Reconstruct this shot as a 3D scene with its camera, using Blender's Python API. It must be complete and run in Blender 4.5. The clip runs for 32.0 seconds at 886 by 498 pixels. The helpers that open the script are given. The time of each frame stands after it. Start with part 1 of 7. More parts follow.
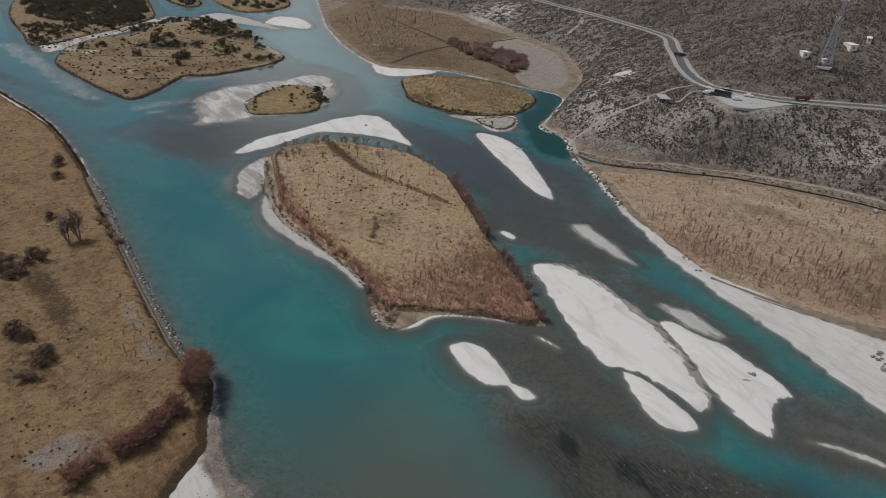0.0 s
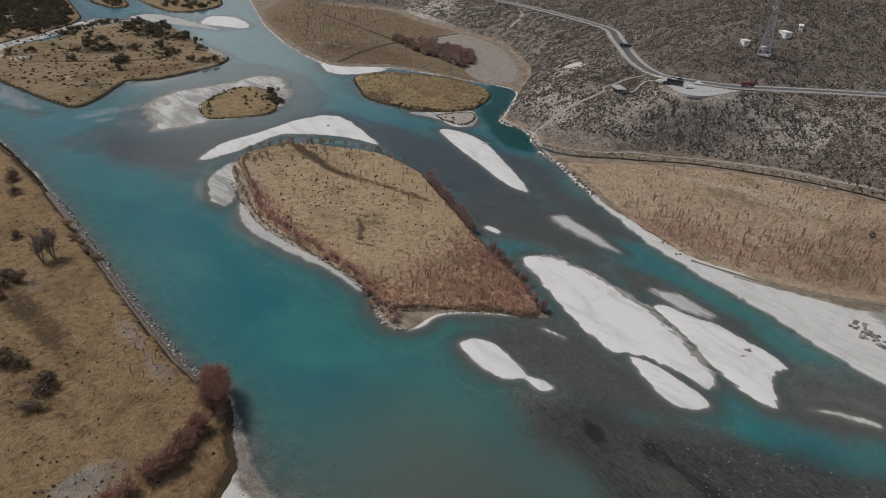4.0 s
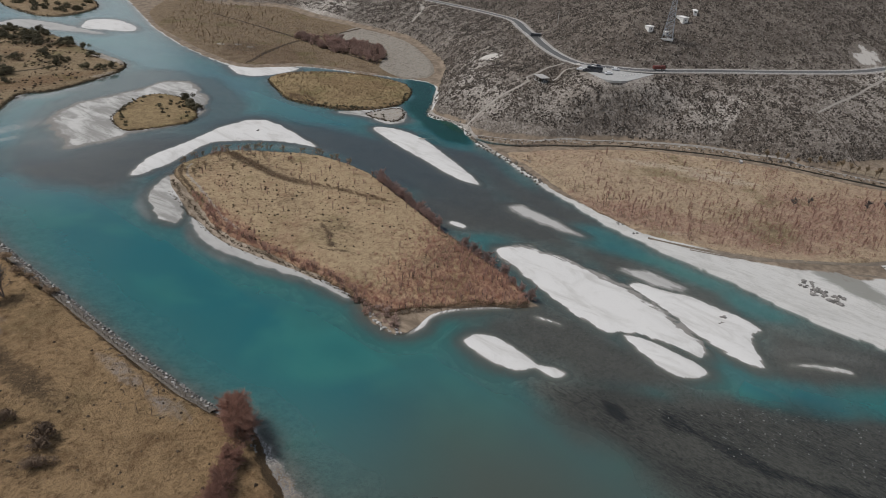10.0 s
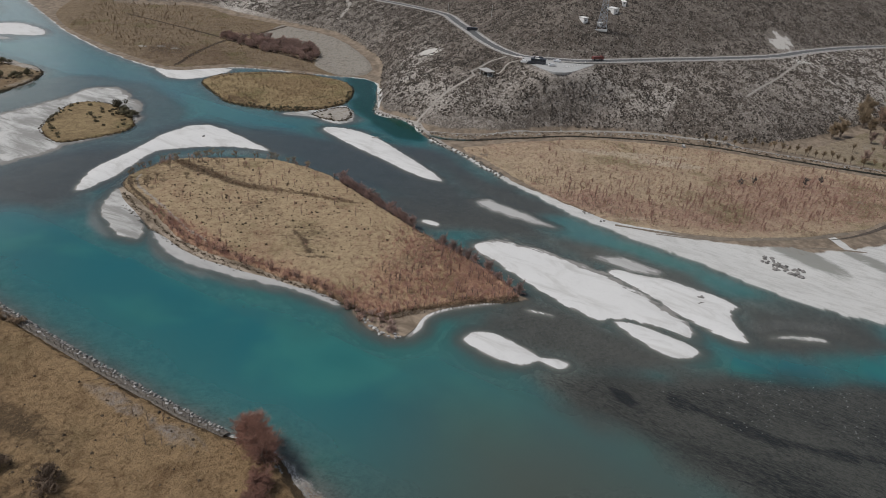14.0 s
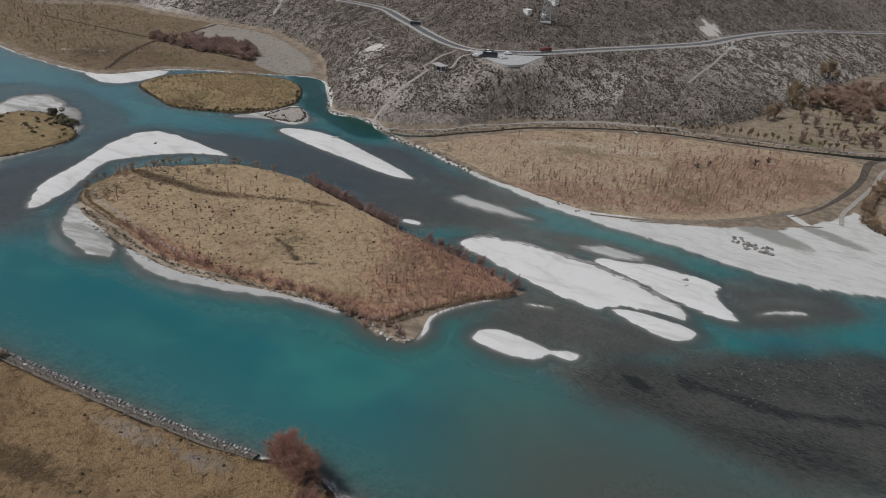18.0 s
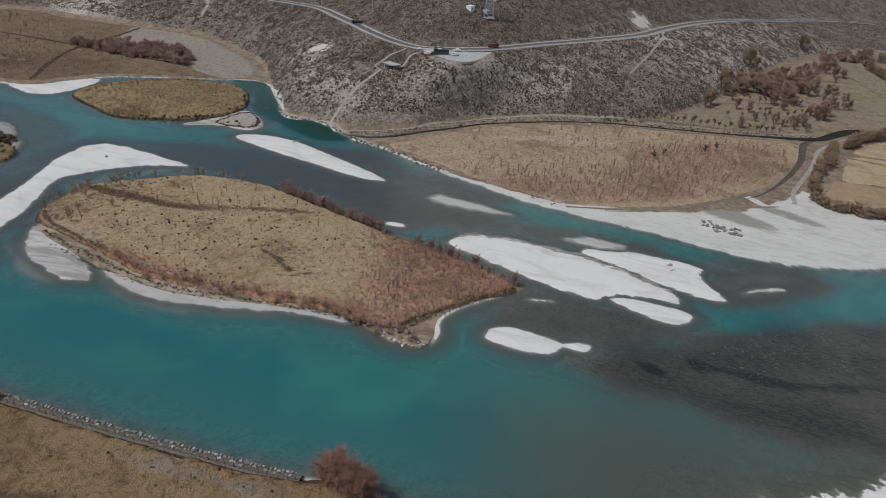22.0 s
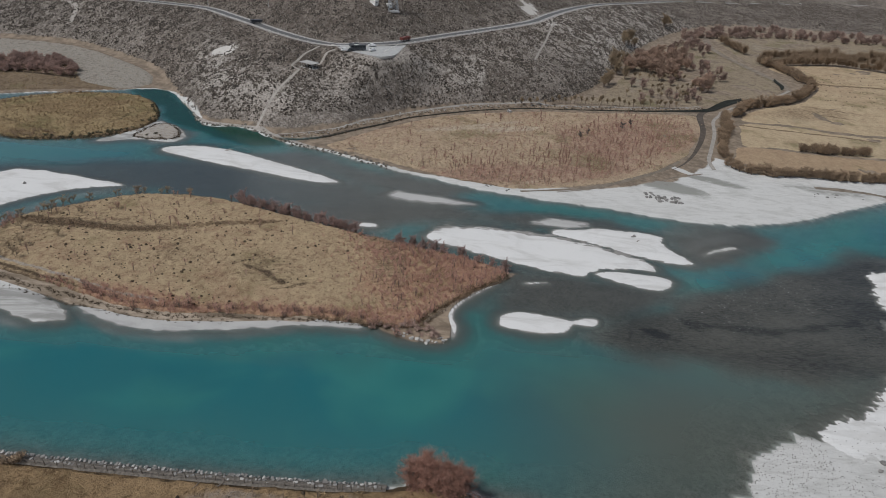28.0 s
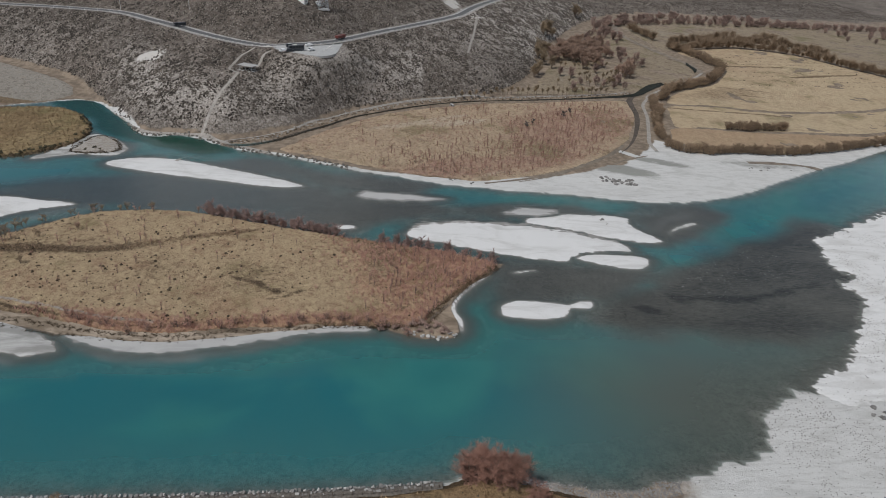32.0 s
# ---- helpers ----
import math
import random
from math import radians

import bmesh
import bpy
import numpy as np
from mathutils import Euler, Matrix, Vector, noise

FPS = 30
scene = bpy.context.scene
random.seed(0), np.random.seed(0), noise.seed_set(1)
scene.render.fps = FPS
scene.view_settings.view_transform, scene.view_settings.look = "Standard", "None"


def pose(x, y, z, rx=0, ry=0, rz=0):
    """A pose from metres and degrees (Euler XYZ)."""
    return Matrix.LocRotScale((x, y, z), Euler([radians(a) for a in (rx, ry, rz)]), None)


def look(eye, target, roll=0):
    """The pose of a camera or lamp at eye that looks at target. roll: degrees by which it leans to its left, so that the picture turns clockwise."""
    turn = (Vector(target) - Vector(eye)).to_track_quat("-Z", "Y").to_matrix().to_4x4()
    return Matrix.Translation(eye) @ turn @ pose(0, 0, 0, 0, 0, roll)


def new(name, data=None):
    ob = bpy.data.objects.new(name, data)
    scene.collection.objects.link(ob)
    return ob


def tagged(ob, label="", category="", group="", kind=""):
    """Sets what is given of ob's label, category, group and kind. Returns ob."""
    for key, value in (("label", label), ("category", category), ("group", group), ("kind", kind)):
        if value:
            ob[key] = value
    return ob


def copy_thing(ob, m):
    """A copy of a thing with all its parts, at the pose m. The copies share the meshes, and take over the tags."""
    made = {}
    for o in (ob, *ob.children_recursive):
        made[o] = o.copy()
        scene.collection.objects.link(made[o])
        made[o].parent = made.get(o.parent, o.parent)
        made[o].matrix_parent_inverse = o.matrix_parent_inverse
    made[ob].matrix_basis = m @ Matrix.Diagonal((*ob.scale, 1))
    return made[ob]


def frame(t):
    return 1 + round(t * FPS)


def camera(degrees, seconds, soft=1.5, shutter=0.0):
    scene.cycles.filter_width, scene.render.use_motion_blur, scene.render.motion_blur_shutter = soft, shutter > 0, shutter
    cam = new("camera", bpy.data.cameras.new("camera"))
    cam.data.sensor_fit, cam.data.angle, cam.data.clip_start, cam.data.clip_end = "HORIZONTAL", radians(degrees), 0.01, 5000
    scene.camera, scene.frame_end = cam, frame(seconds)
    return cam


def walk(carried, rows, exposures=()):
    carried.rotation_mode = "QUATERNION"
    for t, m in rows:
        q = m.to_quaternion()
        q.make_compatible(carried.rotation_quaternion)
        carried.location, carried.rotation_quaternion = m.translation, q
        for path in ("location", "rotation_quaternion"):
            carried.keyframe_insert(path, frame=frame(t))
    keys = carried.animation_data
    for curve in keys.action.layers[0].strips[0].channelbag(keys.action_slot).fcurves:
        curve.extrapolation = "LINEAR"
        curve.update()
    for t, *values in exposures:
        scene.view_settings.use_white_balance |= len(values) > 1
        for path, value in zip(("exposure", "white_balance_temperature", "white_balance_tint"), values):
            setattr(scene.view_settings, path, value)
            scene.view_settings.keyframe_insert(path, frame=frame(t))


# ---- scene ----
cam = camera(65.64, 32.0, 0.9)
ROWS = [
    (0.0, 1.057, 0.64, 119.483, 61.732, -3.817, -31.229),
    (0.5, -1.255, 2.003, 119.439, 61.726, -3.815, -32.049),
    (1.0, -3.576, 3.471, 119.409, 61.719, -3.814, -32.88),
    (1.5, -5.857, 5.01, 119.354, 61.7, -3.815, -33.501),
    (2.0, -8.142, 6.626, 119.353, 61.705, -3.825, -34.384),
    (2.5, -10.513, 8.304, 119.286, 61.731, -3.836, -35.317),
    (3.0, -12.81, 10.029, 119.175, 61.747, -3.818, -36.231),
    (3.5, -15.029, 11.704, 119.138, 61.752, -3.83, -37.116),
    (5.5, -23.449, 18.785, 118.765, 61.804, -3.87, -40.521),
    (6.0, -25.387, 20.639, 118.726, 61.801, -3.886, -41.419),
    (6.5, -27.295, 22.545, 118.722, 61.788, -3.883, -42.347),
    (7.0, -29.178, 24.46, 118.635, 61.825, -3.88, -43.236),
    (7.5, -31.026, 26.4, 118.505, 61.843, -3.897, -44.126),
    (8.0, -32.864, 28.431, 118.371, 61.871, -3.935, -45.025),
    (8.5, -34.64, 30.421, 118.294, 61.88, -3.913, -45.965),
    (9.0, -36.45, 32.578, 118.213, 61.889, -3.921, -46.956),
    (9.5, -38.235, 34.743, 118.169, 61.92, -3.929, -47.957),
    (10.0, -40.005, 37.043, 118.083, 61.93, -3.958, -48.938),
    (10.5, -41.673, 39.321, 117.994, 61.941, -3.956, -49.91),
    (11.0, -43.292, 41.712, 117.923, 61.961, -3.985, -50.871),
    (11.5, -44.859, 44.042, 117.81, 61.963, -3.984, -51.863),
    (12.0, -46.378, 46.485, 117.655, 61.984, -4.012, -52.855),
    (12.5, -47.777, 48.894, 117.577, 61.966, -4.021, -53.828),
    (13.0, -49.189, 51.359, 117.438, 61.988, -4.02, -54.82),
    (13.5, -50.612, 53.952, 117.278, 62.021, -4.068, -55.803),
    (14.0, -51.955, 56.49, 117.196, 61.993, -4.066, -56.785),
    (14.5, -53.303, 59.199, 117.053, 61.986, -4.104, -57.768),
    (16.5, -58.212, 69.988, 116.831, 61.954, -4.148, -61.337),
    (17.0, -59.338, 72.854, 116.625, 61.957, -4.155, -62.279),
    (17.5, -60.438, 75.725, 116.578, 61.94, -4.161, -63.221),
    (18.0, -61.521, 78.655, 116.372, 61.943, -4.167, -64.193),
    (18.5, -62.549, 81.666, 116.226, 61.946, -4.183, -65.144),
    (19.0, -63.539, 84.626, 116.1, 61.959, -4.169, -66.105),
    (19.5, -64.5, 87.733, 115.896, 62.002, -4.193, -67.066),
    (20.0, -65.495, 90.788, 115.831, 61.994, -4.198, -68.036),
    (20.5, -66.44, 93.952, 115.767, 62.037, -4.221, -68.997),
    (21.0, -67.44, 97.102, 115.585, 62.079, -4.215, -69.956),
    (21.5, -68.451, 100.305, 115.523, 62.131, -4.217, -70.925),
    (22.0, -69.51, 103.539, 115.364, 62.173, -4.209, -71.944),
    (22.5, -70.524, 106.836, 115.246, 62.204, -4.22, -72.942),
    (23.0, -71.61, 110.131, 115.03, 62.266, -4.22, -74.019),
    (23.5, -72.595, 113.427, 114.896, 62.268, -4.208, -75.116),
    (24.0, -73.519, 116.774, 114.704, 62.309, -4.177, -76.202),
    (24.5, -74.359, 120.133, 114.515, 62.318, -4.175, -77.218),
    (25.0, -75.171, 123.422, 114.368, 62.337, -4.134, -78.232),
    (25.5, -75.976, 126.823, 114.184, 62.385, -4.121, -79.296),
    (27.5, -78.397, 140.691, 113.616, 62.463, -4.0, -83.783),
    (28.0, -78.851, 144.22, 113.468, 62.486, -3.966, -84.782),
    (28.5, -79.271, 147.722, 113.323, 62.519, -3.94, -85.861),
    (29.0, -79.629, 151.201, 113.202, 62.541, -3.904, -86.938),
    (29.5, -79.935, 154.714, 113.065, 62.582, -3.856, -88.084),
    (30.0, -80.238, 158.22, 112.973, 62.632, -3.818, -89.25),
    (30.5, -80.396, 161.719, 112.865, 62.67, -3.78, -90.414),
    (31.0, -80.514, 165.162, 112.761, 62.677, -3.722, -91.537),
    (31.5, -80.546, 168.614, 112.682, 62.663, -3.684, -92.668),
    (32.0, -80.427, 172.103, 112.628, 62.657, -3.636, -93.779),
]
walk(cam, [(t, pose(x, y, z, rx, ry, rz)) for t, x, y, z, rx, ry, rz in ROWS],
     [(0.0, -0.19, 6520, 11), (10.0, -0.05, 6460, 10.5), (20.0, -0.12, 6320, 10), (32.0, -0.09, 6240, 9.5)])
# ---- light ----
SUN_AZ, SUN_EL = 128.0, 56.0        # degrees: azimuth counted from +x towards +y
world = bpy.data.worlds.new("sky")
scene.world = world
world.use_nodes = True
wn, wl = world.node_tree.nodes, world.node_tree.links
sky = wn.new("ShaderNodeTexSky")
sky.sky_type, sky.sun_disc = "NISHITA", False
sky.sun_elevation, sky.sun_rotation = radians(SUN_EL), radians(90 - SUN_AZ)
sky.air_density, sky.dust_density, sky.ozone_density = 1.0, 0.8, 1.0
# a thin, broken layer of pale cloud over the blue
cloud = wn.new("ShaderNodeTexNoise")
cloud.inputs["Scale"].default_value, cloud.inputs["Detail"].default_value, cloud.inputs["Roughness"].default_value = 2.4, 2.0, 0.45
cover = wn.new("ShaderNodeMapRange")
cover.interpolation_type = "SMOOTHSTEP"
cover.inputs["From Min"].default_value, cover.inputs["From Max"].default_value = 0.48, 0.59
cover.inputs["To Min"].default_value, cover.inputs["To Max"].default_value = 0.0, 1.0
wl.new(cloud.outputs["Fac"], cover.inputs["Value"])
overcast = wn.new("ShaderNodeMix")
overcast.data_type = "RGBA"
haze = wn.new("ShaderNodeHueSaturation")      # clouds are brighter towards the sun, as the sky is
haze.inputs["Saturation"].default_value, haze.inputs["Value"].default_value = 0.12, 2.6
wl.new(sky.outputs[0], haze.inputs["Color"])
wl.new(haze.outputs[0], overcast.inputs["B"])
wl.new(cover.outputs[0], overcast.inputs["Factor"])
wl.new(sky.outputs[0], overcast.inputs["A"])
wl.new(overcast.outputs["Result"], wn["Background"].inputs["Color"])
wn["Background"].inputs["Strength"].default_value = 0.055
sun = new("sun", bpy.data.lights.new("sun", "SUN"))
sun.data.energy, sun.data.angle, sun.data.color = 2.75, radians(9), (1.0, 0.955, 0.90)
sdir = Vector((math.cos(radians(SUN_AZ)) * math.cos(radians(SUN_EL)), math.sin(radians(SUN_AZ)) * math.cos(radians(SUN_EL)), math.sin(radians(SUN_EL))))
sun.matrix_world = look(sdir * 300, (0, 0, 0))
scene.view_settings.exposure = 0.0

rng = np.random.default_rng(7)


# ---- materials ----
class Nodes:
    """A small builder for node materials in world metres."""

    def __init__(self, name):
        self.mat = bpy.data.materials.new(name)
        self.mat.use_nodes = True
        self.n, self.l = self.mat.node_tree.nodes, self.mat.node_tree.links
        self.bsdf = self.n["Principled BSDF"]
        self.out = self.n["Material Output"]
        self.pos = self.n.new("ShaderNodeNewGeometry").outputs["Position"]

    def put(self, socket, value):
        if isinstance(value, (int, float)):
            socket.default_value = value
        elif isinstance(value, tuple):
            socket.default_value = (*value, 1.0) if len(value) == 3 and len(socket.default_value) == 4 else value
        else:
            self.l.new(value, socket)

    def noise(self, scale, detail=3.0, rough=0.55, stretch=None, warp=0.0):
        node = self.n.new("ShaderNodeTexNoise")
        node.inputs["Scale"].default_value = scale
        node.inputs["Detail"].default_value = detail
        node.inputs["Roughness"].default_value = rough
        node.inputs["Distortion"].default_value = warp
        src = self.pos
        if stretch:
            m = self.n.new("ShaderNodeMapping")
            m.inputs["Rotation"].default_value = (0, 0, radians(stretch[2]))
            m.inputs["Scale"].default_value = (stretch[0], stretch[1], 1)
            self.l.new(src, m.inputs["Vector"])
            src = m.outputs[0]
        self.l.new(src, node.inputs["Vector"])
        return node.outputs["Fac"]

    def ramp(self, fac, lo, hi):
        node = self.n.new("ShaderNodeMapRange")
        node.interpolation_type = "SMOOTHSTEP"
        self.put(node.inputs["Value"], fac)
        node.inputs["From Min"].default_value, node.inputs["From Max"].default_value = lo, hi
        return node.outputs["Result"]

    def mix(self, fac, a, b, blend="MIX"):
        node = self.n.new("ShaderNodeMix")
        node.data_type, node.blend_type = "RGBA", blend
        self.put(node.inputs["Factor"], fac)
        self.put(node.inputs["A"], a)
        self.put(node.inputs["B"], b)
        return node.outputs["Result"]

    def math(self, op, a, b=0.0, clamp=False):
        node = self.n.new("ShaderNodeMath")
        node.operation, node.use_clamp = op, clamp
        self.put(node.inputs[0], a)
        self.put(node.inputs[1], b)
        return node.outputs[0]

    def attr(self, name):
        node = self.n.new("ShaderNodeAttribute")
        node.attribute_name = name
        return node.outputs["Fac"]

    def rand(self):
        return self.n.new("ShaderNodeObjectInfo").outputs["Random"]

    def island(self):
        return self.n.new("ShaderNodeNewGeometry").outputs["Random Per Island"]

    def bump(self, height, strength, distance):
        node = self.n.new("ShaderNodeBump")
        node.inputs["Strength"].default_value, node.inputs["Distance"].default_value = strength, distance
        self.l.new(height, node.inputs["Height"])
        self.l.new(node.outputs[0], self.bsdf.inputs["Normal"])

    def done(self, colour, rough=0.9, spec=0.3, metal=0.0):
        self.put(self.bsdf.inputs["Base Color"], colour)
        self.put(self.bsdf.inputs["Roughness"], rough)
        self.bsdf.inputs["Specular IOR Level"].default_value = spec
        self.bsdf.inputs["Metallic"].default_value = metal
        return self.mat


def plain(name, a, b, scale=2.0, rough=0.7, spec=0.3, metal=0.0, by_object=0.0, by_island=0.0):
    """Two tones at two scales, with a little relief."""
    k = Nodes(name)
    f = k.math("MULTIPLY_ADD", k.noise(scale), 0.65)
    k.put(f.node.inputs[2], k.math("MULTIPLY", k.noise(scale * 7), 0.35))
    c = k.mix(k.ramp(f, 0.3, 0.7), a, b)
    if by_object or by_island:
        r = k.rand() if by_object else k.island()
        amount = by_object or by_island
        hsv = k.n.new("ShaderNodeHueSaturation")
        k.put(hsv.inputs["Value"], k.math("ADD", k.math("MULTIPLY", r, 2 * amount), 1 - amount))
        k.l.new(c, hsv.inputs["Color"])
        c = hsv.outputs[0]
    k.bump(f, 0.3, 0.1)
    return k.done(c, rough, spec, metal)


def gravel_material(name, pale, dark, wet, lo=0.46, turn=10):
    """River gravel and silt: pale when dry, darker towards the damp rim (attribute rim)."""
    k = Nodes(name)
    grain = k.noise(1.8, 5, 0.7)
    streak = k.noise(0.16, 6, 0.65, stretch=(1.0, 0.3, turn), warp=0.7)
    broad = k.noise(0.07, 4, 0.6, warp=1.0)
    speck = k.noise(7.0, 2, 0.6)
    c = k.mix(k.math("MULTIPLY", k.ramp(streak, lo, lo + 0.24), 0.8), pale, dark)
    c = k.mix(k.math("MULTIPLY", k.ramp(broad, 0.52, 0.68), 0.28), c, dark)
    c = k.mix(k.math("MULTIPLY", k.ramp(grain, 0.55, 0.8), 0.5), c, dark)
    c = k.mix(k.math("MULTIPLY", k.ramp(speck, 0.6, 0.75), 0.35), c, tuple(v * 0.5 for v in dark))
    rim = k.math("ADD", k.attr("rim"), k.math("MULTIPLY", k.math("SUBTRACT", k.noise(0.5, 4, 0.65), 0.5), 0.7))
    c = k.mix(k.ramp(rim, 0.35, 0.75), c, wet)
    c = k.mix(k.attr("sunk"), c, (0.15, 0.14, 0.128))
    k.bump(k.math("ADD", grain, speck), 0.5, 0.15)
    return k.done(c, 0.9, 0.25)


def grass_material(name, straw, rust, dark, green=(0.13, 0.125, 0.05), pale=None, wild=1.0):
    """Dry winter grass: straw, rust where the attribute rust is high, dark where the attribute dark is, thin green patches."""
    k = Nodes(name)
    broad = k.noise(0.035, 4, 0.6)
    mid = k.noise(0.16, 5, 0.65, warp=0.8)
    patch = k.noise(0.55, 5, 0.7, warp=0.5)
    tuft = k.noise(1.6, 4, 0.75)
    fine = k.noise(5.5, 3, 0.75)
    r = k.math("ADD", k.attr("rust"), k.math("MULTIPLY", k.math("SUBTRACT", mid, 0.5), 1.2))
    c = k.mix(k.ramp(r, 0.2, 0.85), straw, rust)
    c = k.mix(k.math("MULTIPLY", k.ramp(broad, 0.52, 0.68), 0.6), c, green)
    blot = k.noise(0.075, 5, 0.7, warp=1.2)
    c = k.mix(k.math("MULTIPLY", k.ramp(blot, 0.5, 0.66), 0.5 * wild), c, tuple(v * 0.72 for v in rust))
    if pale:
        c = k.mix(k.ramp(k.math("ADD", k.attr("pale"), k.math("MULTIPLY", k.math("SUBTRACT", mid, 0.5), 1.0)), 0.35, 0.8), c, pale)
    c = k.mix(k.math("MULTIPLY", k.ramp(patch, 0.5, 0.68), 0.6 * wild), c, tuple(v * 0.55 for v in rust))
    c = k.mix(k.math("MULTIPLY", k.ramp(patch, 0.48, 0.3), 0.35 * wild), c, tuple(min(1, v * 1.3) for v in straw))
    mottle = k.noise(0.28, 5, 0.7, warp=0.9)
    c = k.mix(k.math("MULTIPLY", k.ramp(mottle, 0.5, 0.66), 0.4 * wild), c, tuple(v * 0.5 for v in rust))
    c = k.mix(k.math("MULTIPLY", k.ramp(mottle, 0.46, 0.3), 0.35 * wild), c, tuple(min(1, v * 1.25) for v in straw))
    d = k.math("ADD", k.attr("dark"), k.math("MULTIPLY", k.math("SUBTRACT", patch, 0.5), 1.0))
    c = k.mix(k.ramp(d, 0.25, 0.8), c, dark)
    c = k.mix(k.math("MULTIPLY", k.ramp(tuft, 0.52, 0.7), 0.45 * wild), c, tuple(v * 0.42 for v in rust))
    c = k.mix(k.math("MULTIPLY", k.ramp(fine, 0.5, 0.68), 0.4 * wild), c, tuple(min(1, v * 1.4) for v in straw))
    k.bump(k.math("ADD", k.math("ADD", tuft, k.math("MULTIPLY", patch, 1.5)), k.math("MULTIPLY", fine, 0.4)), 0.9, 0.8)
    return k.done(c, 0.95, 0.1)


def ground_material():
    """Valley floor: wet bed below the water, pale gravel on the banks, stony scrub soil on the hillside (attribute hill)."""
    k = Nodes("valley_ground")
    grain, speck, broad = k.noise(1.6, 5, 0.7), k.noise(6.0, 2, 0.6), k.noise(0.03, 5, 0.6)
    mid = k.noise(0.22, 4, 0.65)
    gravel = k.mix(k.ramp(k.noise(0.10, 6, 0.65, stretch=(1.4, 0.6, 28), warp=0.8), 0.45, 0.75), (0.54, 0.535, 0.515), (0.43, 0.425, 0.405))
    gravel = k.mix(k.math("MULTIPLY", k.ramp(k.noise(0.5, 6, 0.75, stretch=(1.6, 0.3, 24), warp=0.4), 0.48, 0.64), 0.5), gravel, (0.36, 0.35, 0.33))
    gravel = k.mix(k.ramp(k.math("ADD", k.attr("damp"), k.math("MULTIPLY", k.math("SUBTRACT", k.noise(0.25, 5, 0.7, stretch=(1.3, 0.6, 30), warp=0.5), 0.5), 1.3)), 0.3, 0.9), gravel, (0.25, 0.25, 0.228))
    gravel = k.mix(k.math("MULTIPLY", k.ramp(grain, 0.52, 0.78), 0.4), gravel, (0.26, 0.25, 0.235))
    dirt = k.mix(k.ramp(mid, 0.35, 0.65), (0.27, 0.215, 0.16), (0.155, 0.122, 0.092))
    soil = k.mix(k.ramp(broad, 0.40, 0.62), (0.10, 0.081, 0.066), (0.18, 0.15, 0.125))
    soil = k.mix(k.attr("bright"), soil, (0.47, 0.435, 0.39))
    soil = k.mix(k.math("MULTIPLY", k.ramp(k.noise(0.5, 4, 0.7), 0.46, 0.66), k.math("ADD", k.math("MULTIPLY", k.attr("bright"), 0.6), 0.2)), soil, (0.50, 0.46, 0.415))
    soil = k.mix(k.math("MULTIPLY", k.ramp(k.noise(0.28, 4, 0.7, warp=0.6), 0.48, 0.62), k.math("ADD", k.math("MULTIPLY", k.attr("bright"), 0.4), 0.25)), soil, (0.50, 0.46, 0.415))
    soil = k.mix(k.math("MULTIPLY", k.ramp(k.noise(0.16, 5, 0.7, warp=0.8), 0.52, 0.66), 0.6), soil, (0.07, 0.058, 0.048))
    soil = k.mix(k.math("MULTIPLY", k.ramp(grain, 0.5, 0.62), 0.6), soil, (0.055, 0.046, 0.039))
    soil = k.mix(k.math("MULTIPLY", k.ramp(k.noise(0.85, 3, 0.7), 0.5, 0.6), 0.7), soil, (0.06, 0.050, 0.042))
    pale = k.ramp(k.math("ADD", k.attr("pale"), k.math("ADD", k.math("MULTIPLY", k.math("SUBTRACT", mid, 0.5), 1.0), k.math("MULTIPLY", k.math("SUBTRACT", k.noise(0.7, 4, 0.7), 0.5), 1.3))), 0.45, 0.75)
    soil = k.mix(k.math("MULTIPLY", k.attr("upper"), 0.32), soil, (0.075, 0.060, 0.048))
    soil = k.mix(pale, soil, (0.50, 0.475, 0.44))
    bed = k.mix(k.ramp(mid, 0.35, 0.7), (0.30, 0.285, 0.26), (0.19, 0.18, 0.165))
    bed = k.mix(k.attr("grey"), bed, (0.15, 0.137, 0.124))
    bed = k.mix(k.math("MULTIPLY", k.ramp(k.noise(1.1, 4, 0.75), 0.46, 0.66), 0.6), bed, (0.06, 0.056, 0.05))
    bed = k.mix(k.math("MULTIPLY", k.ramp(speck, 0.6, 0.72), 0.5), bed, (0.14, 0.13, 0.118))
    bed = k.mix(k.ramp(k.math("ADD", k.attr("weed"), k.math("MULTIPLY", k.math("SUBTRACT", k.noise(1.2, 6, 0.8, stretch=(2.0, 0.35, 0), warp=0.4), 0.5), 1.7)), 0.3, 0.85), bed, (0.024, 0.025, 0.028))
    c = k.mix(k.ramp(k.math("ADD", k.attr("dirt"), k.math("MULTIPLY", k.math("SUBTRACT", mid, 0.5), 0.5)), 0.35, 0.65), gravel, dirt)
    c = k.mix(k.ramp(k.math("ADD", k.attr("hill"), k.math("MULTIPLY", k.math("SUBTRACT", mid, 0.5), 0.6)), 0.3, 0.7), c, soil)
    c = k.mix(k.attr("wet"), c, bed)
    k.bump(k.math("ADD", grain, k.math("MULTIPLY", speck, 0.5)), 0.7, 0.4)
    return k.done(c, 0.92, 0.2)


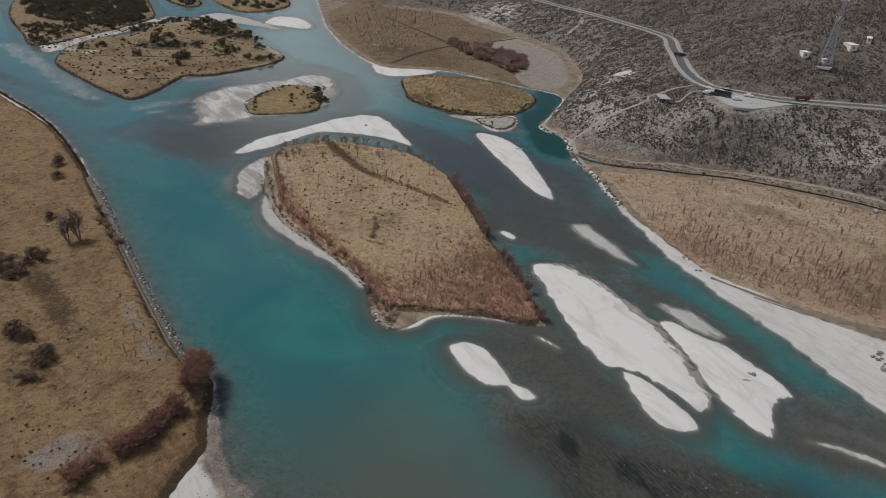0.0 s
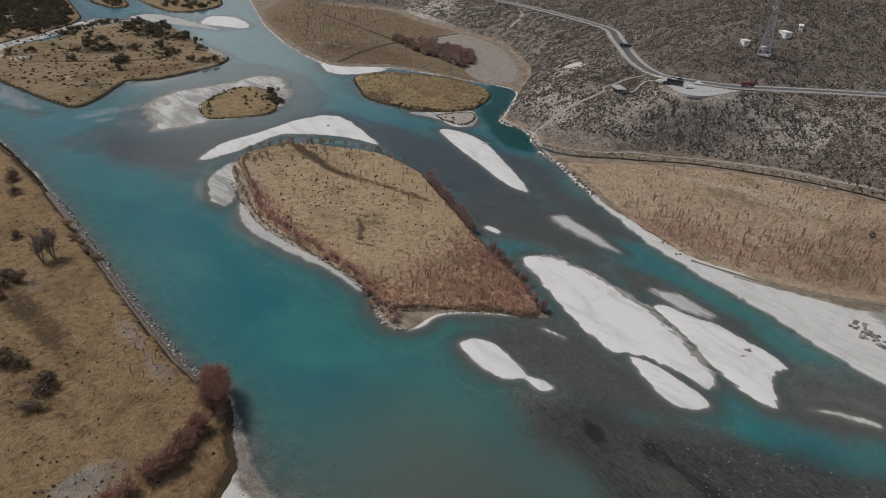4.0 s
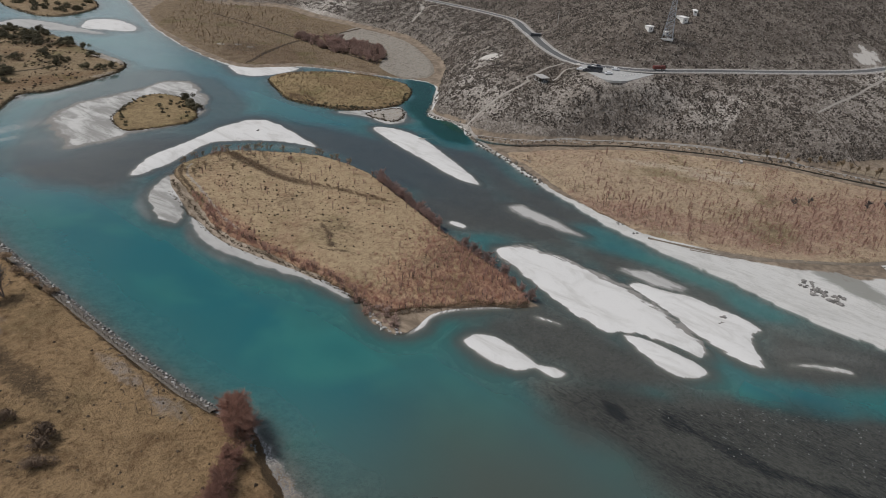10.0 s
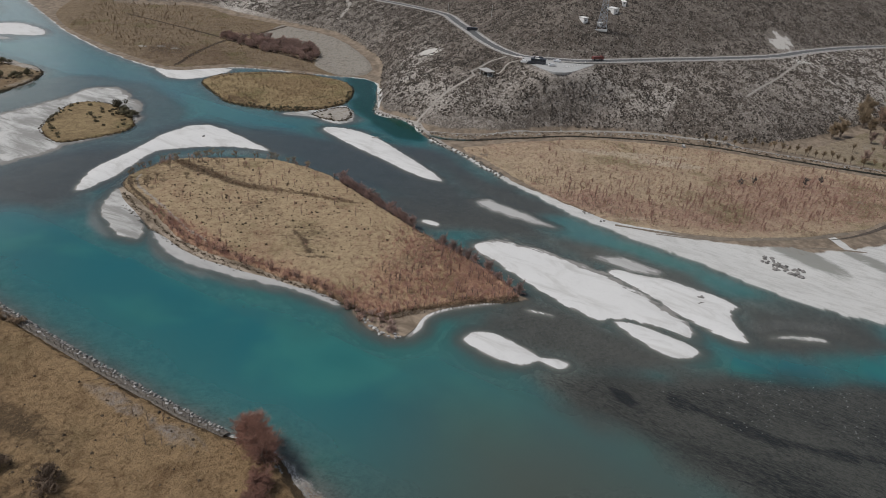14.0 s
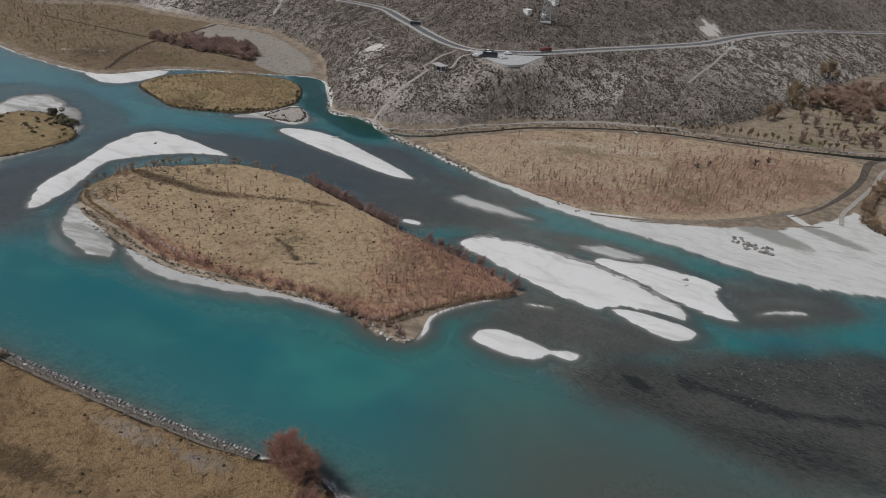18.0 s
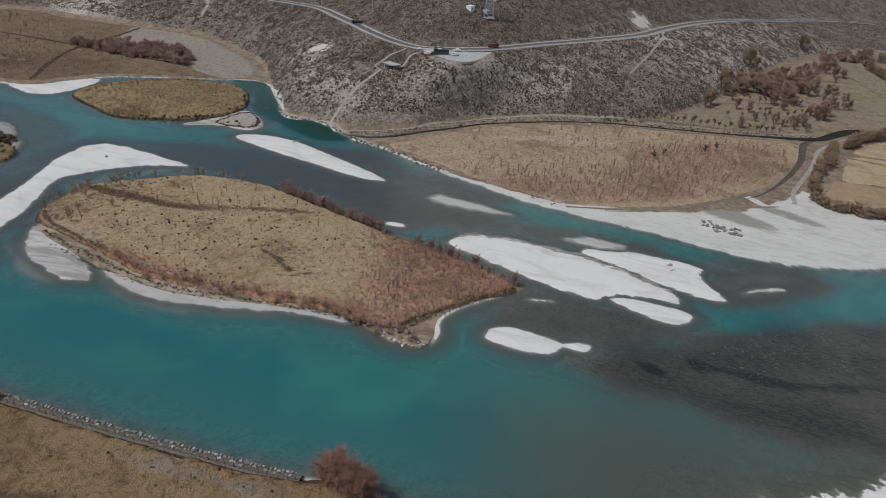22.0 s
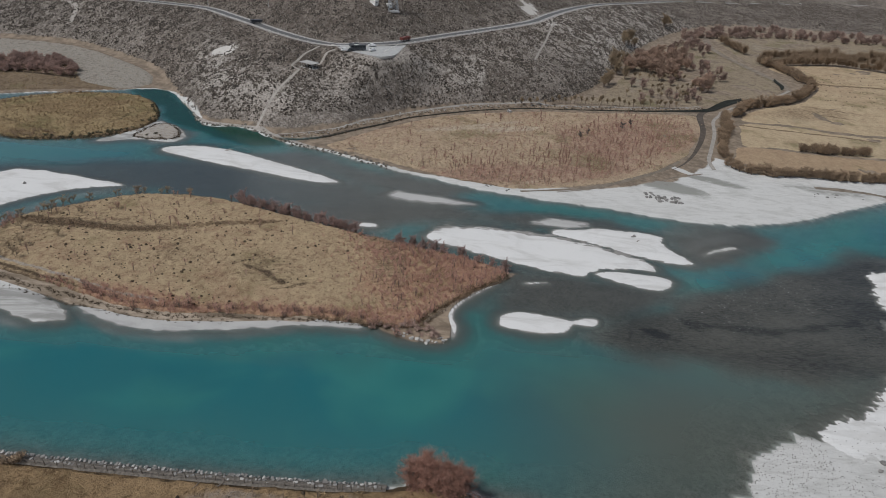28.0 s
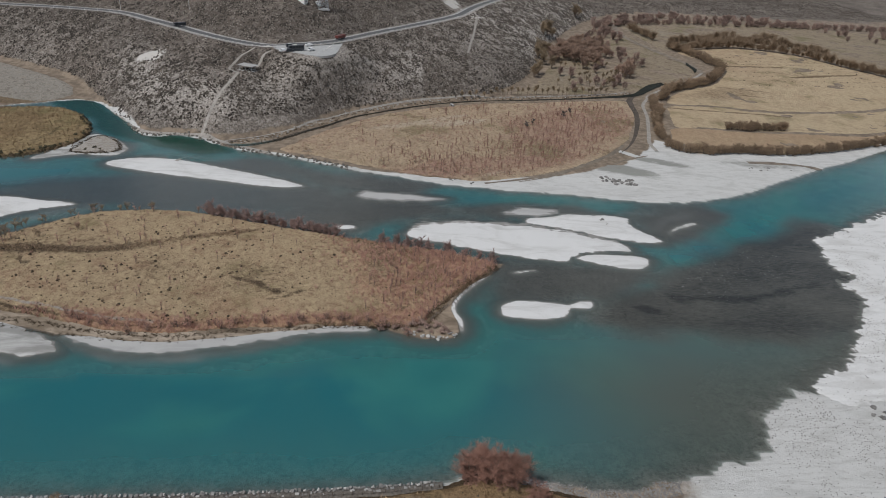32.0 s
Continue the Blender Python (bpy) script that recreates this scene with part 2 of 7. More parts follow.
def water_material():
    """Turquoise glacial water, clear enough over the shallows for the bed to show (attribute depth, in metres)."""
    k = Nodes("river_water")
    depth = k.math("MULTIPLY", k.attr("depth"), k.math("ADD", k.math("MULTIPLY", k.noise(0.05, 4, 0.6, warp=0.5), 0.4), 0.8))
    deep = k.ramp(depth, 0.5, 2.6)
    c = k.mix(deep, (0.041, 0.165, 0.168), (0.018, 0.124, 0.142))
    c = k.mix(k.ramp(k.noise(0.02, 3, 0.5, warp=0.6), 0.45, 0.66), c, (0.036, 0.175, 0.165))
    c = k.mix(k.math("MULTIPLY", k.ramp(k.noise(0.02, 3, 0.5), 0.5, 0.75), 0.3), c, (0.004, 0.065, 0.085))
    c = k.mix(k.math("MULTIPLY", k.ramp(depth, 1.0, 0.2), 0.8), c, (0.052, 0.108, 0.114))
    ripple2 = k.noise(0.35, 5, 0.7, stretch=(0.8, 1.6, -25))
    brown = k.mix(k.ramp(ripple2, 0.35, 0.68), (0.102, 0.096, 0.086), (0.066, 0.064, 0.060))
    slate = k.mix(k.ramp(ripple2, 0.35, 0.68), (0.074, 0.090, 0.100), (0.054, 0.068, 0.078))
    c = k.mix(k.attr("grey"), c, k.mix(k.attr("slate"), brown, slate))
    # pale sky reflection on the upstream reach, painted into the water's base colour
    c = k.mix(k.attr("sky_sheen"), c, (0.13, 0.215, 0.225))
    grain = k.math("ADD", k.math("MULTIPLY", k.noise(2.2, 4, 0.8), 0.65), k.math("MULTIPLY", k.noise(0.5, 5, 0.7, stretch=(2.6, 0.5, -8), warp=0.3), 0.35))
    c = k.mix(k.attr("murk"), c, k.mix(k.ramp(grain, 0.42, 0.58), (0.018, 0.019, 0.019), (0.052, 0.051, 0.046)))
    c = k.mix(k.attr("green"), c, (0.003, 0.040, 0.026))
    c = k.mix(k.attr("silt"), c, (0.082, 0.090, 0.074))
    c = k.mix(k.attr("pool"), c, (0.062, 0.070, 0.082))
    c = k.mix(k.math("MULTIPLY", k.attr("sand"), k.ramp(k.noise(0.14, 5, 0.65, stretch=(1.0, 0.45, 40), warp=0.6), 0.25, 0.6)), c, (0.31, 0.325, 0.315))
    k.put(k.bsdf.inputs["Base Color"], c)
    k.bsdf.inputs["Roughness"].default_value = 0.12
    k.bsdf.inputs["IOR"].default_value = 1.33
    ripple = k.math("ADD", k.noise(0.9, 3, 0.6, stretch=(1.0, 0.4, 30)), k.math("MULTIPLY", k.noise(0.22, 2, 0.5, stretch=(1.0, 0.45, 10)), 1.2))
    k.bump(ripple, 0.2, 0.25)
    clear = k.n.new("ShaderNodeBsdfTransparent")
    clear.inputs["Color"].default_value = (0.84, 0.88, 0.87, 1)
    thick = k.math("SUBTRACT", 1.0, k.math("POWER", 2.718, k.math("MULTIPLY", k.math("MAXIMUM", depth, 0.0), -1.0)))
    opaque = k.math("ADD", k.math("MULTIPLY", thick, 0.93), 0.05, clamp=True)
    mixer = k.n.new("ShaderNodeMixShader")
    k.put(mixer.inputs[0], opaque)
    k.l.new(clear.outputs[0], mixer.inputs[1])
    k.l.new(k.bsdf.outputs[0], mixer.inputs[2])
    shine = k.n.new("ShaderNodeBsdfGlossy")
    shine.inputs["Roughness"].default_value = 0.12
    if k.bsdf.inputs["Normal"].links:
        k.l.new(k.bsdf.inputs["Normal"].links[0].from_socket, shine.inputs["Normal"])
    fres = k.n.new("ShaderNodeFresnel")
    fres.inputs["IOR"].default_value = 1.33
    top = k.n.new("ShaderNodeMixShader")
    k.l.new(k.math("MULTIPLY", fres.outputs[0], k.math("SUBTRACT", 1.0, opaque)), top.inputs[0])
    k.l.new(mixer.outputs[0], top.inputs[1])
    k.l.new(shine.outputs[0], top.inputs[2])
    k.l.new(top.outputs[0], k.out.inputs["Surface"])
    return k.mat


M_GROUND, M_WATER = ground_material(), water_material()
M_TERRACE = gravel_material("layered_bank", (0.36, 0.30, 0.235), (0.12, 0.09, 0.06), (0.11, 0.09, 0.07), 0.36, -6)
M_BAR = gravel_material("dry_gravel", (0.61, 0.605, 0.59), (0.45, 0.44, 0.42), (0.24, 0.23, 0.215))
M_BAR_STREAK = gravel_material("streaked_gravel", (0.50, 0.495, 0.475), (0.21, 0.205, 0.19), (0.22, 0.21, 0.195), 0.38, 48)
M_BAR_GREY = gravel_material("grey_silt", (0.41, 0.405, 0.39), (0.31, 0.305, 0.295), (0.24, 0.235, 0.225))
M_FRINGE = gravel_material("brown_beach", (0.31, 0.245, 0.18), (0.12, 0.09, 0.064), (0.12, 0.10, 0.082), 0.4)
M_ISLAND = grass_material("island_grass", (0.45, 0.345, 0.215), (0.42, 0.255, 0.17), (0.085, 0.06, 0.04), pale=(0.40, 0.37, 0.33), wild=1.2)
M_REEDBED = grass_material("reed_bed", (0.33, 0.25, 0.14), (0.22, 0.15, 0.085), (0.07, 0.052, 0.03), pale=(0.36, 0.34, 0.31))
M_NORTH = grass_material("far_reed_field", (0.235, 0.18, 0.12), (0.155, 0.108, 0.073), (0.06, 0.045, 0.034), pale=(0.35, 0.325, 0.285))
M_SCRUBLAND = grass_material("scrub_island_grass", (0.30, 0.23, 0.145), (0.205, 0.13, 0.075), (0.055, 0.046, 0.032), pale=(0.46, 0.43, 0.39))
M_NEAR = grass_material("bank_grass", (0.32, 0.22, 0.122), (0.20, 0.123, 0.066), (0.075, 0.054, 0.034), green=(0.15, 0.115, 0.06), pale=(0.31, 0.285, 0.265), wild=1.35)
M_FIELD = grass_material("field_grass", (0.45, 0.35, 0.24), (0.36, 0.24, 0.18), (0.12, 0.085, 0.055), pale=(0.50, 0.42, 0.32))
M_GOLD = grass_material("stubble_field", (0.50, 0.395, 0.26), (0.40, 0.285, 0.185), (0.17, 0.12, 0.075), pale=(0.45, 0.38, 0.26), wild=0.7)
M_MEADOW = grass_material("grey_meadow", (0.30, 0.245, 0.175), (0.215, 0.163, 0.115), (0.11, 0.09, 0.065), pale=(0.34, 0.31, 0.27))
M_BARK = plain("bark", (0.25, 0.19, 0.15), (0.15, 0.115, 0.092), 3.0, 0.9)
M_TWIG_RED = plain("red_twigs", (0.50, 0.305, 0.24), (0.32, 0.19, 0.15), 1.5, 0.85, by_object=0.25)
M_TWIG_PURPLE = plain("purple_twigs", (0.37, 0.265, 0.22), (0.235, 0.165, 0.138), 1.5, 0.85, by_object=0.25)
M_TWIG_MAUVE = plain("mauve_twigs", (0.36, 0.245, 0.215), (0.235, 0.16, 0.14), 1.5, 0.85, by_object=0.2)
M_TWIG_BROWN = plain("brown_twigs", (0.37, 0.27, 0.18), (0.23, 0.165, 0.11), 1.5, 0.85, by_object=0.25)
M_THICKET = plain("thicket_twigs", (0.47, 0.33, 0.28), (0.31, 0.215, 0.185), 1.5, 0.85, by_object=0.2)
M_TWIG_RUST = plain("rust_twigs", (0.41, 0.285, 0.215), (0.26, 0.18, 0.135), 1.5, 0.85, by_object=0.22)
M_WILLOW = plain("willow_twigs", (0.37, 0.205, 0.155), (0.225, 0.125, 0.095), 1.5, 0.85, by_object=0.22)
M_TWIG_TAN = plain("tan_twigs", (0.34, 0.26, 0.17), (0.22, 0.165, 0.108), 1.5, 0.85, by_object=0.2)
M_TWIG_GREY = plain("grey_twigs", (0.16, 0.14, 0.13), (0.09, 0.08, 0.075), 1.5, 0.9, by_object=0.2)
M_LEAF = plain("dark_green_leaves", (0.13, 0.112, 0.066), (0.065, 0.06, 0.036), 1.2, 0.8, by_object=0.3)
M_OLIVE = plain("olive_twigs", (0.19, 0.135, 0.095), (0.095, 0.068, 0.048), 1.2, 0.85, by_object=0.25)
M_SCRUB = plain("thorn_scrub", (0.105, 0.088, 0.073), (0.045, 0.038, 0.032), 0.12, 0.95, by_island=0.65)
M_SCRUB_PALE = plain("bleached_scrub", (0.26, 0.235, 0.205), (0.16, 0.142, 0.12), 0.12, 0.95, by_island=0.4)
M_TUFT = plain("grass_tufts", (0.20, 0.14, 0.085), (0.11, 0.075, 0.045), 0.6, 0.95, by_island=0.45)
M_TUSSOCK = plain("dark_tussocks", (0.11, 0.08, 0.052), (0.05, 0.037, 0.025), 0.6, 0.95, by_island=0.5)
M_STONE = plain("pale_stone", (0.42, 0.41, 0.39), (0.26, 0.25, 0.235), 1.2, 0.9, by_object=0.2)
M_RUBBLE = plain("grey_rubble", (0.20, 0.18, 0.155), (0.065, 0.056, 0.048), 1.8, 0.95)
M_BOULDER = plain("grey_boulder", (0.24, 0.23, 0.215), (0.12, 0.115, 0.11), 1.0, 0.9, by_object=0.25)
M_WOOD = plain("weathered_wood", (0.20, 0.17, 0.14), (0.11, 0.09, 0.075), 4.0, 0.9)
M_ASPHALT = plain("asphalt", (0.115, 0.115, 0.115), (0.085, 0.085, 0.087), 0.5, 0.85)
M_SHOULDER = plain("road_shoulder", (0.38, 0.365, 0.34), (0.26, 0.25, 0.23), 0.4, 0.95)
M_CONCRETE = plain("concrete", (0.42, 0.42, 0.41), (0.32, 0.32, 0.31), 0.8, 0.85)
M_PATH = plain("trodden_path", (0.36, 0.335, 0.30), (0.24, 0.22, 0.195), 0.5, 0.95)
M_MARK = plain("road_paint", (0.75, 0.75, 0.73), (0.62, 0.62, 0.60), 2.0, 0.6)
M_WALL = plain("white_plaster", (0.78, 0.77, 0.75), (0.66, 0.65, 0.62), 0.9, 0.8)
M_ROOF = plain("grey_roof", (0.42, 0.41, 0.39), (0.30, 0.29, 0.28), 1.2, 0.8)
M_STEEL = plain("galvanised_steel", (0.40, 0.43, 0.46), (0.30, 0.32, 0.35), 2.0, 0.5, 0.5, 0.6)
M_DARK = plain("dark_glass", (0.025, 0.03, 0.035), (0.018, 0.02, 0.024), 2.0, 0.15, 0.5)
M_TYRE = plain("tyre_rubber", (0.03, 0.03, 0.03), (0.02, 0.02, 0.02), 4.0, 0.9)
M_CAR_WHITE = plain("white_paintwork", (0.78, 0.78, 0.78), (0.70, 0.70, 0.70), 1.0, 0.3, 0.5)
M_CAR_DARK = plain("dark_paintwork", (0.045, 0.05, 0.06), (0.03, 0.034, 0.04), 1.0, 0.3, 0.5)
M_CAR_RED = plain("red_paintwork", (0.17, 0.045, 0.035), (0.12, 0.035, 0.03), 1.0, 0.45, 0.5)


# ---- plan tools ----
def vnoise(x, y, size, seed=0):
    """Smooth value noise, about -1 to 1, with features of the given size in metres."""
    u, v = np.asarray(x, float) / size + 1000.3 + seed * 17.7, np.asarray(y, float) / size + 1000.7 + seed * 9.1
    iu, iv = np.floor(u).astype(np.int64), np.floor(v).astype(np.int64)
    fu, fv = u - iu, v - iv
    fu, fv = fu * fu * (3 - 2 * fu), fv * fv * (3 - 2 * fv)

    def h(a, b):
        k = (a * 374761393 + b * 668265263 + seed * 1442695) & 0x7FFFFFFF
        k = ((k ^ (k >> 13)) * 1274126177) & 0x7FFFFFFF
        return ((k ^ (k >> 16)) & 0xFFFF) / 32767.5 - 1

    return (h(iu, iv) * (1 - fu) + h(iu + 1, iv) * fu) * (1 - fv) + (h(iu, iv + 1) * (1 - fu) + h(iu + 1, iv + 1) * fu) * fv


def fbm(x, y, size, seed=0, octaves=3):
    return sum(vnoise(x, y, size / 2 ** i, seed + i) / 2 ** i for i in range(octaves)) / 1.75


def smooth(t):
    t = np.clip(t, 0, 1)
    return t * t * (3 - 2 * t)


def spline(ctrl, closed=True, per=6):
    """A smooth line through the control points (centripetal enough for plan work)."""
    p = np.array(ctrl, float)
    n = len(p)
    out = []
    for i in range(n if closed else n - 1):
        if closed:
            a, b, c, d = p[i - 1], p[i], p[(i + 1) % n], p[(i + 2) % n]
        else:
            a, b, c, d = p[max(i - 1, 0)], p[i], p[i + 1], p[min(i + 2, n - 1)]
        for s in np.arange(per) / per:
            out.append(0.5 * (2 * b + (c - a) * s + (2 * a - 5 * b + 4 * c - d) * s * s + (3 * b - a - 3 * c + d) * s ** 3))
    if not closed:
        out.append(p[-1])
    return np.array(out)


def line_distance(line, X, Y, closed=False, want=None):
    """Distance of points to a line; with want (a value per vertex) also that value at the nearest place."""
    X, Y = np.asarray(X, float), np.asarray(Y, float)
    best, val = np.full(X.shape, 1e18), np.zeros(X.shape)
    n = len(line)
    for i in range(n if closed else n - 1):
        (ax, ay), (bx, by) = line[i], line[(i + 1) % n]
        dx, dy = bx - ax, by - ay
        L = dx * dx + dy * dy
        if L < 1e-9:
            continue
        s = np.clip(((X - ax) * dx + (Y - ay) * dy) / L, 0, 1)
        d = (X - ax - s * dx) ** 2 + (Y - ay - s * dy) ** 2
        m = d < best
        best = np.where(m, d, best)
        if want is not None:
            val = np.where(m, want[i] * (1 - s) + want[(i + 1) % n] * s, val)
    return (np.sqrt(best), val) if want is not None else np.sqrt(best)


def inside(poly, X, Y):
    X, Y = np.asarray(X, float), np.asarray(Y, float)
    odd = np.zeros(X.shape, bool)
    for (ax, ay), (bx, by) in zip(poly, np.roll(poly, -1, 0)):
        if ay == by:
            continue
        odd ^= ((ay > Y) != (by > Y)) & (X < (bx - ax) * (Y - ay) / (by - ay) + ax)
    return odd


def signed(poly, X, Y):
    """Distance to a closed line, positive inside."""
    d = line_distance(poly, X, Y, True)
    return np.where(inside(poly, X, Y), d, -d)


def grid_mesh(name, xs, ys, Z, material, keep=None, attrs=None):
    nx, ny = len(xs), len(ys)
    X, Y = np.meshgrid(xs, ys)
    co = np.stack([X, Y, Z], -1).reshape(-1, 3)
    j, i = np.meshgrid(np.arange(ny - 1), np.arange(nx - 1), indexing="ij")
    a = (j * nx + i).ravel()
    quads = np.stack([a, a + 1, a + nx + 1, a + nx], 1)
    idx = None
    if keep is not None:
        kq = keep.ravel()[quads].any(1)
        quads = quads[kq]
        idx, inv = np.unique(quads, return_inverse=True)
        co, quads = co[idx], inv.reshape(-1, 4)
    me = bpy.data.meshes.new(name)
    me.vertices.add(len(co))
    me.vertices.foreach_set("co", co.ravel())
    me.loops.add(quads.size)
    me.loops.foreach_set("vertex_index", quads.ravel().astype(np.int32))
    me.polygons.add(len(quads))
    me.polygons.foreach_set("loop_start", np.arange(0, quads.size, 4, dtype=np.int32))
    me.polygons.foreach_set("use_smooth", np.ones(len(quads), bool))
    for key, val in (attrs or {}).items():
        at = me.attributes.new(key, "FLOAT", "POINT")
        v = np.broadcast_to(val, Z.shape).ravel()
        at.data.foreach_set("value", (v if idx is None else v[idx]).astype(np.float32))
    me.materials.append(material)
    me.update(calc_edges=True)
    me.validate()
    return new(name, me)


def tri_mesh(name, verts, faces, material, flat=True):
    me = bpy.data.meshes.new(name)
    verts, faces = np.asarray(verts, float), np.asarray(faces, np.int32)
    w = faces.shape[1]
    me.vertices.add(len(verts))
    me.vertices.foreach_set("co", verts.ravel())
    me.loops.add(faces.size)
    me.loops.foreach_set("vertex_index", faces.ravel())
    me.polygons.add(len(faces))
    me.polygons.foreach_set("loop_start", np.arange(0, faces.size, w, dtype=np.int32))
    me.polygons.foreach_set("use_smooth", np.full(len(faces), not flat))
    me.materials.append(material)
    me.update(calc_edges=True)
    return me


def part(name, mesh, parent, label="", at=(0, 0, 0)):
    ob = new(name, mesh)
    ob.parent = parent
    ob.location = at
    if label:
        ob["label"] = label
    return ob


def bm_mesh(name, bm, material):
    me = bpy.data.meshes.new(name)
    bm.to_mesh(me)
    bm.free()
    me.materials.append(material)
    return me


def box_mesh(name, size, material, at=(0, 0, 0), bevel=0.0, taper=1.0):
    bm = bmesh.new()
    bmesh.ops.create_cube(bm, size=1)
    for v in bm.verts:
        k = taper if v.co.z > 0 else 1.0
        v.co = Vector((v.co.x * size[0] * k + at[0], v.co.y * size[1] * k + at[1], v.co.z * size[2] + at[2]))
    if bevel:
        bmesh.ops.bevel(bm, geom=bm.edges[:], offset=bevel, segments=2, affect="EDGES")
    return bm_mesh(name, bm, material)


# ---- plan: shores, hillside and road ----
RIGHT_SHORE = [(360, 1500), (330, 900), (300, 760), (279, 690), (262, 640), (244, 588), (230, 530), (222, 470), (227, 433), (262, 413), (284, 374), (299, 347),
               (300, 331), (275, 306), (255, 295), (247, 286), (249, 270), (239, 252), (231, 237), (228, 225), (219, 203), (211, 184), (203, 160), (197, 142),
               (195.5, 130), (193, 113), (192, 97), (190, 86), (187, 70), (185, 58), (187, 40), (193, 20), (205, -2), (219, -24), (233, -45), (251, -77), (272, -110), (305, -165), (350, -250), (430, -420), (700, -1500)]
NEAR_SHORE = [(-140, 1500), (-95, 760), (-45, 560), (-20, 490), (-7, 449), (0, 426), (7, 404), (13.5, 376), (17.5, 346), (20, 319), (21.5, 292), (22.3, 271), (23, 250), (23.5, 226),
              (24.3, 200), (25.2, 180), (26.2, 165), (28, 157), (30.5, 150), (29.5, 143), (27.5, 134), (25, 120), (27, 109), (30, 98), (33, 88), (37, 79), (41, 77), (47, 76.5), (52, 71), (60, 58),
              (70, 42), (83, 28), (97, 19), (110, 8), (117, 12), (124, 4), (133, 8), (143, 3), (153, 2), (163, -18), (181, -48), (205, -95), (240, -170), (300, -320), (420, -1500)]
FOOT = [(330, 1500), (310, 900), (295, 730), (308, 676), (346, 650), (386, 605), (383, 545), (386, 489), (384, 434), (357, 382), (334, 353), (304, 331), (264, 300), (252, 288),
        (252, 268), (245, 252), (262, 217), (286, 199), (307, 175), (328, 139), (341, 108), (380, 80), (439, 54), (509, 33), (640, -32), (719, -109), (735, -280), (780, -600), (900, -1500)]
ROAD = [(520, 1500, 14), (492, 900, 17), (470, 640, 19), (453, 524, 22), (447, 475, 24), (432, 418, 27), (424, 380, 28), (412, 350, 29), (385, 322, 30), (366, 300, 30), (346, 278, 30), (330, 256, 30), (324, 238, 30),
        (330, 222, 30.5), (342, 203, 31), (377, 179, 31), (419, 149, 31), (460, 121, 31.5), (502, 104, 32), (556, 82, 31), (609, 57, 29), (650, 30, 27), (691, 6, 24), (740, -30, 22), (783, -70, 20), (808, -114, 19), (897, -228, 15), (1000, -398, 12), (1300, -1500, 12)]
CANAL = [(239, 246), (241, 236), (253, 220), (270, 204), (288, 190), (304, 170), (320, 146), (331, 120), (337, 95), (345, 62), (354, 30), (361, 9), (373, -2), (385, -12), (395, -24)]
far_w, far_e = -4000, 4000
right_bank = np.vstack([spline(RIGHT_SHORE, False, 5), [(far_e, -1500), (far_e, 1500)]])
near_bank = np.vstack([spline(NEAR_SHORE, False, 5), [(far_w, -1500), (far_w, 1500)]])
foot = np.vstack([spline(FOOT, False, 4), [(far_w, -1500), (far_w, 1500)]])
road3 = spline(ROAD, False, 6)
road_line, road_z = road3[:, :2], road3[:, 2]
below_road = np.vstack([road_line, [(far_w, -1500), (far_w, 1500)]])
canal_line = spline(CANAL, False, 5)

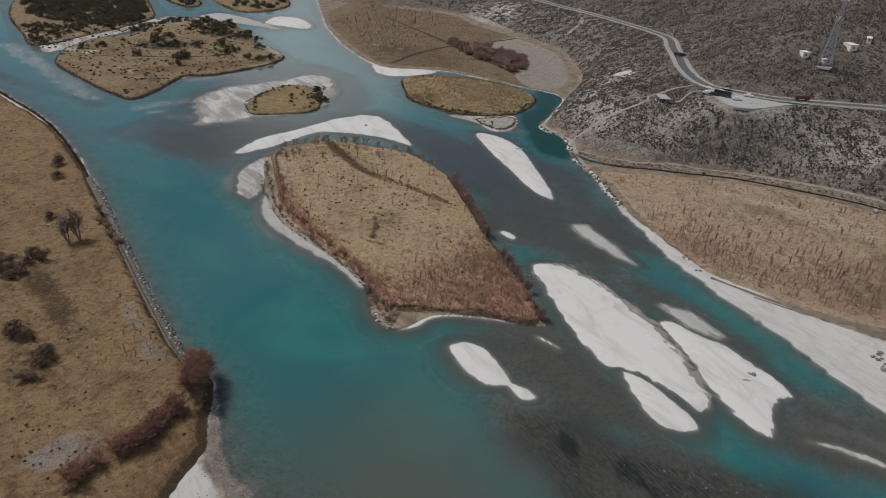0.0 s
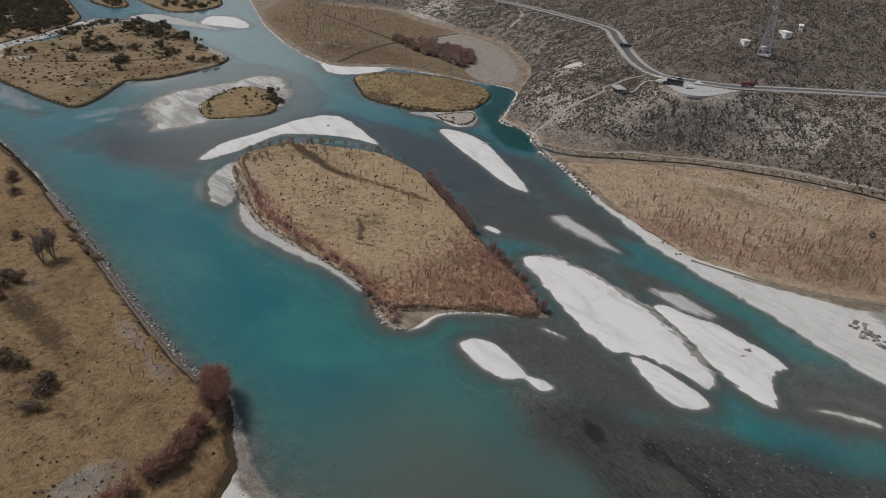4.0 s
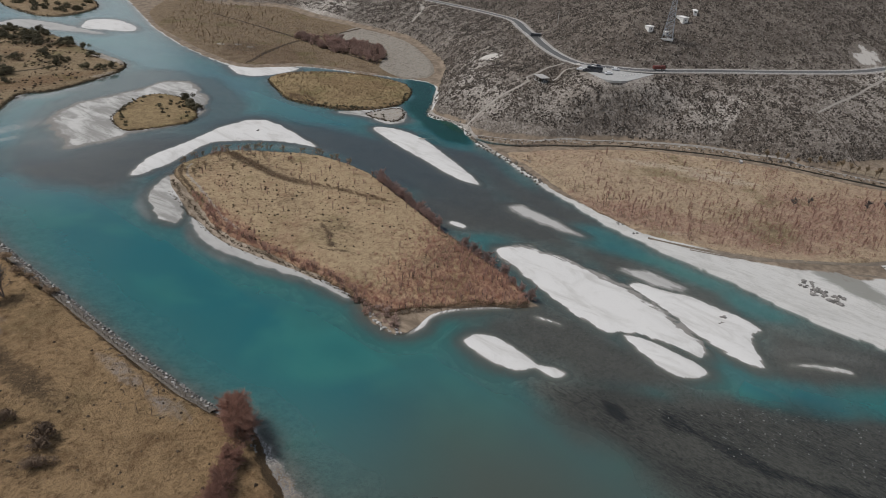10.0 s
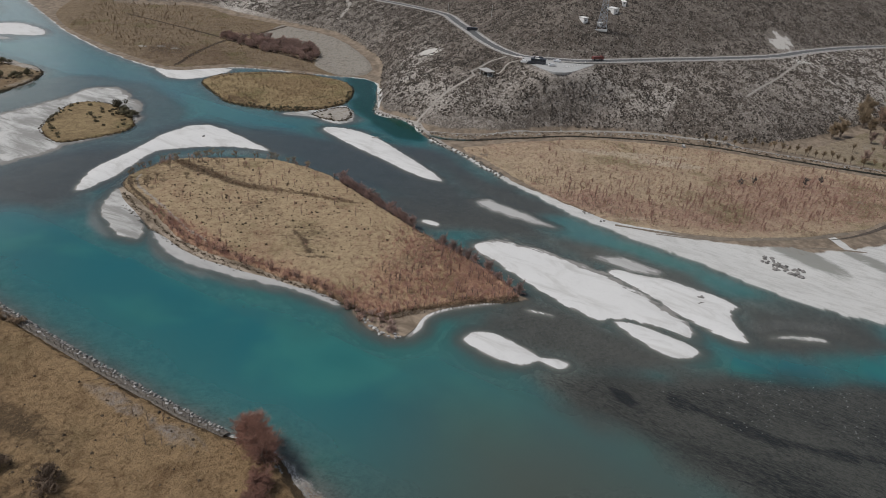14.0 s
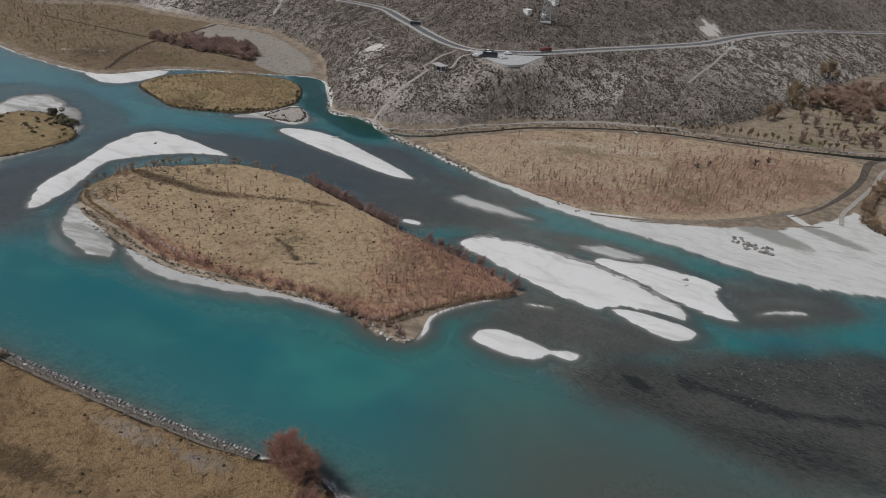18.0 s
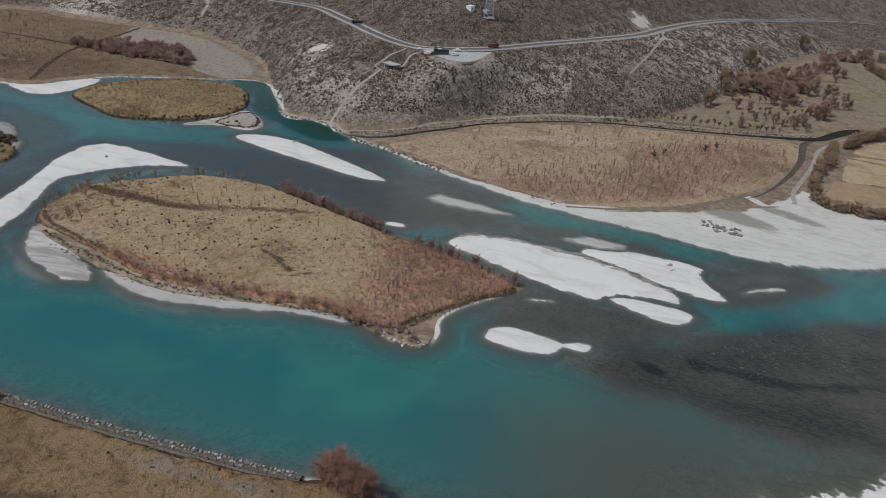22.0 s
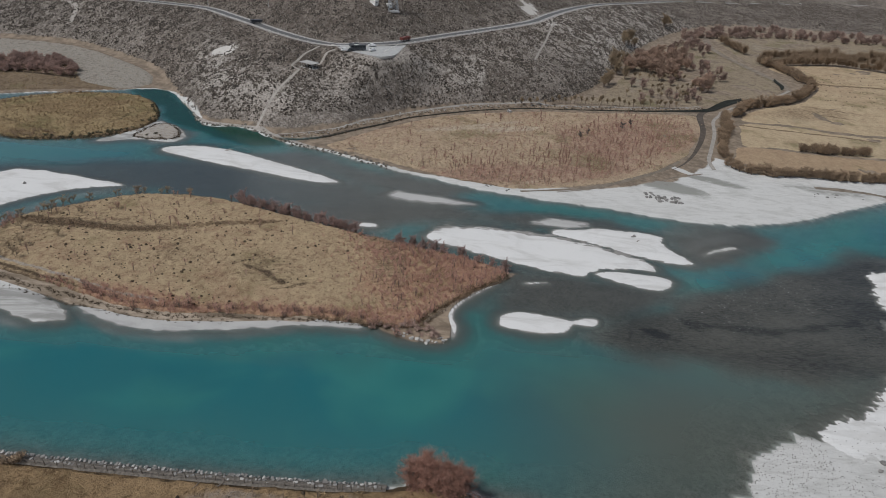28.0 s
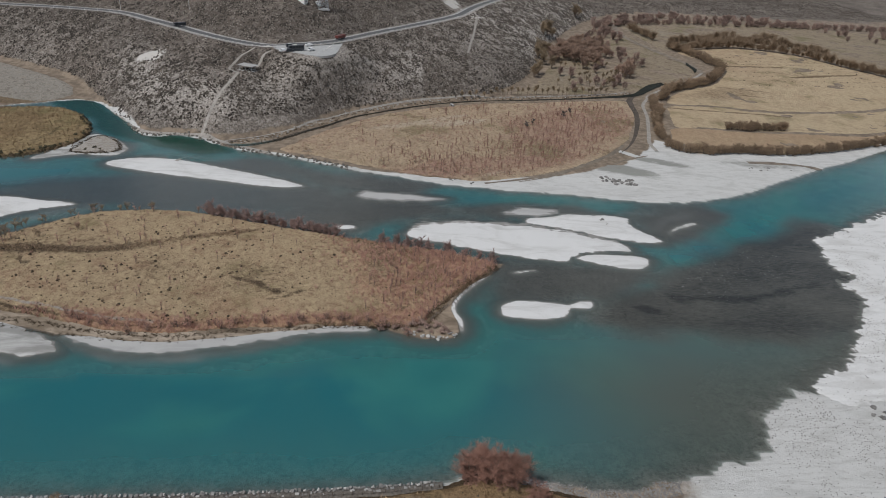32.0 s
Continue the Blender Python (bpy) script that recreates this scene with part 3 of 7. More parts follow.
# low bars of pale gravel: outline, crest height, how ragged
BARS = {
    "north_bar": ([(83, 308), (92, 319), (106, 326.5), (119, 330), (134, 336), (149, 340.5), (167, 341), (172.5, 330), (170, 309), (166, 288), (160, 300), (152, 310), (140, 319), (129, 323), (114, 316.5), (98, 310)], 0.5, 1.0),
    "west_bar": ([(87, 295), (79, 287), (74, 276), (70.5, 263), (73, 256), (79, 262), (86, 273), (92, 286), (95, 298)], 0.4, 1.2),
    "ring_bar": ([(78, 366), (85, 392), (96, 408), (117, 420), (148, 428), (172, 430), (180, 418), (172, 392), (160, 371), (144, 358), (122, 354), (103, 354), (88, 351), (76, 354)], 0.3, 2.0),
    "small_bar": ([(94.5, 135), (100, 134.5), (102.5, 129), (102, 121), (101.4, 115.5), (100.8, 113.4), (101.8, 111.3), (103, 106), (100, 105.5), (98, 108.5), (98.4, 112), (97, 113.5), (94, 116), (91.8, 122), (92, 129)], 0.4, 0.7),
    "great_bar": ([(143.5, 160), (150, 163), (158, 158), (161, 147), (161, 132), (160, 121), (159, 111), (157, 102), (152, 93), (147, 84), (138, 80), (138.5, 86), (138, 92), (136.5, 97), (133.5, 104), (129.5, 106.5), (130, 115), (133, 127), (137, 139), (141, 151)], 0.5, 1.6),
    "tail_bar": ([(132, 103), (135.5, 98), (136, 92), (135.5, 85), (135, 79), (132, 76), (126, 80.5), (125.5, 87), (128, 94)], 0.35, 0.8),
    "east_bar": ([(161, 115), (165, 115), (167, 107), (170, 100), (170.5, 92), (170.5, 82), (168.5, 73), (163, 73.5), (156, 71), (148, 65.5), (146.5, 71), (147.5, 79), (149, 86), (153.5, 95), (157, 105)], 0.45, 0.9),
    "thin_bar": ([(170, 124), (174, 120), (176.5, 111), (174.5, 101), (170, 104), (167.5, 113)], 0.2, 1.5),
    "far_bar": ([(207, 291), (215, 288), (218, 269), (210, 245), (192.5, 207), (189, 219), (193.5, 239), (198, 261)], 0.45, 0.7),
    "sliver_bar": ([(181, 183), (187.5, 180), (187, 168), (182.5, 147), (179.5, 155), (178.5, 170)], 0.22, 1.2),
    "islet_bar": ([(211, 325), (227, 318), (246, 312), (242, 300), (230, 290), (219, 292), (219, 308)], 0.4, 0.8),
    "island_fringe": ([(90, 172), (82.5, 165), (81, 155), (83, 150), (89, 148.6), (96, 150), (103, 148.4), (112, 142), (125, 131), (127, 133), (128, 150), (110, 165)], 0.62, 0.7),
    "side_terrace": ([(97, 299), (89, 290), (84, 272), (79, 252), (77, 233), (79.5, 215), (82.5, 202), (84.5, 190), (90, 190), (95, 210), (95, 240), (98, 275)], 0.85, 0.8),
    "side_beach": ([(80, 258), (75.5, 248), (73, 231), (76, 213), (80, 201), (83, 189), (84.5, 176), (88, 178), (86, 200), (82, 214), (79.5, 232), (82, 248)], 0.34, 1.2),
    "beach_line": ([(84.5, 148.6), (90, 147.4), (96.5, 149.2), (103, 147.4), (112, 141.3), (118, 136.2), (118.3, 137.2), (112, 143), (103, 149.2), (96.5, 151), (90, 149.6)], 1.1, 0.3),
    "tip_bar": ([(120.2, 126.5), (121.4, 127), (123.2, 120.5), (122.4, 119.8)], 0.16, 0.25),
    "spot_bar": ([(150.5, 189), (153.5, 190), (154.5, 184), (151.5, 182.5)], 0.2, 0.5),
    "shoal_line": ([(155, 60), (161, 55.5), (166, 47), (164, 45.5), (160, 53)], 0.12, 0.8),
    "delta_bar": ([(96, 470), (120, 468), (148, 470), (160, 476), (150, 463), (122, 455), (100, 452), (86, 446)], 0.12, 3.0),
    "upper_bar": ([(196, 605), (214, 630), (232, 622), (232, 590), (222, 574), (205, 590)], 0.3, 1.5),
    "upper_sliver": ([(150, 640), (170, 655), (186, 630), (200, 575), (180, 600)], 0.25, 2.0),
    "sand_channel": ([(25, 534), (40, 552), (57, 572), (80, 588), (96, 603), (128, 624), (156, 628), (158, 634), (140, 640), (124, 646), (108, 636), (80, 606), (57, 586), (36, 566), (20, 553)], 0.3, 3.0),
    "beach_bar": ([(222, 448), (228, 436), (248, 426), (256, 414), (240, 410), (222, 412), (214, 424)], 0.4, 1.0),
}
# grassy islands: outline, height of the bank, grid step
ISLANDS = {
    "river_island": ([(96, 297), (104, 306), (119, 309), (131, 307), (143, 296), (156, 281), (161, 266), (161.5, 248), (156, 227), (149.5, 207), (144, 188), (139, 170), (136, 157), (131.5, 143), (125, 132.5), (117, 138), (111, 144), (104, 149), (95, 156), (87, 160), (86, 168), (87, 178), (86.5, 190), (85, 200), (84, 213), (81, 228), (81.5, 245), (86, 262), (91, 280)], 1.5, 0.8),
    "scrub_island": ([(26, 508), (29, 484), (35, 462), (43, 435), (49, 419), (54, 410), (62, 414), (75, 428), (85, 442), (94, 450), (105, 448), (117, 450), (137, 457), (155, 466), (169, 483), (169, 508), (166, 533), (167, 586), (156, 620), (142, 624), (128, 617), (106, 607), (93, 595), (82, 578), (57, 566), (35, 541)], 1.8, 1.4),
    "thicket_island": ([(13, 596), (14, 566), (22, 556), (37, 568), (59, 587), (83, 608), (110, 640), (119, 690), (119, 770), (54, 815), (18, 750), (8, 670)], 1.6, 2.0),
    "small_island": ([(107, 369), (113, 386), (127, 399), (142, 410), (154, 407), (158, 389), (150, 368), (140, 357), (123, 357), (109, 361)], 1.1, 0.9),
    "reed_island": ([(222, 402), (210, 375), (205, 358), (212, 338), (220, 325), (236, 314), (256, 316), (277, 329), (286, 344), (284, 367), (273, 386), (257, 401), (238, 407)], 1.3, 1.1),
    "upper_island": ([(185, 730), (188, 668), (207, 656), (244, 680), (258, 734), (240, 780), (205, 785)], 1.5, 2.0),
    "upper_islet": ([(141, 735), (150, 693), (164, 697), (169, 728), (165, 760), (150, 768)], 1.3, 2.0),
    "islet": ([(221, 311), (228, 312), (243, 309), (241, 301), (230, 293), (222, 295)], 0.9, 0.8),
}
# shallow stretches of the river bed, with their depth
SHOALS = [
    ([(47, 353), (75, 376), (113, 352), (150, 318), (118, 322), (96, 312), (75, 297), (60, 302)], 0.3),
    ([(93, 108), (104, 94), (112, 80), (133, 56), (153, 20), (166, -12), (100, 12), (84, 40), (86, 66), (88, 91)], 0.22),
    ([(164, 222), (181, 202), (182, 182), (176, 148), (177, 110), (178, 92), (165, 118), (166, 140), (157, 172), (147, 184), (154, 205)], 0.3),
    ([(127, 132), (131, 118), (127, 106), (124, 91), (122, 83), (110, 94), (104, 103), (104, 133), (112, 138)], 0.35),
    ([(172, 330), (190, 300), (206, 262), (200, 236), (192, 200), (184, 178), (180, 150), (170, 165), (162, 200), (163, 240), (164, 270), (162, 300)], 0.62),
    ([(130, 350), (170, 345), (180, 300), (172, 280), (158, 292), (140, 330)], 0.5),
    ([(36, 352), (70, 392), (118, 444), (175, 460), (196, 420), (180, 365), (150, 348), (110, 340)], 0.62),
    ([(-6, 470), (14, 440), (32, 420), (36, 404), (24, 425), (4, 460), (-14, 520)], 0.12),
    ([(172, 72), (182, 50), (175, 30), (160, 45), (150, 62)], 0.35),
    ([(226, 232), (213, 202), (203, 172), (197, 150), (188, 162), (190, 190), (198, 212), (212, 246)], 0.5),
]
SILT = [(70, 128), (92, 100), (96, 76), (110, 40), (150, -10), (180, -60), (60, -60), (10, 60), (10, 126), (40, 128)]
WEED = [(109, 82), (112, 67), (113, 48), (118, 30), (122, 18), (114, 20), (105, 42), (101, 60), (103, 76)]

bar_lines = {k: spline(v[0], True, 5) for k, v in BARS.items()}
isl_lines = {k: spline(v[0], True, 5) for k, v in ISLANDS.items()}


def in_reach(poly, X, Y, margin):
    return (X > poly[:, 0].min() - margin) & (X < poly[:, 0].max() + margin) & (Y > poly[:, 1].min() - margin) & (Y < poly[:, 1].max() + margin)


def near_signed(poly, X, Y, margin):
    """signed() near the outline only; far away a plain large negative number."""
    X, Y = np.asarray(X, float), np.asarray(Y, float)
    out = np.full(X.shape, -1e3)
    m = in_reach(poly, X, Y, margin)
    if m.any():
        out[m] = signed(poly, X[m], Y[m])
    return out


BARS["shore_bar"] = ([(60, 55), (70, 41), (83, 27), (97, 18), (110, 8), (117, 11), (124, 4), (133, 7), (143, 3), (153, 1), (163, -18), (181, -48), (205, -95), (228, -145), (200, -150), (170, -95), (140, -50), (110, -30), (80, -5), (62, 20), (50, 45)], 0.85, 2.4)
bar_lines["shore_bar"] = spline(BARS["shore_bar"][0], True, 5)


def bar_height(key, X, Y):
    ctrl, crest, rag = BARS[key]
    s = near_signed(bar_lines[key], X, Y, 10)
    m = s > -900
    e = s.copy()
    e[m] = s[m] + rag * (0.55 * vnoise(X[m], Y[m], 5.0, 3) + 0.45 * vnoise(X[m] * 1.6, Y[m] * 0.7, 1.6, 5))
    if key in ("great_bar", "east_bar", "thin_bar", "sliver_bar"):
        side = smooth((X[m] - np.interp(Y[m], [80, 105, 130, 160], [142, 143, 147, 149])) / 7) if key == "great_bar" else 0.35
        e[m] += side * (1.6 * vnoise(X[m] * 2.0, Y[m] * 0.5, 2.0, 13) + 0.8 * vnoise(X[m] * 2.0, Y[m] * 0.6, 0.9, 16))
    if key == "shore_bar":
        e[m] += 0.9 * vnoise(X[m], Y[m] * 1.4, 1.0, 7) + 1.2 * vnoise(X[m] * 1.3, Y[m], 2.6, 9)
    if key in ("ring_bar", "delta_bar"):
        u, v = 0.77 * X[m] + 0.64 * Y[m], 0.77 * Y[m] - 0.64 * X[m]
        e[m] += 4.5 * fbm(u * 0.45, v * 1.3, 11, 6) - (2.2 * smooth((v - 215) / -12) if key == "ring_bar" else 0)
    z = np.where(e > 0, crest * (1 - np.exp(-np.maximum(e, 0) / 3.5)), 0.16 * e)
    z[m] += 0.035 * vnoise(X[m], Y[m], 2.2, 8)
    return z, e


def isl_height(key, X, Y):
    ctrl, bank, step = ISLANDS[key]
    s = near_signed(isl_lines[key], X, Y, 6)
    m = s > -900
    e = s.copy()
    e[m] = s[m] + 0.5 * vnoise(X[m], Y[m], 4.0, 11) + 0.3 * vnoise(X[m], Y[m], 1.5, 12)
    z = np.where(e > 0, bank * 0.75 * smooth(e / 1.1) + bank * 0.25 * smooth(e / 14), 0.35 * e)
    z[m] += np.where(e[m] > 1, 0.4 * fbm(X[m], Y[m], 16, 14) + 0.05 * vnoise(X[m], Y[m], 1.2, 15), 0)
    return z, e


def base_land(X, Y):
    """Banks, flats and hillside, without bars and islands. Height, and the distances used for the look."""
    X, Y = np.asarray(X, float), np.asarray(Y, float)
    rag = 0.7 * vnoise(X, Y, 5, 21) + 0.4 * vnoise(X, Y, 1.8, 22)
    sr = signed(right_bank, X, Y) + rag
    sn = signed(near_bank, X, Y)
    fringe = smooth((135 - Y) / 30) * smooth((X - 15) / 20)
    sn = sn + rag * (0.35 + 1.9 * fringe) - 5 * smooth((62 - Y) / 14) * smooth((X - 48) / 12)
    df = -signed(foot, X, Y)
    dr, zr = line_distance(road_line, X, Y, want=road_z)
    up = ~inside(below_road, X, Y)
    flats = 0.6 * (1 - np.exp(-np.maximum(sr, 0) / 4)) + 1.4 * smooth((sr - 14) / 22) + 3.0 * smooth((X - 330) / 160) * (sr > 0)
    near = 0.5 * (1 - np.exp(-np.maximum(sn, 0) / 4)) + 0.35 * smooth((sn - 12) / 30)
    h = np.maximum(df, 0)
    dr2 = np.maximum(dr - 5.5, 0)
    hs = np.sqrt(h * h + 25) - 5
    t = (hs / (hs + dr2 + 1e-6)) ** 0.6
    t = t * smooth(h / 14) + (1 - smooth(h / 14)) * np.minimum(t, h / 30)
    zf = np.where(sr > 0, flats, 0.0)
    lower = zf + (zr - zf) * t
    gully = 1 + 0.2 * fbm(X, Y, 60, 31)
    upper = zr + 125 * (1 - np.exp(-dr2 * 0.49 * gully / 125))
    hill = np.where(up, upper, lower)
    pad = smooth((h - 3) / 16) * smooth((2.7 - np.hypot((X - 320) / 17, (Y - 214) / 15)) / 1.8) * ~up
    hill = hill * (1 - pad) + 30.4 * pad
    shelf = smooth(1.9 - np.hypot((X - 296) / 8, (Y - 246) / 8))
    hill = hill * (1 - shelf) + 22.4 * shelf
    rough = smooth(np.minimum(h / 12, dr2 / 10)) * (1 - pad) * (1 - shelf)
    hill = hill + rough * (1.6 * fbm(X, Y, 34, 33) + 0.35 * fbm(X, Y, 8, 36))
    z = np.where(h > 0, hill, np.where(sr > 0, flats, np.where(sn > 0, near, -99.0)))
    cd = line_distance(canal_line, X, Y)
    z = np.where((cd < 6) & (sr > 3), z - 1.1 * np.exp(-(cd / 2.0) ** 2), z)
    return z, sr, sn, h, dr, up, cd


def river_bed(X, Y, d):
    """Depth of the bed from the distance d to the nearest dry land, and the shoals."""
    z = -(0.2 + 2.1 * (1 - np.exp(-np.maximum(d, 0) / 13.0)))
    for ctrl, depth in SHOALS:
        s = near_signed(spline(ctrl, True, 4), X, Y, 16)
        w = smooth((s + 7 + 5 * vnoise(X, Y, 16, 41)) / 14)
        z = z * (1 - w) + np.minimum(0, -depth) * w
    return z + 0.06 * vnoise(X, Y, 5, 42)


def shoal_mask(X, Y):
    """How much of the shallows, 0 to 1, is dark gravel bed."""
    m = np.zeros(X.shape)
    for i, (ctrl, depth) in enumerate(SHOALS):
        s = near_signed(spline(ctrl, True, 4), X, Y, 20)
        m = np.maximum(m, smooth((s + 9 + 6 * vnoise(X, Y, 18, 43) + 3 * vnoise(X, Y, 6, 44)) / 16) * (0.45 if i == 6 else 0.9))
    return m


def all_land(X, Y, full=False):
    z, sr, sn, h, dr, up, cd = base_land(X, Y)
    near = np.maximum(sr, sn)
    top = z.copy()
    for key in BARS:
        bz, e = bar_height(key, X, Y)
        near = np.maximum(near, e)
        top = np.maximum(top, np.where(e > -7, bz, -99))
    for key in ISLANDS:
        iz, e = isl_height(key, X, Y)
        near = np.maximum(near, e)
        top = np.maximum(top, np.where(e > -4, iz, -99))
    far = near < -900
    bed = river_bed(X, Y, np.where(far, 30, -near))
    base = np.where(z > -50, np.maximum(z, bed), bed)
    base = np.where((z > -50) & (np.maximum(sr, sn) > 0), z, base)
    top = np.maximum(top, base)
    return (base, top, sr, sn, h, dr, up, cd) if full else top


def axis(lo, a, b, hi, step, grow=1.035):
    """Even steps between a and b, then slowly widening ones out to lo and hi."""
    core = list(np.arange(a, b + 1e-6, step))
    for end, sign in ((hi, 1), (lo, -1)):
        s, x = step, core[-1] if sign > 0 else core[0]
        while x * sign < end * sign:
            s *= grow if s < 10 else 1.2
            x += sign * s
            core.append(x)
    return np.array(sorted(core))


def blob(X, Y, x, y, rx, ry=None, turn=0):
    c, s = math.cos(radians(turn)), math.sin(radians(turn))
    u, v = (X - x) * c + (Y - y) * s, -(X - x) * s + (Y - y) * c
    return smooth(1.4 - np.hypot(u / rx, v / (ry or rx)))


# ---- the ground: one sheet from the river bed up to the hills and out to the horizon ----
gx, gy = axis(-3500, -30, 470, 3500, 1.5), axis(-3500, -110, 440, 3500, 1.5)
GX, GY = np.meshgrid(gx, gy)
base, top, sr, sn, h, dr, up, cd = all_land(GX, GY, True)
hill_attr = smooth(h / 5)
bright_attr = np.clip((0.3 + 0.7 * smooth((GX - 400) / 70)) * smooth((230 - GY) / 110) * smooth((GX - 315) / 60) * smooth((700 - GX) / 60) * ~up + 0.2 * up * smooth((260 - GY) / 120) + 0.75 * smooth(1 - np.abs(h - 22) / 26) * (GY > 150) * smooth((345 - GY) / 40) + 0.25 * blob(GX, GY, 400, 470, 50, 110, -10) + 0.9 * blob(GX, GY, 402, 560, 26, 40, -40), 0, 1) * (0.75 + 0.5 * fbm(GX, GY, 40, 35))
pale_attr = np.maximum(smooth(1.25 - np.hypot((GX - 328) / 9, (GY - 309) / 14) + 0.7 * fbm(GX, GY, 7, 38)) * 0.85, 0)
pale_attr = np.maximum(pale_attr, smooth(1.15 - np.hypot((GX - 492) / 20, (GY - 124 + 0.35 * (GX - 492)) / 11) + 0.8 * fbm(GX, GY, 8, 39)) * 0.85)
pale_attr = np.maximum(pale_attr, smooth(1.1 - np.hypot((GX - 470) / 13, (GY - 104) / 6) + 0.8 * fbm(GX, GY, 7, 40)) * 0.8)
pale_attr = np.maximum(pale_attr, smooth((7 - dr) / 3) * 0.75 * smooth((600 - GX) / 60) * smooth((700 - GY) / 100))
pale_attr = np.maximum(pale_attr, 0.75 * (h > 0) * smooth((2.8 - sr) / 2.5) * (GX < 320))
REED_EDGE = spline([(233, 222), (260, 203), (297, 170), (324, 116), (338, 60), (346, 24), (335, 17), (296, 29), (259, 46), (238, 63), (220, 82), (210, 106), (202, 128), (208, 162), (226, 203)], True, 4)
to_reeds = -near_signed(REED_EDGE, GX, GY, 40)
patchy = fbm(GX, GY, 12, 46)
skirt = smooth((np.where(GX > 225, 15.0, 8.0) + 3 * patchy - to_reeds) / 5)
skirt = np.maximum(skirt, 0.85 * blob(GX, GY, 246, 52, 24, 10, -38))
skirt = np.maximum(skirt, 0.42 * blob(GX, GY, 221, 66, 5, 12, 20))
dirt_attr = np.where(sr > 0, np.where(GY > 120, smooth((sr - np.where(GY > 300, -0.3 - 1.2 * patchy, 1.2)) / 2.6), np.maximum(skirt, smooth((GX - np.interp(GY, [-200, -116, -82, -42, 12, 30, 60], [338, 286, 270, 257, 253, 268, 330])) / 4))) * smooth((GX - 198) / 20), 0) + np.where(sn > 0, smooth((sn - 90) / 20), 0)
dirt_attr = np.maximum(dirt_attr, smooth(1 - cd / 9))
dirt_attr = np.maximum(dirt_attr, 0.62 * blob(GX, GY, 25, 118, 7, 24))
dirt_attr = dirt_attr * (1 - 0.9 * blob(GX, GY, 243, 50, 2.5, 9, -48))
weed_attr = smooth((near_signed(spline(WEED, True, 4), GX, GY, 12) + 3 + 3.5 * vnoise(GX * 1.4, GY * 0.5, 4, 129)) / 9) * 0.74
weed_attr = np.maximum(0.85 * blob(GX, GY, 99, 87.5, 3.2, 5.6, -20), weed_attr)
weed_attr = np.maximum(weed_attr, (0.47 + 0.05 * smooth((90 - GY) / 70) + 0.22 * fbm(GX * 1.6, GY * 0.6, 16, 128)) * smooth((near_signed(spline(SHOALS[1][0], True, 4), GX, GY, 12) + 6) / 10))
wet_attr = smooth(-base / 0.07)
ground = grid_mesh("ground", gx, gy, base, M_GROUND, None, {"damp": np.maximum(np.maximum(1.0 * blob(GX, GY, 221, 62, 7, 24, -22), 0.9 * blob(GX, GY, 232, 36, 5, 18, -22)), 0.6 * blob(GX, GY, 237, -20, 7, 34)) * (sr > 0), "hill": hill_attr, "upper": up * smooth(dr / 30), "bright": bright_attr, "pale": pale_attr, "dirt": dirt_attr, "grey": shoal_mask(GX, GY), "weed": weed_attr, "wet": wet_attr})
tagged(ground, "stony grey-brown valley floor and scrub hillside", "ground", kind="structure")

# ---- the river ----
wx, wy = axis(-600, -30, 330, 900, 2.0), axis(-1400, -110, 470, 1450, 2.0)
WX, WY = np.meshgrid(wx, wy)
wtop = all_land(WX, WY)
grey = shoal_mask(WX, WY)
murk = 0.72 * smooth((near_signed(spline(SHOALS[1][0], True, 4), WX, WY, 20) + 8 + 5 * vnoise(WX, WY, 14, 45)) / 14)
CREEK = [(300, 350), (304, 334), (274, 309), (252, 290), (247, 268), (238, 252), (229, 246), (226, 262), (240, 290), (250, 306), (274, 324), (290, 342)]
green = 0.97 * smooth((near_signed(spline(CREEK, True, 4), WX, WY, 20) + 5 + 2 * vnoise(WX, WY, 7, 47)) / 7)
green = np.maximum(green, 0.5 * blob(WX, WY, 222, 258, 8, 14, 25) * (0.5 + 0.5 * vnoise(WX, WY, 6, 48)))
# mask of the painted sky reflection: grows upstream, fades out to the east
sky_sheen = 0.42 * smooth((WY - 250) / 120) * smooth((330 - WX) / 60)
STREAKS = [([(54, 393), (68, 397), (90, 399)], 4.5, 0.7), ([(59, 383), (66, 383)], 2.0, 0.8), ([(90, 442), (109, 444), (133, 449)], 5.0, 0.75), ([(70, 372), (84, 362), (100, 356)], 6, 0.6), ([(8, 540), (18, 500), (26, 460), (34, 420)], 7.5, 0.85), ([(2, 560), (10, 545), (22, 540)], 8, 0.8),
           ([(76, 252), (70, 236), (73, 214), (80, 196)], 2.6, 0.5), ([(68, 268), (72, 280), (80, 291)], 3.0, 0.7), ([(128, 312), (146, 304), (158, 292), (165, 282)], 3.5, 0.45), ([(150, 640), (170, 640), (190, 600)], 9, 0.6), ([(196, 660), (214, 640), (236, 612)], 8, 0.5), ([(215, 300), (224, 290), (234, 288)], 3.0, 0.5), ([(160, 64), (168, 56), (174, 44)], 3.0, 0.4)]
sand = np.zeros_like(WX)
for ctrl_, wide_, much_ in STREAKS:
    d_ = line_distance(spline(ctrl_, False, 5), WX, WY)
    sand = np.maximum(sand, much_ * smooth(1.3 - d_ / wide_ + 0.45 * fbm(WX, WY, 9, 95)))
POOL = [(40, 345), (58, 352), (72, 343), (84, 350), (112, 346), (126, 323), (103, 303), (78, 303), (68, 304), (60, 322)]
pool = 0.55 * smooth((near_signed(spline(POOL, True, 4), WX, WY, 14) + 3 + 4 * vnoise(WX, WY, 9, 96)) / 7)
silt = smooth((near_signed(spline(SILT, True, 4), WX, WY, 70) + 28) / 70) * 0.92
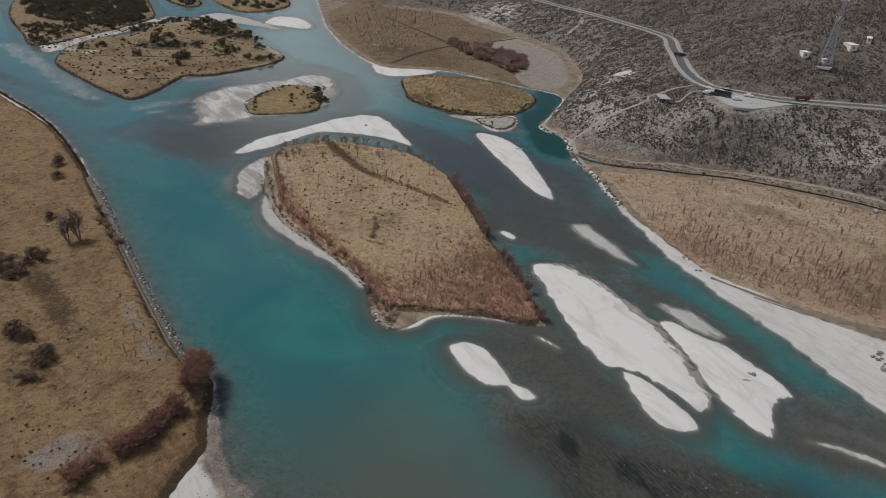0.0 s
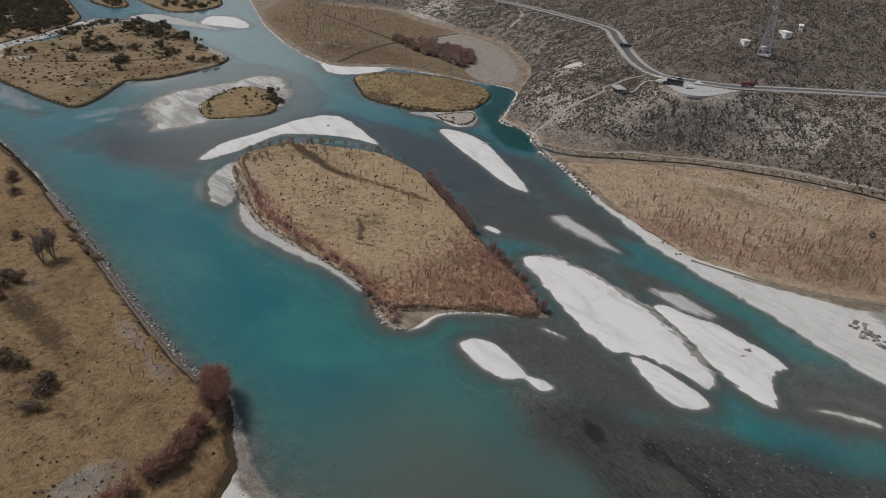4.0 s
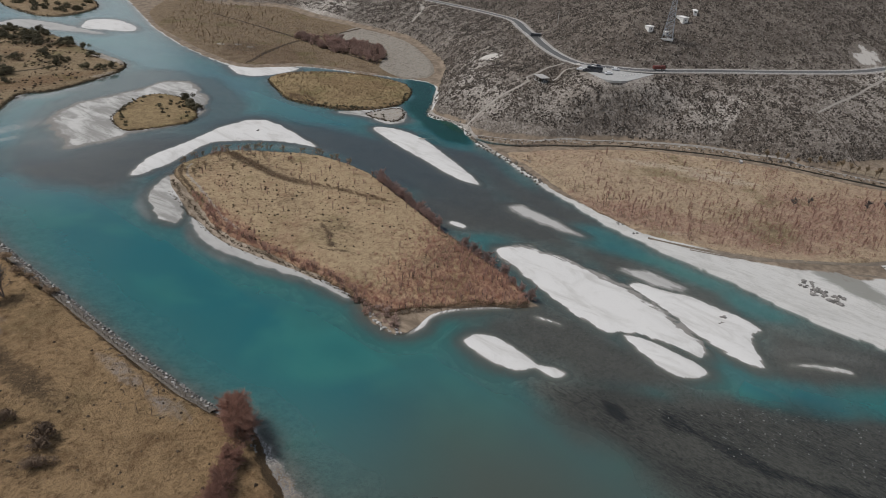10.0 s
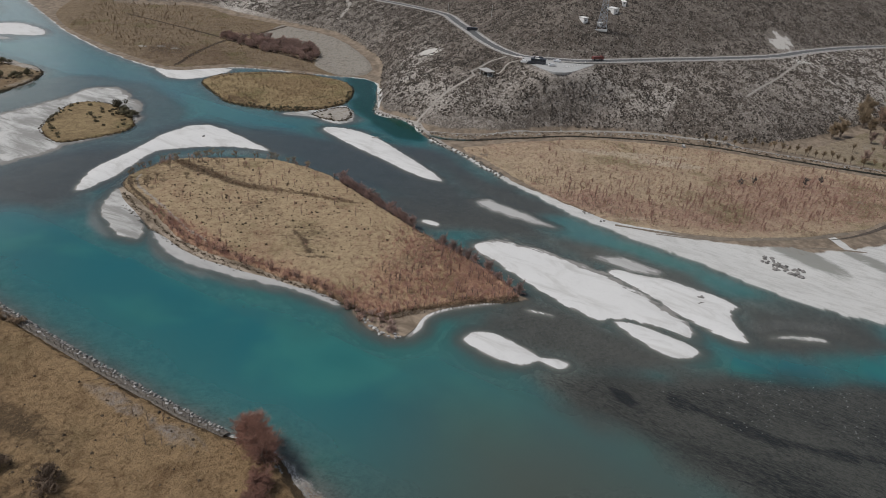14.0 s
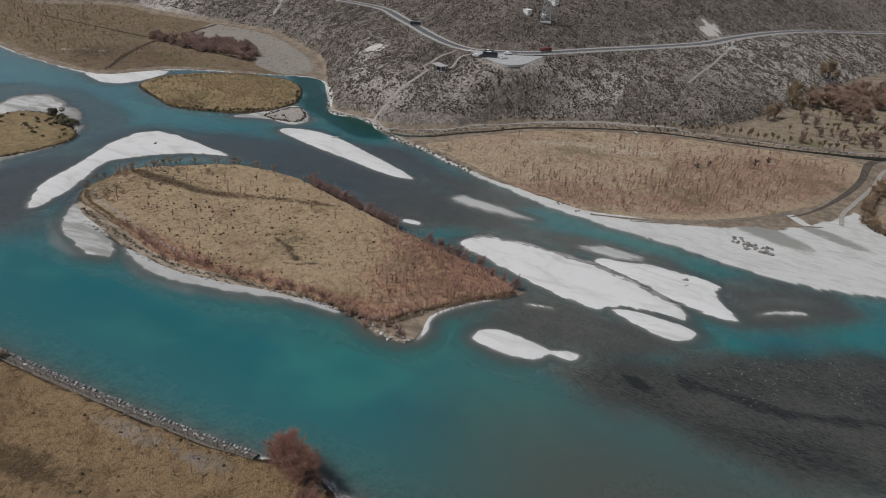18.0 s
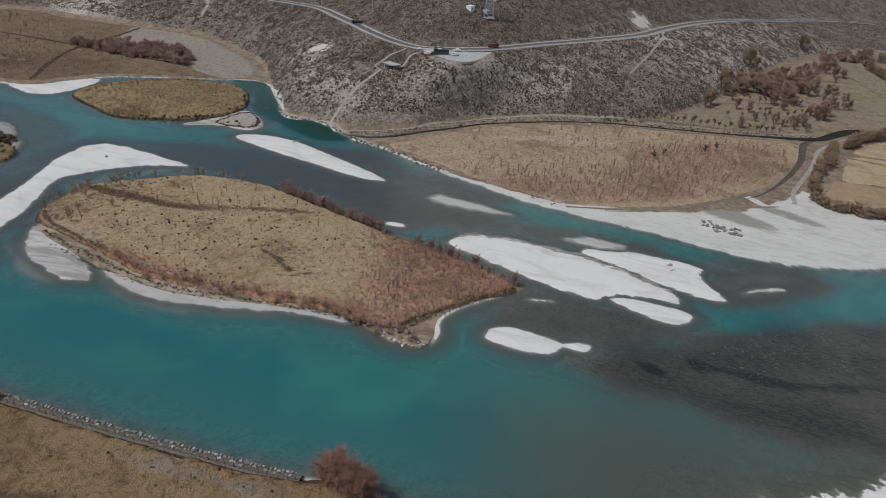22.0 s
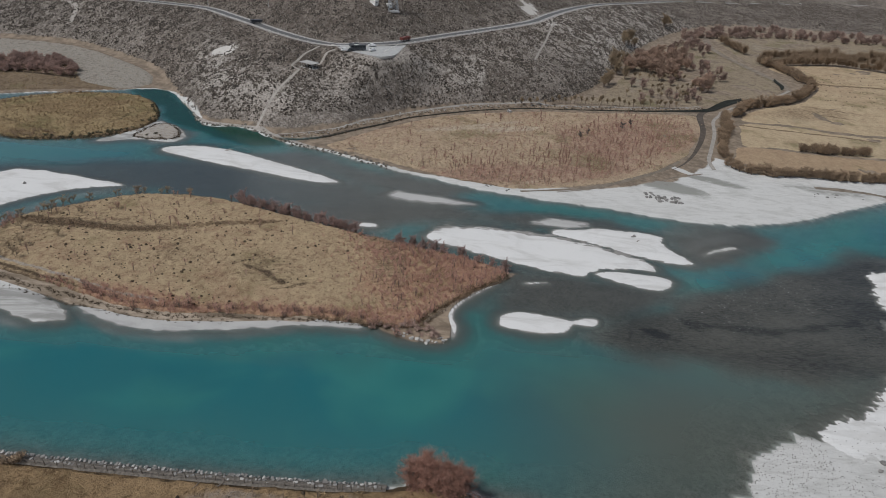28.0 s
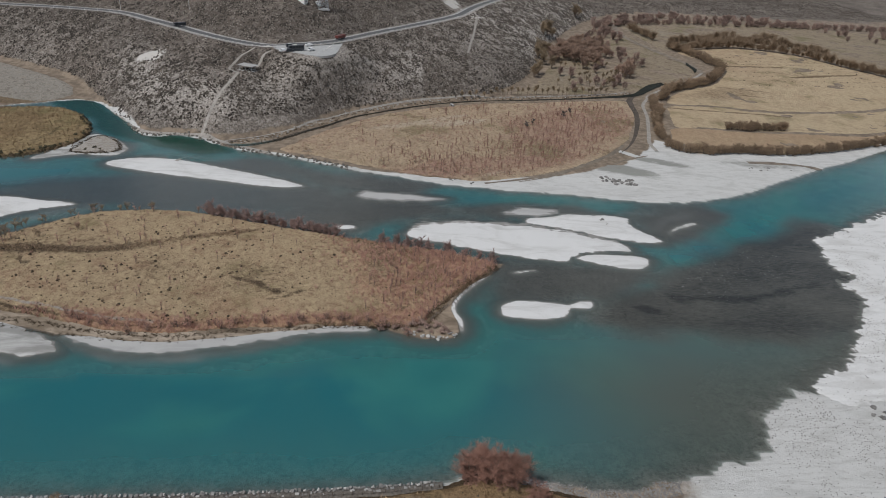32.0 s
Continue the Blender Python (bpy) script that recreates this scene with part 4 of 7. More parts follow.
water = grid_mesh("water", wx, wy, np.zeros_like(WX), M_WATER, wtop < 0.6, {"depth": np.maximum(np.maximum(-wtop, 0), 3.5 * green * (wtop < -0.05)), "silt": silt * (1 - murk), "sand": sand, "pool": pool, "sky_sheen": sky_sheen, "grey": grey, "murk": murk, "green": green, "slate": smooth((WY - 170) / 70)})
tagged(water, "turquoise glacial river water, clear over the shallows", "river", kind="structure")


# ---- bars and islands ----
def patch_axes(line, margin, step):
    (x0, y0), (x1, y1) = line.min(0) - margin, line.max(0) + margin
    return np.arange(x0, x1 + step, step), np.arange(y0, y1 + step, step)


for key in BARS:
    line = bar_lines[key]
    xs, ys = patch_axes(line, 8, 0.55 if key == "shore_bar" else 0.75 if line[:, 1].max() < 350 else 1.5)
    X, Y = np.meshgrid(xs, ys)
    z, e = bar_height(key, X, Y)
    east = smooth((X - np.interp(Y, [80, 105, 130, 160], [142, 143, 147, 149])) / 7) if key == "great_bar" else 0.0
    rim = 1 - smooth(e / (6.0 if key in ("ring_bar", "delta_bar") else 2.6 if key in ("thin_bar", "sliver_bar") else 0.8 + 4.5 * east))
    grey = key in ("delta_bar", "upper_sliver", "sliver_bar", "thin_bar", "side_beach")
    ob = grid_mesh("gravel_bar", xs, ys, z, M_FRINGE if key == "island_fringe" else M_TERRACE if key == "side_terrace" else M_BAR_STREAK if key in ("ring_bar", "west_bar", "islet_bar", "shoal_line", "sand_channel") else M_BAR_GREY if grey else M_BAR, e > -7, {"rim": rim, "sunk": smooth((0.3 - e) / 1.5)})
    tagged(ob, "low grey silt bar awash at its rim" if grey else "low pale gravel bar lying in the river", "gravel bar", "bars of the braided river", "structure")

for key in ISLANDS:
    line = isl_lines[key]
    xs, ys = patch_axes(line, 5, ISLANDS[key][2])
    X, Y = np.meshgrid(xs, ys)
    z, e = isl_height(key, X, Y)
    edge = smooth(1 - e / 2.2)
    if key == "river_island":
        along = smooth((200 - Y + 0.35 * (X - 120)) / 55)
        stripe = line_distance(spline([(127.5, 303), (126.8, 284), (127, 267), (132, 252), (138, 236), (144.5, 220), (146, 214)], False, 4), X, Y)
        strip = line_distance(spline([(111, 218), (107.5, 211), (103, 204)], False, 4), X, Y)
        arc = line_distance(spline([(99, 206), (99.5, 202), (103, 197.5), (106, 187)], False, 4), X, Y)
        west = smooth(1 - (X - 82 - 0.12 * np.abs(Y - 225)) / 12) * smooth((275 - Y) / 20)
        at = {"rust": np.maximum(0.05 + 0.85 * along + 0.7 * fbm(X, Y, 36, 53), 0.95 * west), "dark": 0.36 * smooth(1.2 - strip / 1.5 + 0.7 * vnoise(X, Y, 3, 55)) + 0.4 * smooth(1.2 - arc / 0.9 + 0.4 * vnoise(X, Y, 2, 56)) + 0.25 * blob(X, Y, 100, 248, 6, 12, 20) * (0.6 + 0.8 * vnoise(X, Y, 4, 54)) + 0.2 * blob(X, Y, 120, 172, 14, 7) + np.maximum((0.46 + 0.35 * vnoise(X, Y, 9, 57)) * smooth(1.2 - stripe / 3.6), 0.55 * edge) + 0.6 * smooth(1 - np.abs(e - 2.6) / 1.3) * (X < 104) * (Y > 228) + 0.16 + 0.5 * fbm(X, Y, 28, 58), "pale": 0.85 * smooth(1 - np.abs(e - 5.2) / 1.5) * (X < 108) * (Y > 235)}
        label = "large dry grass island with rusty brush and bare saplings"
    elif key == "scrub_island":
        hedge_line = line_distance(spline([(50, 510), (66, 505), (80, 501), (98, 493), (114, 492), (130, 494)], False, 4), X, Y)
        at = {"rust": 0.25 + 0.5 * fbm(X, Y, 30, 51) + 0.7 * blob(X, Y, 100, 465, 48, 11, 4), "dark": np.maximum(0.9 * smooth(1.1 - e / 1.3), 0.05 + 0.75 * fbm(X, Y, 22, 52)) + 0.7 * smooth(1 - hedge_line / 3.0) + 0.5 * blob(X, Y, 100, 535, 14, 26, -10) + 0.5 * blob(X, Y, 148, 570, 18, 34, -15), "pale": 0.9 * blob(X, Y, 165, 500, 5, 26, 5) + 0.75 * blob(X, Y, 44, 530, 9, 22, 35) * (0.7 + vnoise(X, Y, 6, 49)) + 0.6 * blob(X, Y, 62, 466, 11, 16) * (0.5 + vnoise(X, Y, 5, 50)) + 0.55 * blob(X, Y, 146, 463, 16, 4, 20) + 0.5 * smooth((Y - 590) / 20)}
        label = "wide dry island with dark green thickets and sandy hollows"
    else:
        at = {"rust": np.full(X.shape, 0.35 if key != "reed_island" else 0.55), "dark": 0.8 * smooth(1.1 - e / 1.3) + 0.35 * fbm(X, Y, 20, 59), "pale": np.full(X.shape, 0.9 if key == "islet" else 0.0) + 0.6 * (key == "thicket_island") * smooth((608 - Y) / 20) * (0.7 + fbm(X, Y, 9, 88))}
        if key == "reed_island":
            at["dark"] = at["dark"] + 0.35 * smooth(1 - np.abs(e - 13 - 3 * fbm(X, Y, 14, 68)) / 1.6) + 0.3 * smooth(1 - np.abs(e - 5) / 1.2) + 0.25 * fbm(X, Y, 7, 69)
            at["rust"] = 0.35 + 0.7 * fbm(X, Y, 18, 70)
        label = "low river island with dry ochre grass"
    ob = grid_mesh(key if key != "river_island" else "island", xs, ys, z, M_ISLAND if key == "river_island" else M_REEDBED if key in ("reed_island", "small_island") else M_SCRUBLAND, e > -3.5, at)
    tagged(ob, label, "island", "islands of the braided river", "structure")


def field(name, ctrl, material, label, lift, step, attrs, absolute=None, bank=1.2):
    """A sheet of grass laid on the flats, its edge bent down into the ground."""
    line = spline(ctrl, True, 5)
    xs, ys = patch_axes(line, 3, step)
    X, Y = np.meshgrid(xs, ys)
    e = signed(line, X, Y) + 0.5 * vnoise(X, Y, 4.5, 61) + 0.3 * vnoise(X, Y, 1.6, 62)
    g = base_land(X, Y)[0] if absolute is None else np.full(X.shape, absolute)
    z = g + lift * smooth(e / bank) - 0.25 + 0.35 * fbm(X, Y, 16, 63) * smooth(e / 4) + 0.05 * vnoise(X, Y, 1.3, 64)
    z = np.where(e < 0, z - 0.5 * np.minimum(-e, 3), z)
    at = {"rust": np.zeros(X.shape), "dark": np.zeros(X.shape), "pale": np.zeros(X.shape)}
    at.update(attrs(X, Y, e))
    FIELDS.append((line, xs, ys, z, e))
    return tagged(grid_mesh(name, xs, ys, z, material, e > -2, at), label, "field", kind="structure")


FIELDS = []
field("bank_field", [(-330, 900), (-110, 760), (-58, 570), (-27, 490), (-13, 449), (-5, 422), (3, 398), (9.5, 372), (14, 340), (16.5, 315), (17.5, 290), (18.5, 268), (19.3, 248), (19.8, 226), (20.6, 200), (21.5, 180), (22.6, 166),
                     (24.5, 157), (27, 150), (26, 142), (23, 135.5), (20.5, 127), (17, 123), (13, 119), (8, 113), (0, 103), (-20, 90), (-60, 75), (-330, 60)],
      M_NEAR, "near bank of dry straw grass with brown tussocks", 1.2, 1.1,
      lambda X, Y, e: {"rust": 0.2 + 0.35 * blob(X, Y, 12, 122, 14, 6, 30) + 0.25 * fbm(X, Y, 25, 71), "dark": 0.45 * blob(X, Y, -2, 205, 5, 26, 8) + 0.75 * smooth(1.1 - e / 1.0) + 0.3 * blob(X, Y, 4, 262, 30, 3, 5) + 0.45 * blob(X, Y, -12, 178, 12, 18) + 0.22 * blob(X, Y, 2, 190, 5, 20, 15) + 0.35 * blob(X, Y, -14, 215, 16, 10) + 0.3 * fbm(X, Y, 18, 73),
                       "pale": 0.75 * blob(X, Y, -6, 137, 10, 6, 10) + 0.6 * blob(X, Y, 17, 186, 3.5, 16, 3) + 0.5 * blob(X, Y, 18, 163, 5, 9) + 0.5 * blob(X, Y, 0, 228, 8, 8)}, absolute=1.5)
NORTH_DITCHES = [spline([(310, 600), (310, 528), (308, 475), (304, 434), (305, 389)], False, 3), spline([(235, 443), (283, 467), (308, 475), (334, 478), (384, 486)], False, 3)]
SAND_FLAT = spline([(388, 492), (386, 452), (384, 423), (356, 378), (318, 338), (296, 350), (301, 383), (331, 405), (342, 431), (333, 468)], True, 3)
field("north_field", [(330, 690), (279, 652), (250, 592), (236, 530), (228, 470), (232, 440), (264, 422), (284, 384), (300, 350), (322, 350), (350, 381), (378, 434), (380, 489), (376, 545), (380, 600), (342, 640)],
      M_NORTH, "dry reed field on the far flats", 0.7, 2.0,
      lambda X, Y, e: {"rust": 0.35 + 0.3 * blob(X, Y, 262, 455, 30, 40), "dark": 1.0 * smooth(1.4 - np.minimum(line_distance(NORTH_DITCHES[0], X, Y), line_distance(NORTH_DITCHES[1], X, Y)) / 1.7) + 0.6 * blob(X, Y, 316, 430, 14, 46, 8) + 0.5 * blob(X, Y, 256, 478, 18, 22), "pale": 1.25 * smooth((signed(SAND_FLAT, X, Y) + 2) / 5) + 1.1 * np.maximum(np.maximum(blob(X, Y, 260, 476, 3.5, 3), blob(X, Y, 257, 487, 3, 4)), blob(X, Y, 249, 497, 2.5, 5))})
field("reed_field", [(233, 222), (246, 215), (260, 203), (279, 188), (297, 170), (313, 142), (324, 116), (330, 92), (338, 60), (346, 24), (335, 17), (296, 29), (259, 46), (238, 63), (220, 82), (210, 106), (202, 128), (204, 146), (208, 162), (217, 184), (226, 203)],
      M_FIELD, "wide field of dry reeds with rows of bare saplings", 0.5, 1.2,
      lambda X, Y, e: {"rust": 0.2 + 0.5 * blob(X, Y, 285, 66, 56, 34, -35) + 0.6 * blob(X, Y, 218, 130, 12, 60, 15) + 0.35 * fbm(X * 0.5, Y, 22, 67), "dark": 0.5 * blob(X, Y, 251.7, 118.9, 7, 15, 25) + 0.4 * smooth(1 - e / 2.5) + 0.55 * fbm(0.22 * (0.53 * X - 0.85 * Y), 0.85 * X + 0.53 * Y, 9, 126), "pale": 0.35 * blob(X, Y, 285, 150, 26, 40, 35) + 0.9 * np.maximum(0, fbm(0.25 * (0.53 * X - 0.85 * Y), 0.85 * X + 0.53 * Y, 13, 127))})
FIELD_EDGE = [(248, 12), (250, -10), (254, -42), (267, -82), (281, -114)]
field("ochre_field", [(256, 22), (247, 12), (250, -10), (254, -42), (267, -82), (283, -116), (330, -200), (345, -190), (300, -126), (290, -64), (290, -30), (292, -12), (291, 8), (275, 16)],
      M_GOLD, "ochre stubble field beside the river bar", 0.4, 1.4, lambda X, Y, e: {"rust": 0.75 + 0 * X, "dark": 0.3 * smooth(1 - e / 2)})
field("straw_field", [(293, 6), (294, -12), (292, -30), (292, -64), (303, -128), (350, -195), (395, -230), (352, -163), (335, -93), (335, -60), (341, -40), (339, -8), (320, 0)],
      M_GOLD, "golden straw field between low hedges", 0.4, 1.5, lambda X, Y, e: {"rust": 0.15 + 0.3 * fbm(X, Y, 20, 85), "dark": 0.3 * smooth(1 - e / 2) + 0.9 * smooth(1.5 - line_distance(np.array([(334, -4), (331, -27), (328, -65), (324, -80)]), X, Y) / 1.2), "pale": 0.3 + 0.3 * fbm(X, Y, 14, 86)})
field("gold_field", [(345, -8), (343, -40), (338, -62), (338, -94), (355, -163), (400, -232), (440, -228), (478, -207), (518, -188), (535, -142), (522, -100), (503, -74), (470, -86), (448, -92), (402, -64), (376, -28)],
      M_GOLD, "broad golden field ringed by willow hedges", 0.4, 2.0, lambda X, Y, e: {"rust": 0.35 + 0.3 * fbm(X, Y, 60, 81), "dark": 0.9 * smooth(1.5 - np.minimum(line_distance(np.array([(457, -89), (463, -147)]), X, Y), line_distance(np.array([(430, -138), (449, -202)]), X, Y)) / 1.8) + 0.25 * (np.abs(((X - 0.25 * Y) % 17) - 8.5) > 7.4) * (vnoise(X, Y, 25, 84) > -0.1) + 0.5 * blob(X, Y, 375, -60, 18, 40, 20) + 0.4 * blob(X, Y, 440, -150, 8, 24), "pale": 0.3 + 0.3 * fbm(X, Y, 40, 83)})
field("wood_meadow", [(350, 94), (376, 74), (439, 50), (500, 28), (600, -28), (590, -50), (511, -58), (452, -66), (425, -60), (396, -32), (368, 8), (354, 58)],
      M_MEADOW, "grey-green grazed meadow under bare trees", 0.35, 2.0, lambda X, Y, e: {"rust": 0.2 + 0.25 * fbm(X, Y, 30, 91), "pale": 0.5 * blob(X, Y, 410, 45, 40, 7, -20)})
field("far_meadow", [(505, -66), (525, -62), (565, -60), (640, -66), (680, -120), (690, -200), (680, -300), (640, -420), (560, -400), (450, -240), (520, -200), (545, -145), (530, -100)],
      M_MEADOW, "pale far meadow behind the hedgerows", 0.35, 3.0, lambda X, Y, e: {"rust": 0.2 + 0 * X, "pale": 0.3 + 0.4 * fbm(X, Y, 60, 93)})


def sample(Z, x, y):
    """A value of the ground sheet between its grid points."""
    i = np.clip(np.searchsorted(gx, x) - 1, 0, len(gx) - 2)
    j = np.clip(np.searchsorted(gy, y) - 1, 0, len(gy) - 2)
    u, v = (x - gx[i]) / (gx[i + 1] - gx[i]), (y - gy[j]) / (gy[j + 1] - gy[j])
    return (Z[j, i] * (1 - u) + Z[j, i + 1] * u) * (1 - v) + (Z[j + 1, i] * (1 - u) + Z[j + 1, i + 1] * u) * v


def height_at(x, y):
    """Height of the topmost ground, field, bar or island at places in the plan."""
    x, y = np.atleast_1d(np.asarray(x, float)), np.atleast_1d(np.asarray(y, float))
    z = sample(top, x, y)
    for line, xs, ys, Z, E in FIELDS:
        m = (x > xs[0]) & (x < xs[-1]) & (y > ys[0]) & (y < ys[-1])
        if m.any():
            i = np.clip(((x[m] - xs[0]) / (xs[1] - xs[0])).round().astype(int), 0, len(xs) - 1)
            j = np.clip(((y[m] - ys[0]) / (ys[1] - ys[0])).round().astype(int), 0, len(ys) - 1)
            z[m] = np.where(E[j, i] > 0, np.maximum(z[m], Z[j, i]), z[m])
    return z


def ribbon(name, line, width, material, lift=0.06, z=None, parent=None):
    """A band along a line in the plan, draped on the ground."""
    line = np.asarray(line, float)
    d = np.gradient(line, axis=0)
    d /= np.linalg.norm(d, axis=1)[:, None] + 1e-9
    nrm = np.stack([-d[:, 1], d[:, 0]], 1)
    w = np.broadcast_to(np.asarray(width, float), (len(line),))[:, None]
    cols = [line + nrm * w * k for k in (-0.5, -0.17, 0.17, 0.5)]
    pts = np.concatenate(cols)
    zz = (height_at(pts[:, 0], pts[:, 1]) if z is None else np.tile(np.asarray(z, float), 4)) + lift
    n = len(line)
    a = np.arange(n - 1)
    faces = np.concatenate([np.stack([a + k * n, a + k * n + 1, a + (k + 1) * n + 1, a + (k + 1) * n], 1) for k in range(3)])
    ob = new(name, tri_mesh(name, np.column_stack([pts, zz]), faces, material, False))
    if parent:
        ob.parent = parent
    return ob


# ---- road, tracks and water ditches ----
sel = (road_line[:, 1] < 1000) & (road_line[:, 1] > -700)
road = ribbon("road", road_line[sel], 5.8, M_ASPHALT, 0.22, road_z[sel])
tagged(road, "grey asphalt mountain road with pale verges", "road", kind="structure")
verge = ribbon("road_verge", road_line[sel], 10.5, M_SHOULDER, 0.1, road_z[sel])
tagged(verge, "pale dusty gravel verge under the road", "road verge", kind="structure")
for off in (-2.7, 2.7):
    d = np.gradient(road_line[sel], axis=0)
    d /= np.linalg.norm(d, axis=1)[:, None]
    edge = road_line[sel] + np.stack([-d[:, 1], d[:, 0]], 1) * off
    tagged(ribbon("trim_road_line", edge, 0.22, M_MARK, 0.235, road_z[sel]), "worn white edge line on the road", "road marking", kind="structure")

lot = spline([(313, 232), (305, 219), (301.5, 208), (309, 201), (327, 199.5), (341, 199.5), (336, 210), (327, 224), (322, 236)], True, 5)
bm = bmesh.new()
face = bm.faces.new([bm.verts.new((x, y, 30.52)) for x, y in lot])
ext = bmesh.ops.extrude_face_region(bm, geom=[face])
for v in [g for g in ext["geom"] if isinstance(g, bmesh.types.BMVert)]:
    v.co.z -= 1.2
bmesh.ops.recalc_face_normals(bm, faces=bm.faces[:])
tagged(new("pavement", bm_mesh("pavement", bm, M_CONCRETE)), "pale concrete lay-by at the roadside", "parking lot", kind="structure")

PATHS = [
    ("footpath", [(214, 264), (223, 262), (232, 258), (238, 262), (251, 261), (272, 257), (289, 250)], 1.6, "pale stepped footpath up the scrub hillside"),
    ("footpath", [(302, 243), (309, 240), (313, 236)], 1.5, "pale stepped footpath up the scrub hillside"),
    ("footpath", [(289, 250), (296, 256), (308, 253), (318, 246)], 1.2, "pale stepped footpath up the scrub hillside"),
    ("shore_path", [(296, 330), (275, 309.5), (262, 300), (251.5, 288), (251, 272), (249, 262), (243, 252), (234, 236), (229, 226)], 2.4, "bleached trodden path along the foot of the hill"),
    ("hill_steps", [(485, 106), (470, 104), (456, 106), (420, 112), (382, 119)], 1.1, "straight pale steps down the scrub hillside"),
    ("gully", [(381, 119), (375, 108), (368, 97), (362, 88)], 0.8, "narrow dark gully down to the meadow"),
    ("trail", [(458, 500), (436, 474), (420, 452), (400, 446)], 3.0, "pale eroded trail down the far hillside"),
    ("farm_track", [(248, 33), (262, 32), (278, 27), (310, 17), (336, 11), (352, 3), (362, -2), (388, -26), (410, -50), (430, -66)], 2.0, "pale dirt track along the ditch"),
    ("mud_track", [(430, -66), (455, -66), (480, -60), (519, -52), (564, -47), (600, -50), (647, -58)], 6.0, "pale dirt track along the ditch"),
    ("canal_path", [(243, 249), (258, 222), (276, 207), (294, 191), (310, 172), (326, 146), (337, 119), (342, 96), (350, 62), (359, 30), (368, 12)], 0.9, "pale dusty path beside the ditch"),
]
M_TRACK = plain("muddy_track", (0.26, 0.22, 0.175), (0.13, 0.105, 0.08), 0.25, 0.95)
M_MUD = plain("dark_mud", (0.105, 0.085, 0.068), (0.05, 0.041, 0.033), 0.35, 0.9)
for name, ctrl, width, label in PATHS:
    tagged(ribbon(name, spline(ctrl, False, 8), width, M_MUD if name == "gully" else M_TRACK if name == "mud_track" else M_PATH, 0.2), label, "path", kind="structure")
M_WET_SAND = plain("wet_sand", (0.22, 0.185, 0.145), (0.12, 0.098, 0.078), 0.3, 0.9)
for ctrl_, wide_ in (([(200, 128), (206, 110), (214, 92), (224, 77), (240, 60), (256, 48)], 1.8), ([(203, 112), (210, 97), (219, 82), (231, 68)], 0.9), ([(226, 62), (233, 54), (241, 40)], 1.2), ([(239, -12), (240.5, -26), (239, -40), (235, -50)], 3.0)):
    line_ = spline(ctrl_, False, 8)
    tagged(ribbon("wet_sand", line_, wide_ * (1 + 0.5 * vnoise(line_[:, 0], line_[:, 1], 5, 66)), M_WET_SAND, 0.05), "dark line of wet sand on the pale bar", "sand", kind="structure")
M_DITCH = plain("dark_ditch_water", (0.030, 0.032, 0.026), (0.016, 0.018, 0.015), 0.3, 0.75, 0.1)
tagged(ribbon("ditch_mud", canal_line, 2.2 + 1.2 * vnoise(canal_line[:, 0], canal_line[:, 1], 9, 65), M_MUD, 0.10), "dark muddy ditch between field and hill", "ditch", kind="structure")
tagged(ribbon("ditch_water", canal_line, np.interp(np.arange(len(canal_line)), [0, 20, 45, 54, 66, 70], [0.5, 0.9, 1.6, 4.5, 7.0, 5.0]), M_DITCH, 0.34), "still dark water in the ditch", "ditch", kind="structure")
tagged(ribbon("ditch_water", spline([(462, -66), (452, -64), (440, -64), (429, -60)], False, 6), np.interp(np.arange(19), [0, 6, 12, 18], [0.6, 3.6, 3.6, 0.6]), M_DITCH, 0.5), "still dark water in the ditch", "ditch", kind="structure")
tagged(ribbon("ditch_bank", spline([(362, 8), (348, 16), (334, 19), (318, 21.5), (301, 26), (284, 32), (267, 39), (252, 47), (243, 54)], False, 6), np.interp(np.arange(49), [0, 8, 30, 48], [3.0, 4.0, 2.4, 0.2]), M_MUD, 0.12), "dark muddy ditch between field and hill", "ditch", kind="structure")


# ---- plants ----
def tube(points, radii, sides=5):
    """Vertices and quads of a tapered limb."""
    points = [np.asarray(p, float) for p in points]
    vs, fs = [], []
    for i, (p, r) in enumerate(zip(points, radii)):
        d = points[min(i + 1, len(points) - 1)] - points[max(i - 1, 0)]
        d /= np.linalg.norm(d) + 1e-9
        u = np.cross(d, (0.3, 0.9, 0.1))
        u /= np.linalg.norm(u) + 1e-9
        v = np.cross(d, u)
        for k in range(sides):
            a = 2 * math.pi * k / sides
            vs.append(p + r * (math.cos(a) * u + math.sin(a) * v))
    for i in range(len(points) - 1):
        for k in range(sides):
            a, b = i * sides + k, i * sides + (k + 1) % sides
            fs.append((a, b, b + sides, a + sides))
    return np.array(vs), np.array(fs)


def gather(pieces):
    vs, fs, n = [], [], 0
    for v, f in pieces:
        vs.append(v)
        fs.append(f + n)
        n += len(v)
    return np.concatenate(vs), np.concatenate(fs)


def grown(pieces):
    """One connected piece of wood: each limb's base is rooted in the nearest vertex of what stands already."""
    vs, fs = pieces[0]
    for v, f in pieces[1:]:
        k = int(np.argmin(((vs - v[0]) ** 2).sum(1)))
        f = np.where(f == 0, k, f + len(vs) - 1)
        vs, fs = np.concatenate([vs, v[1:]]), np.concatenate([fs, f])
    return vs, fs


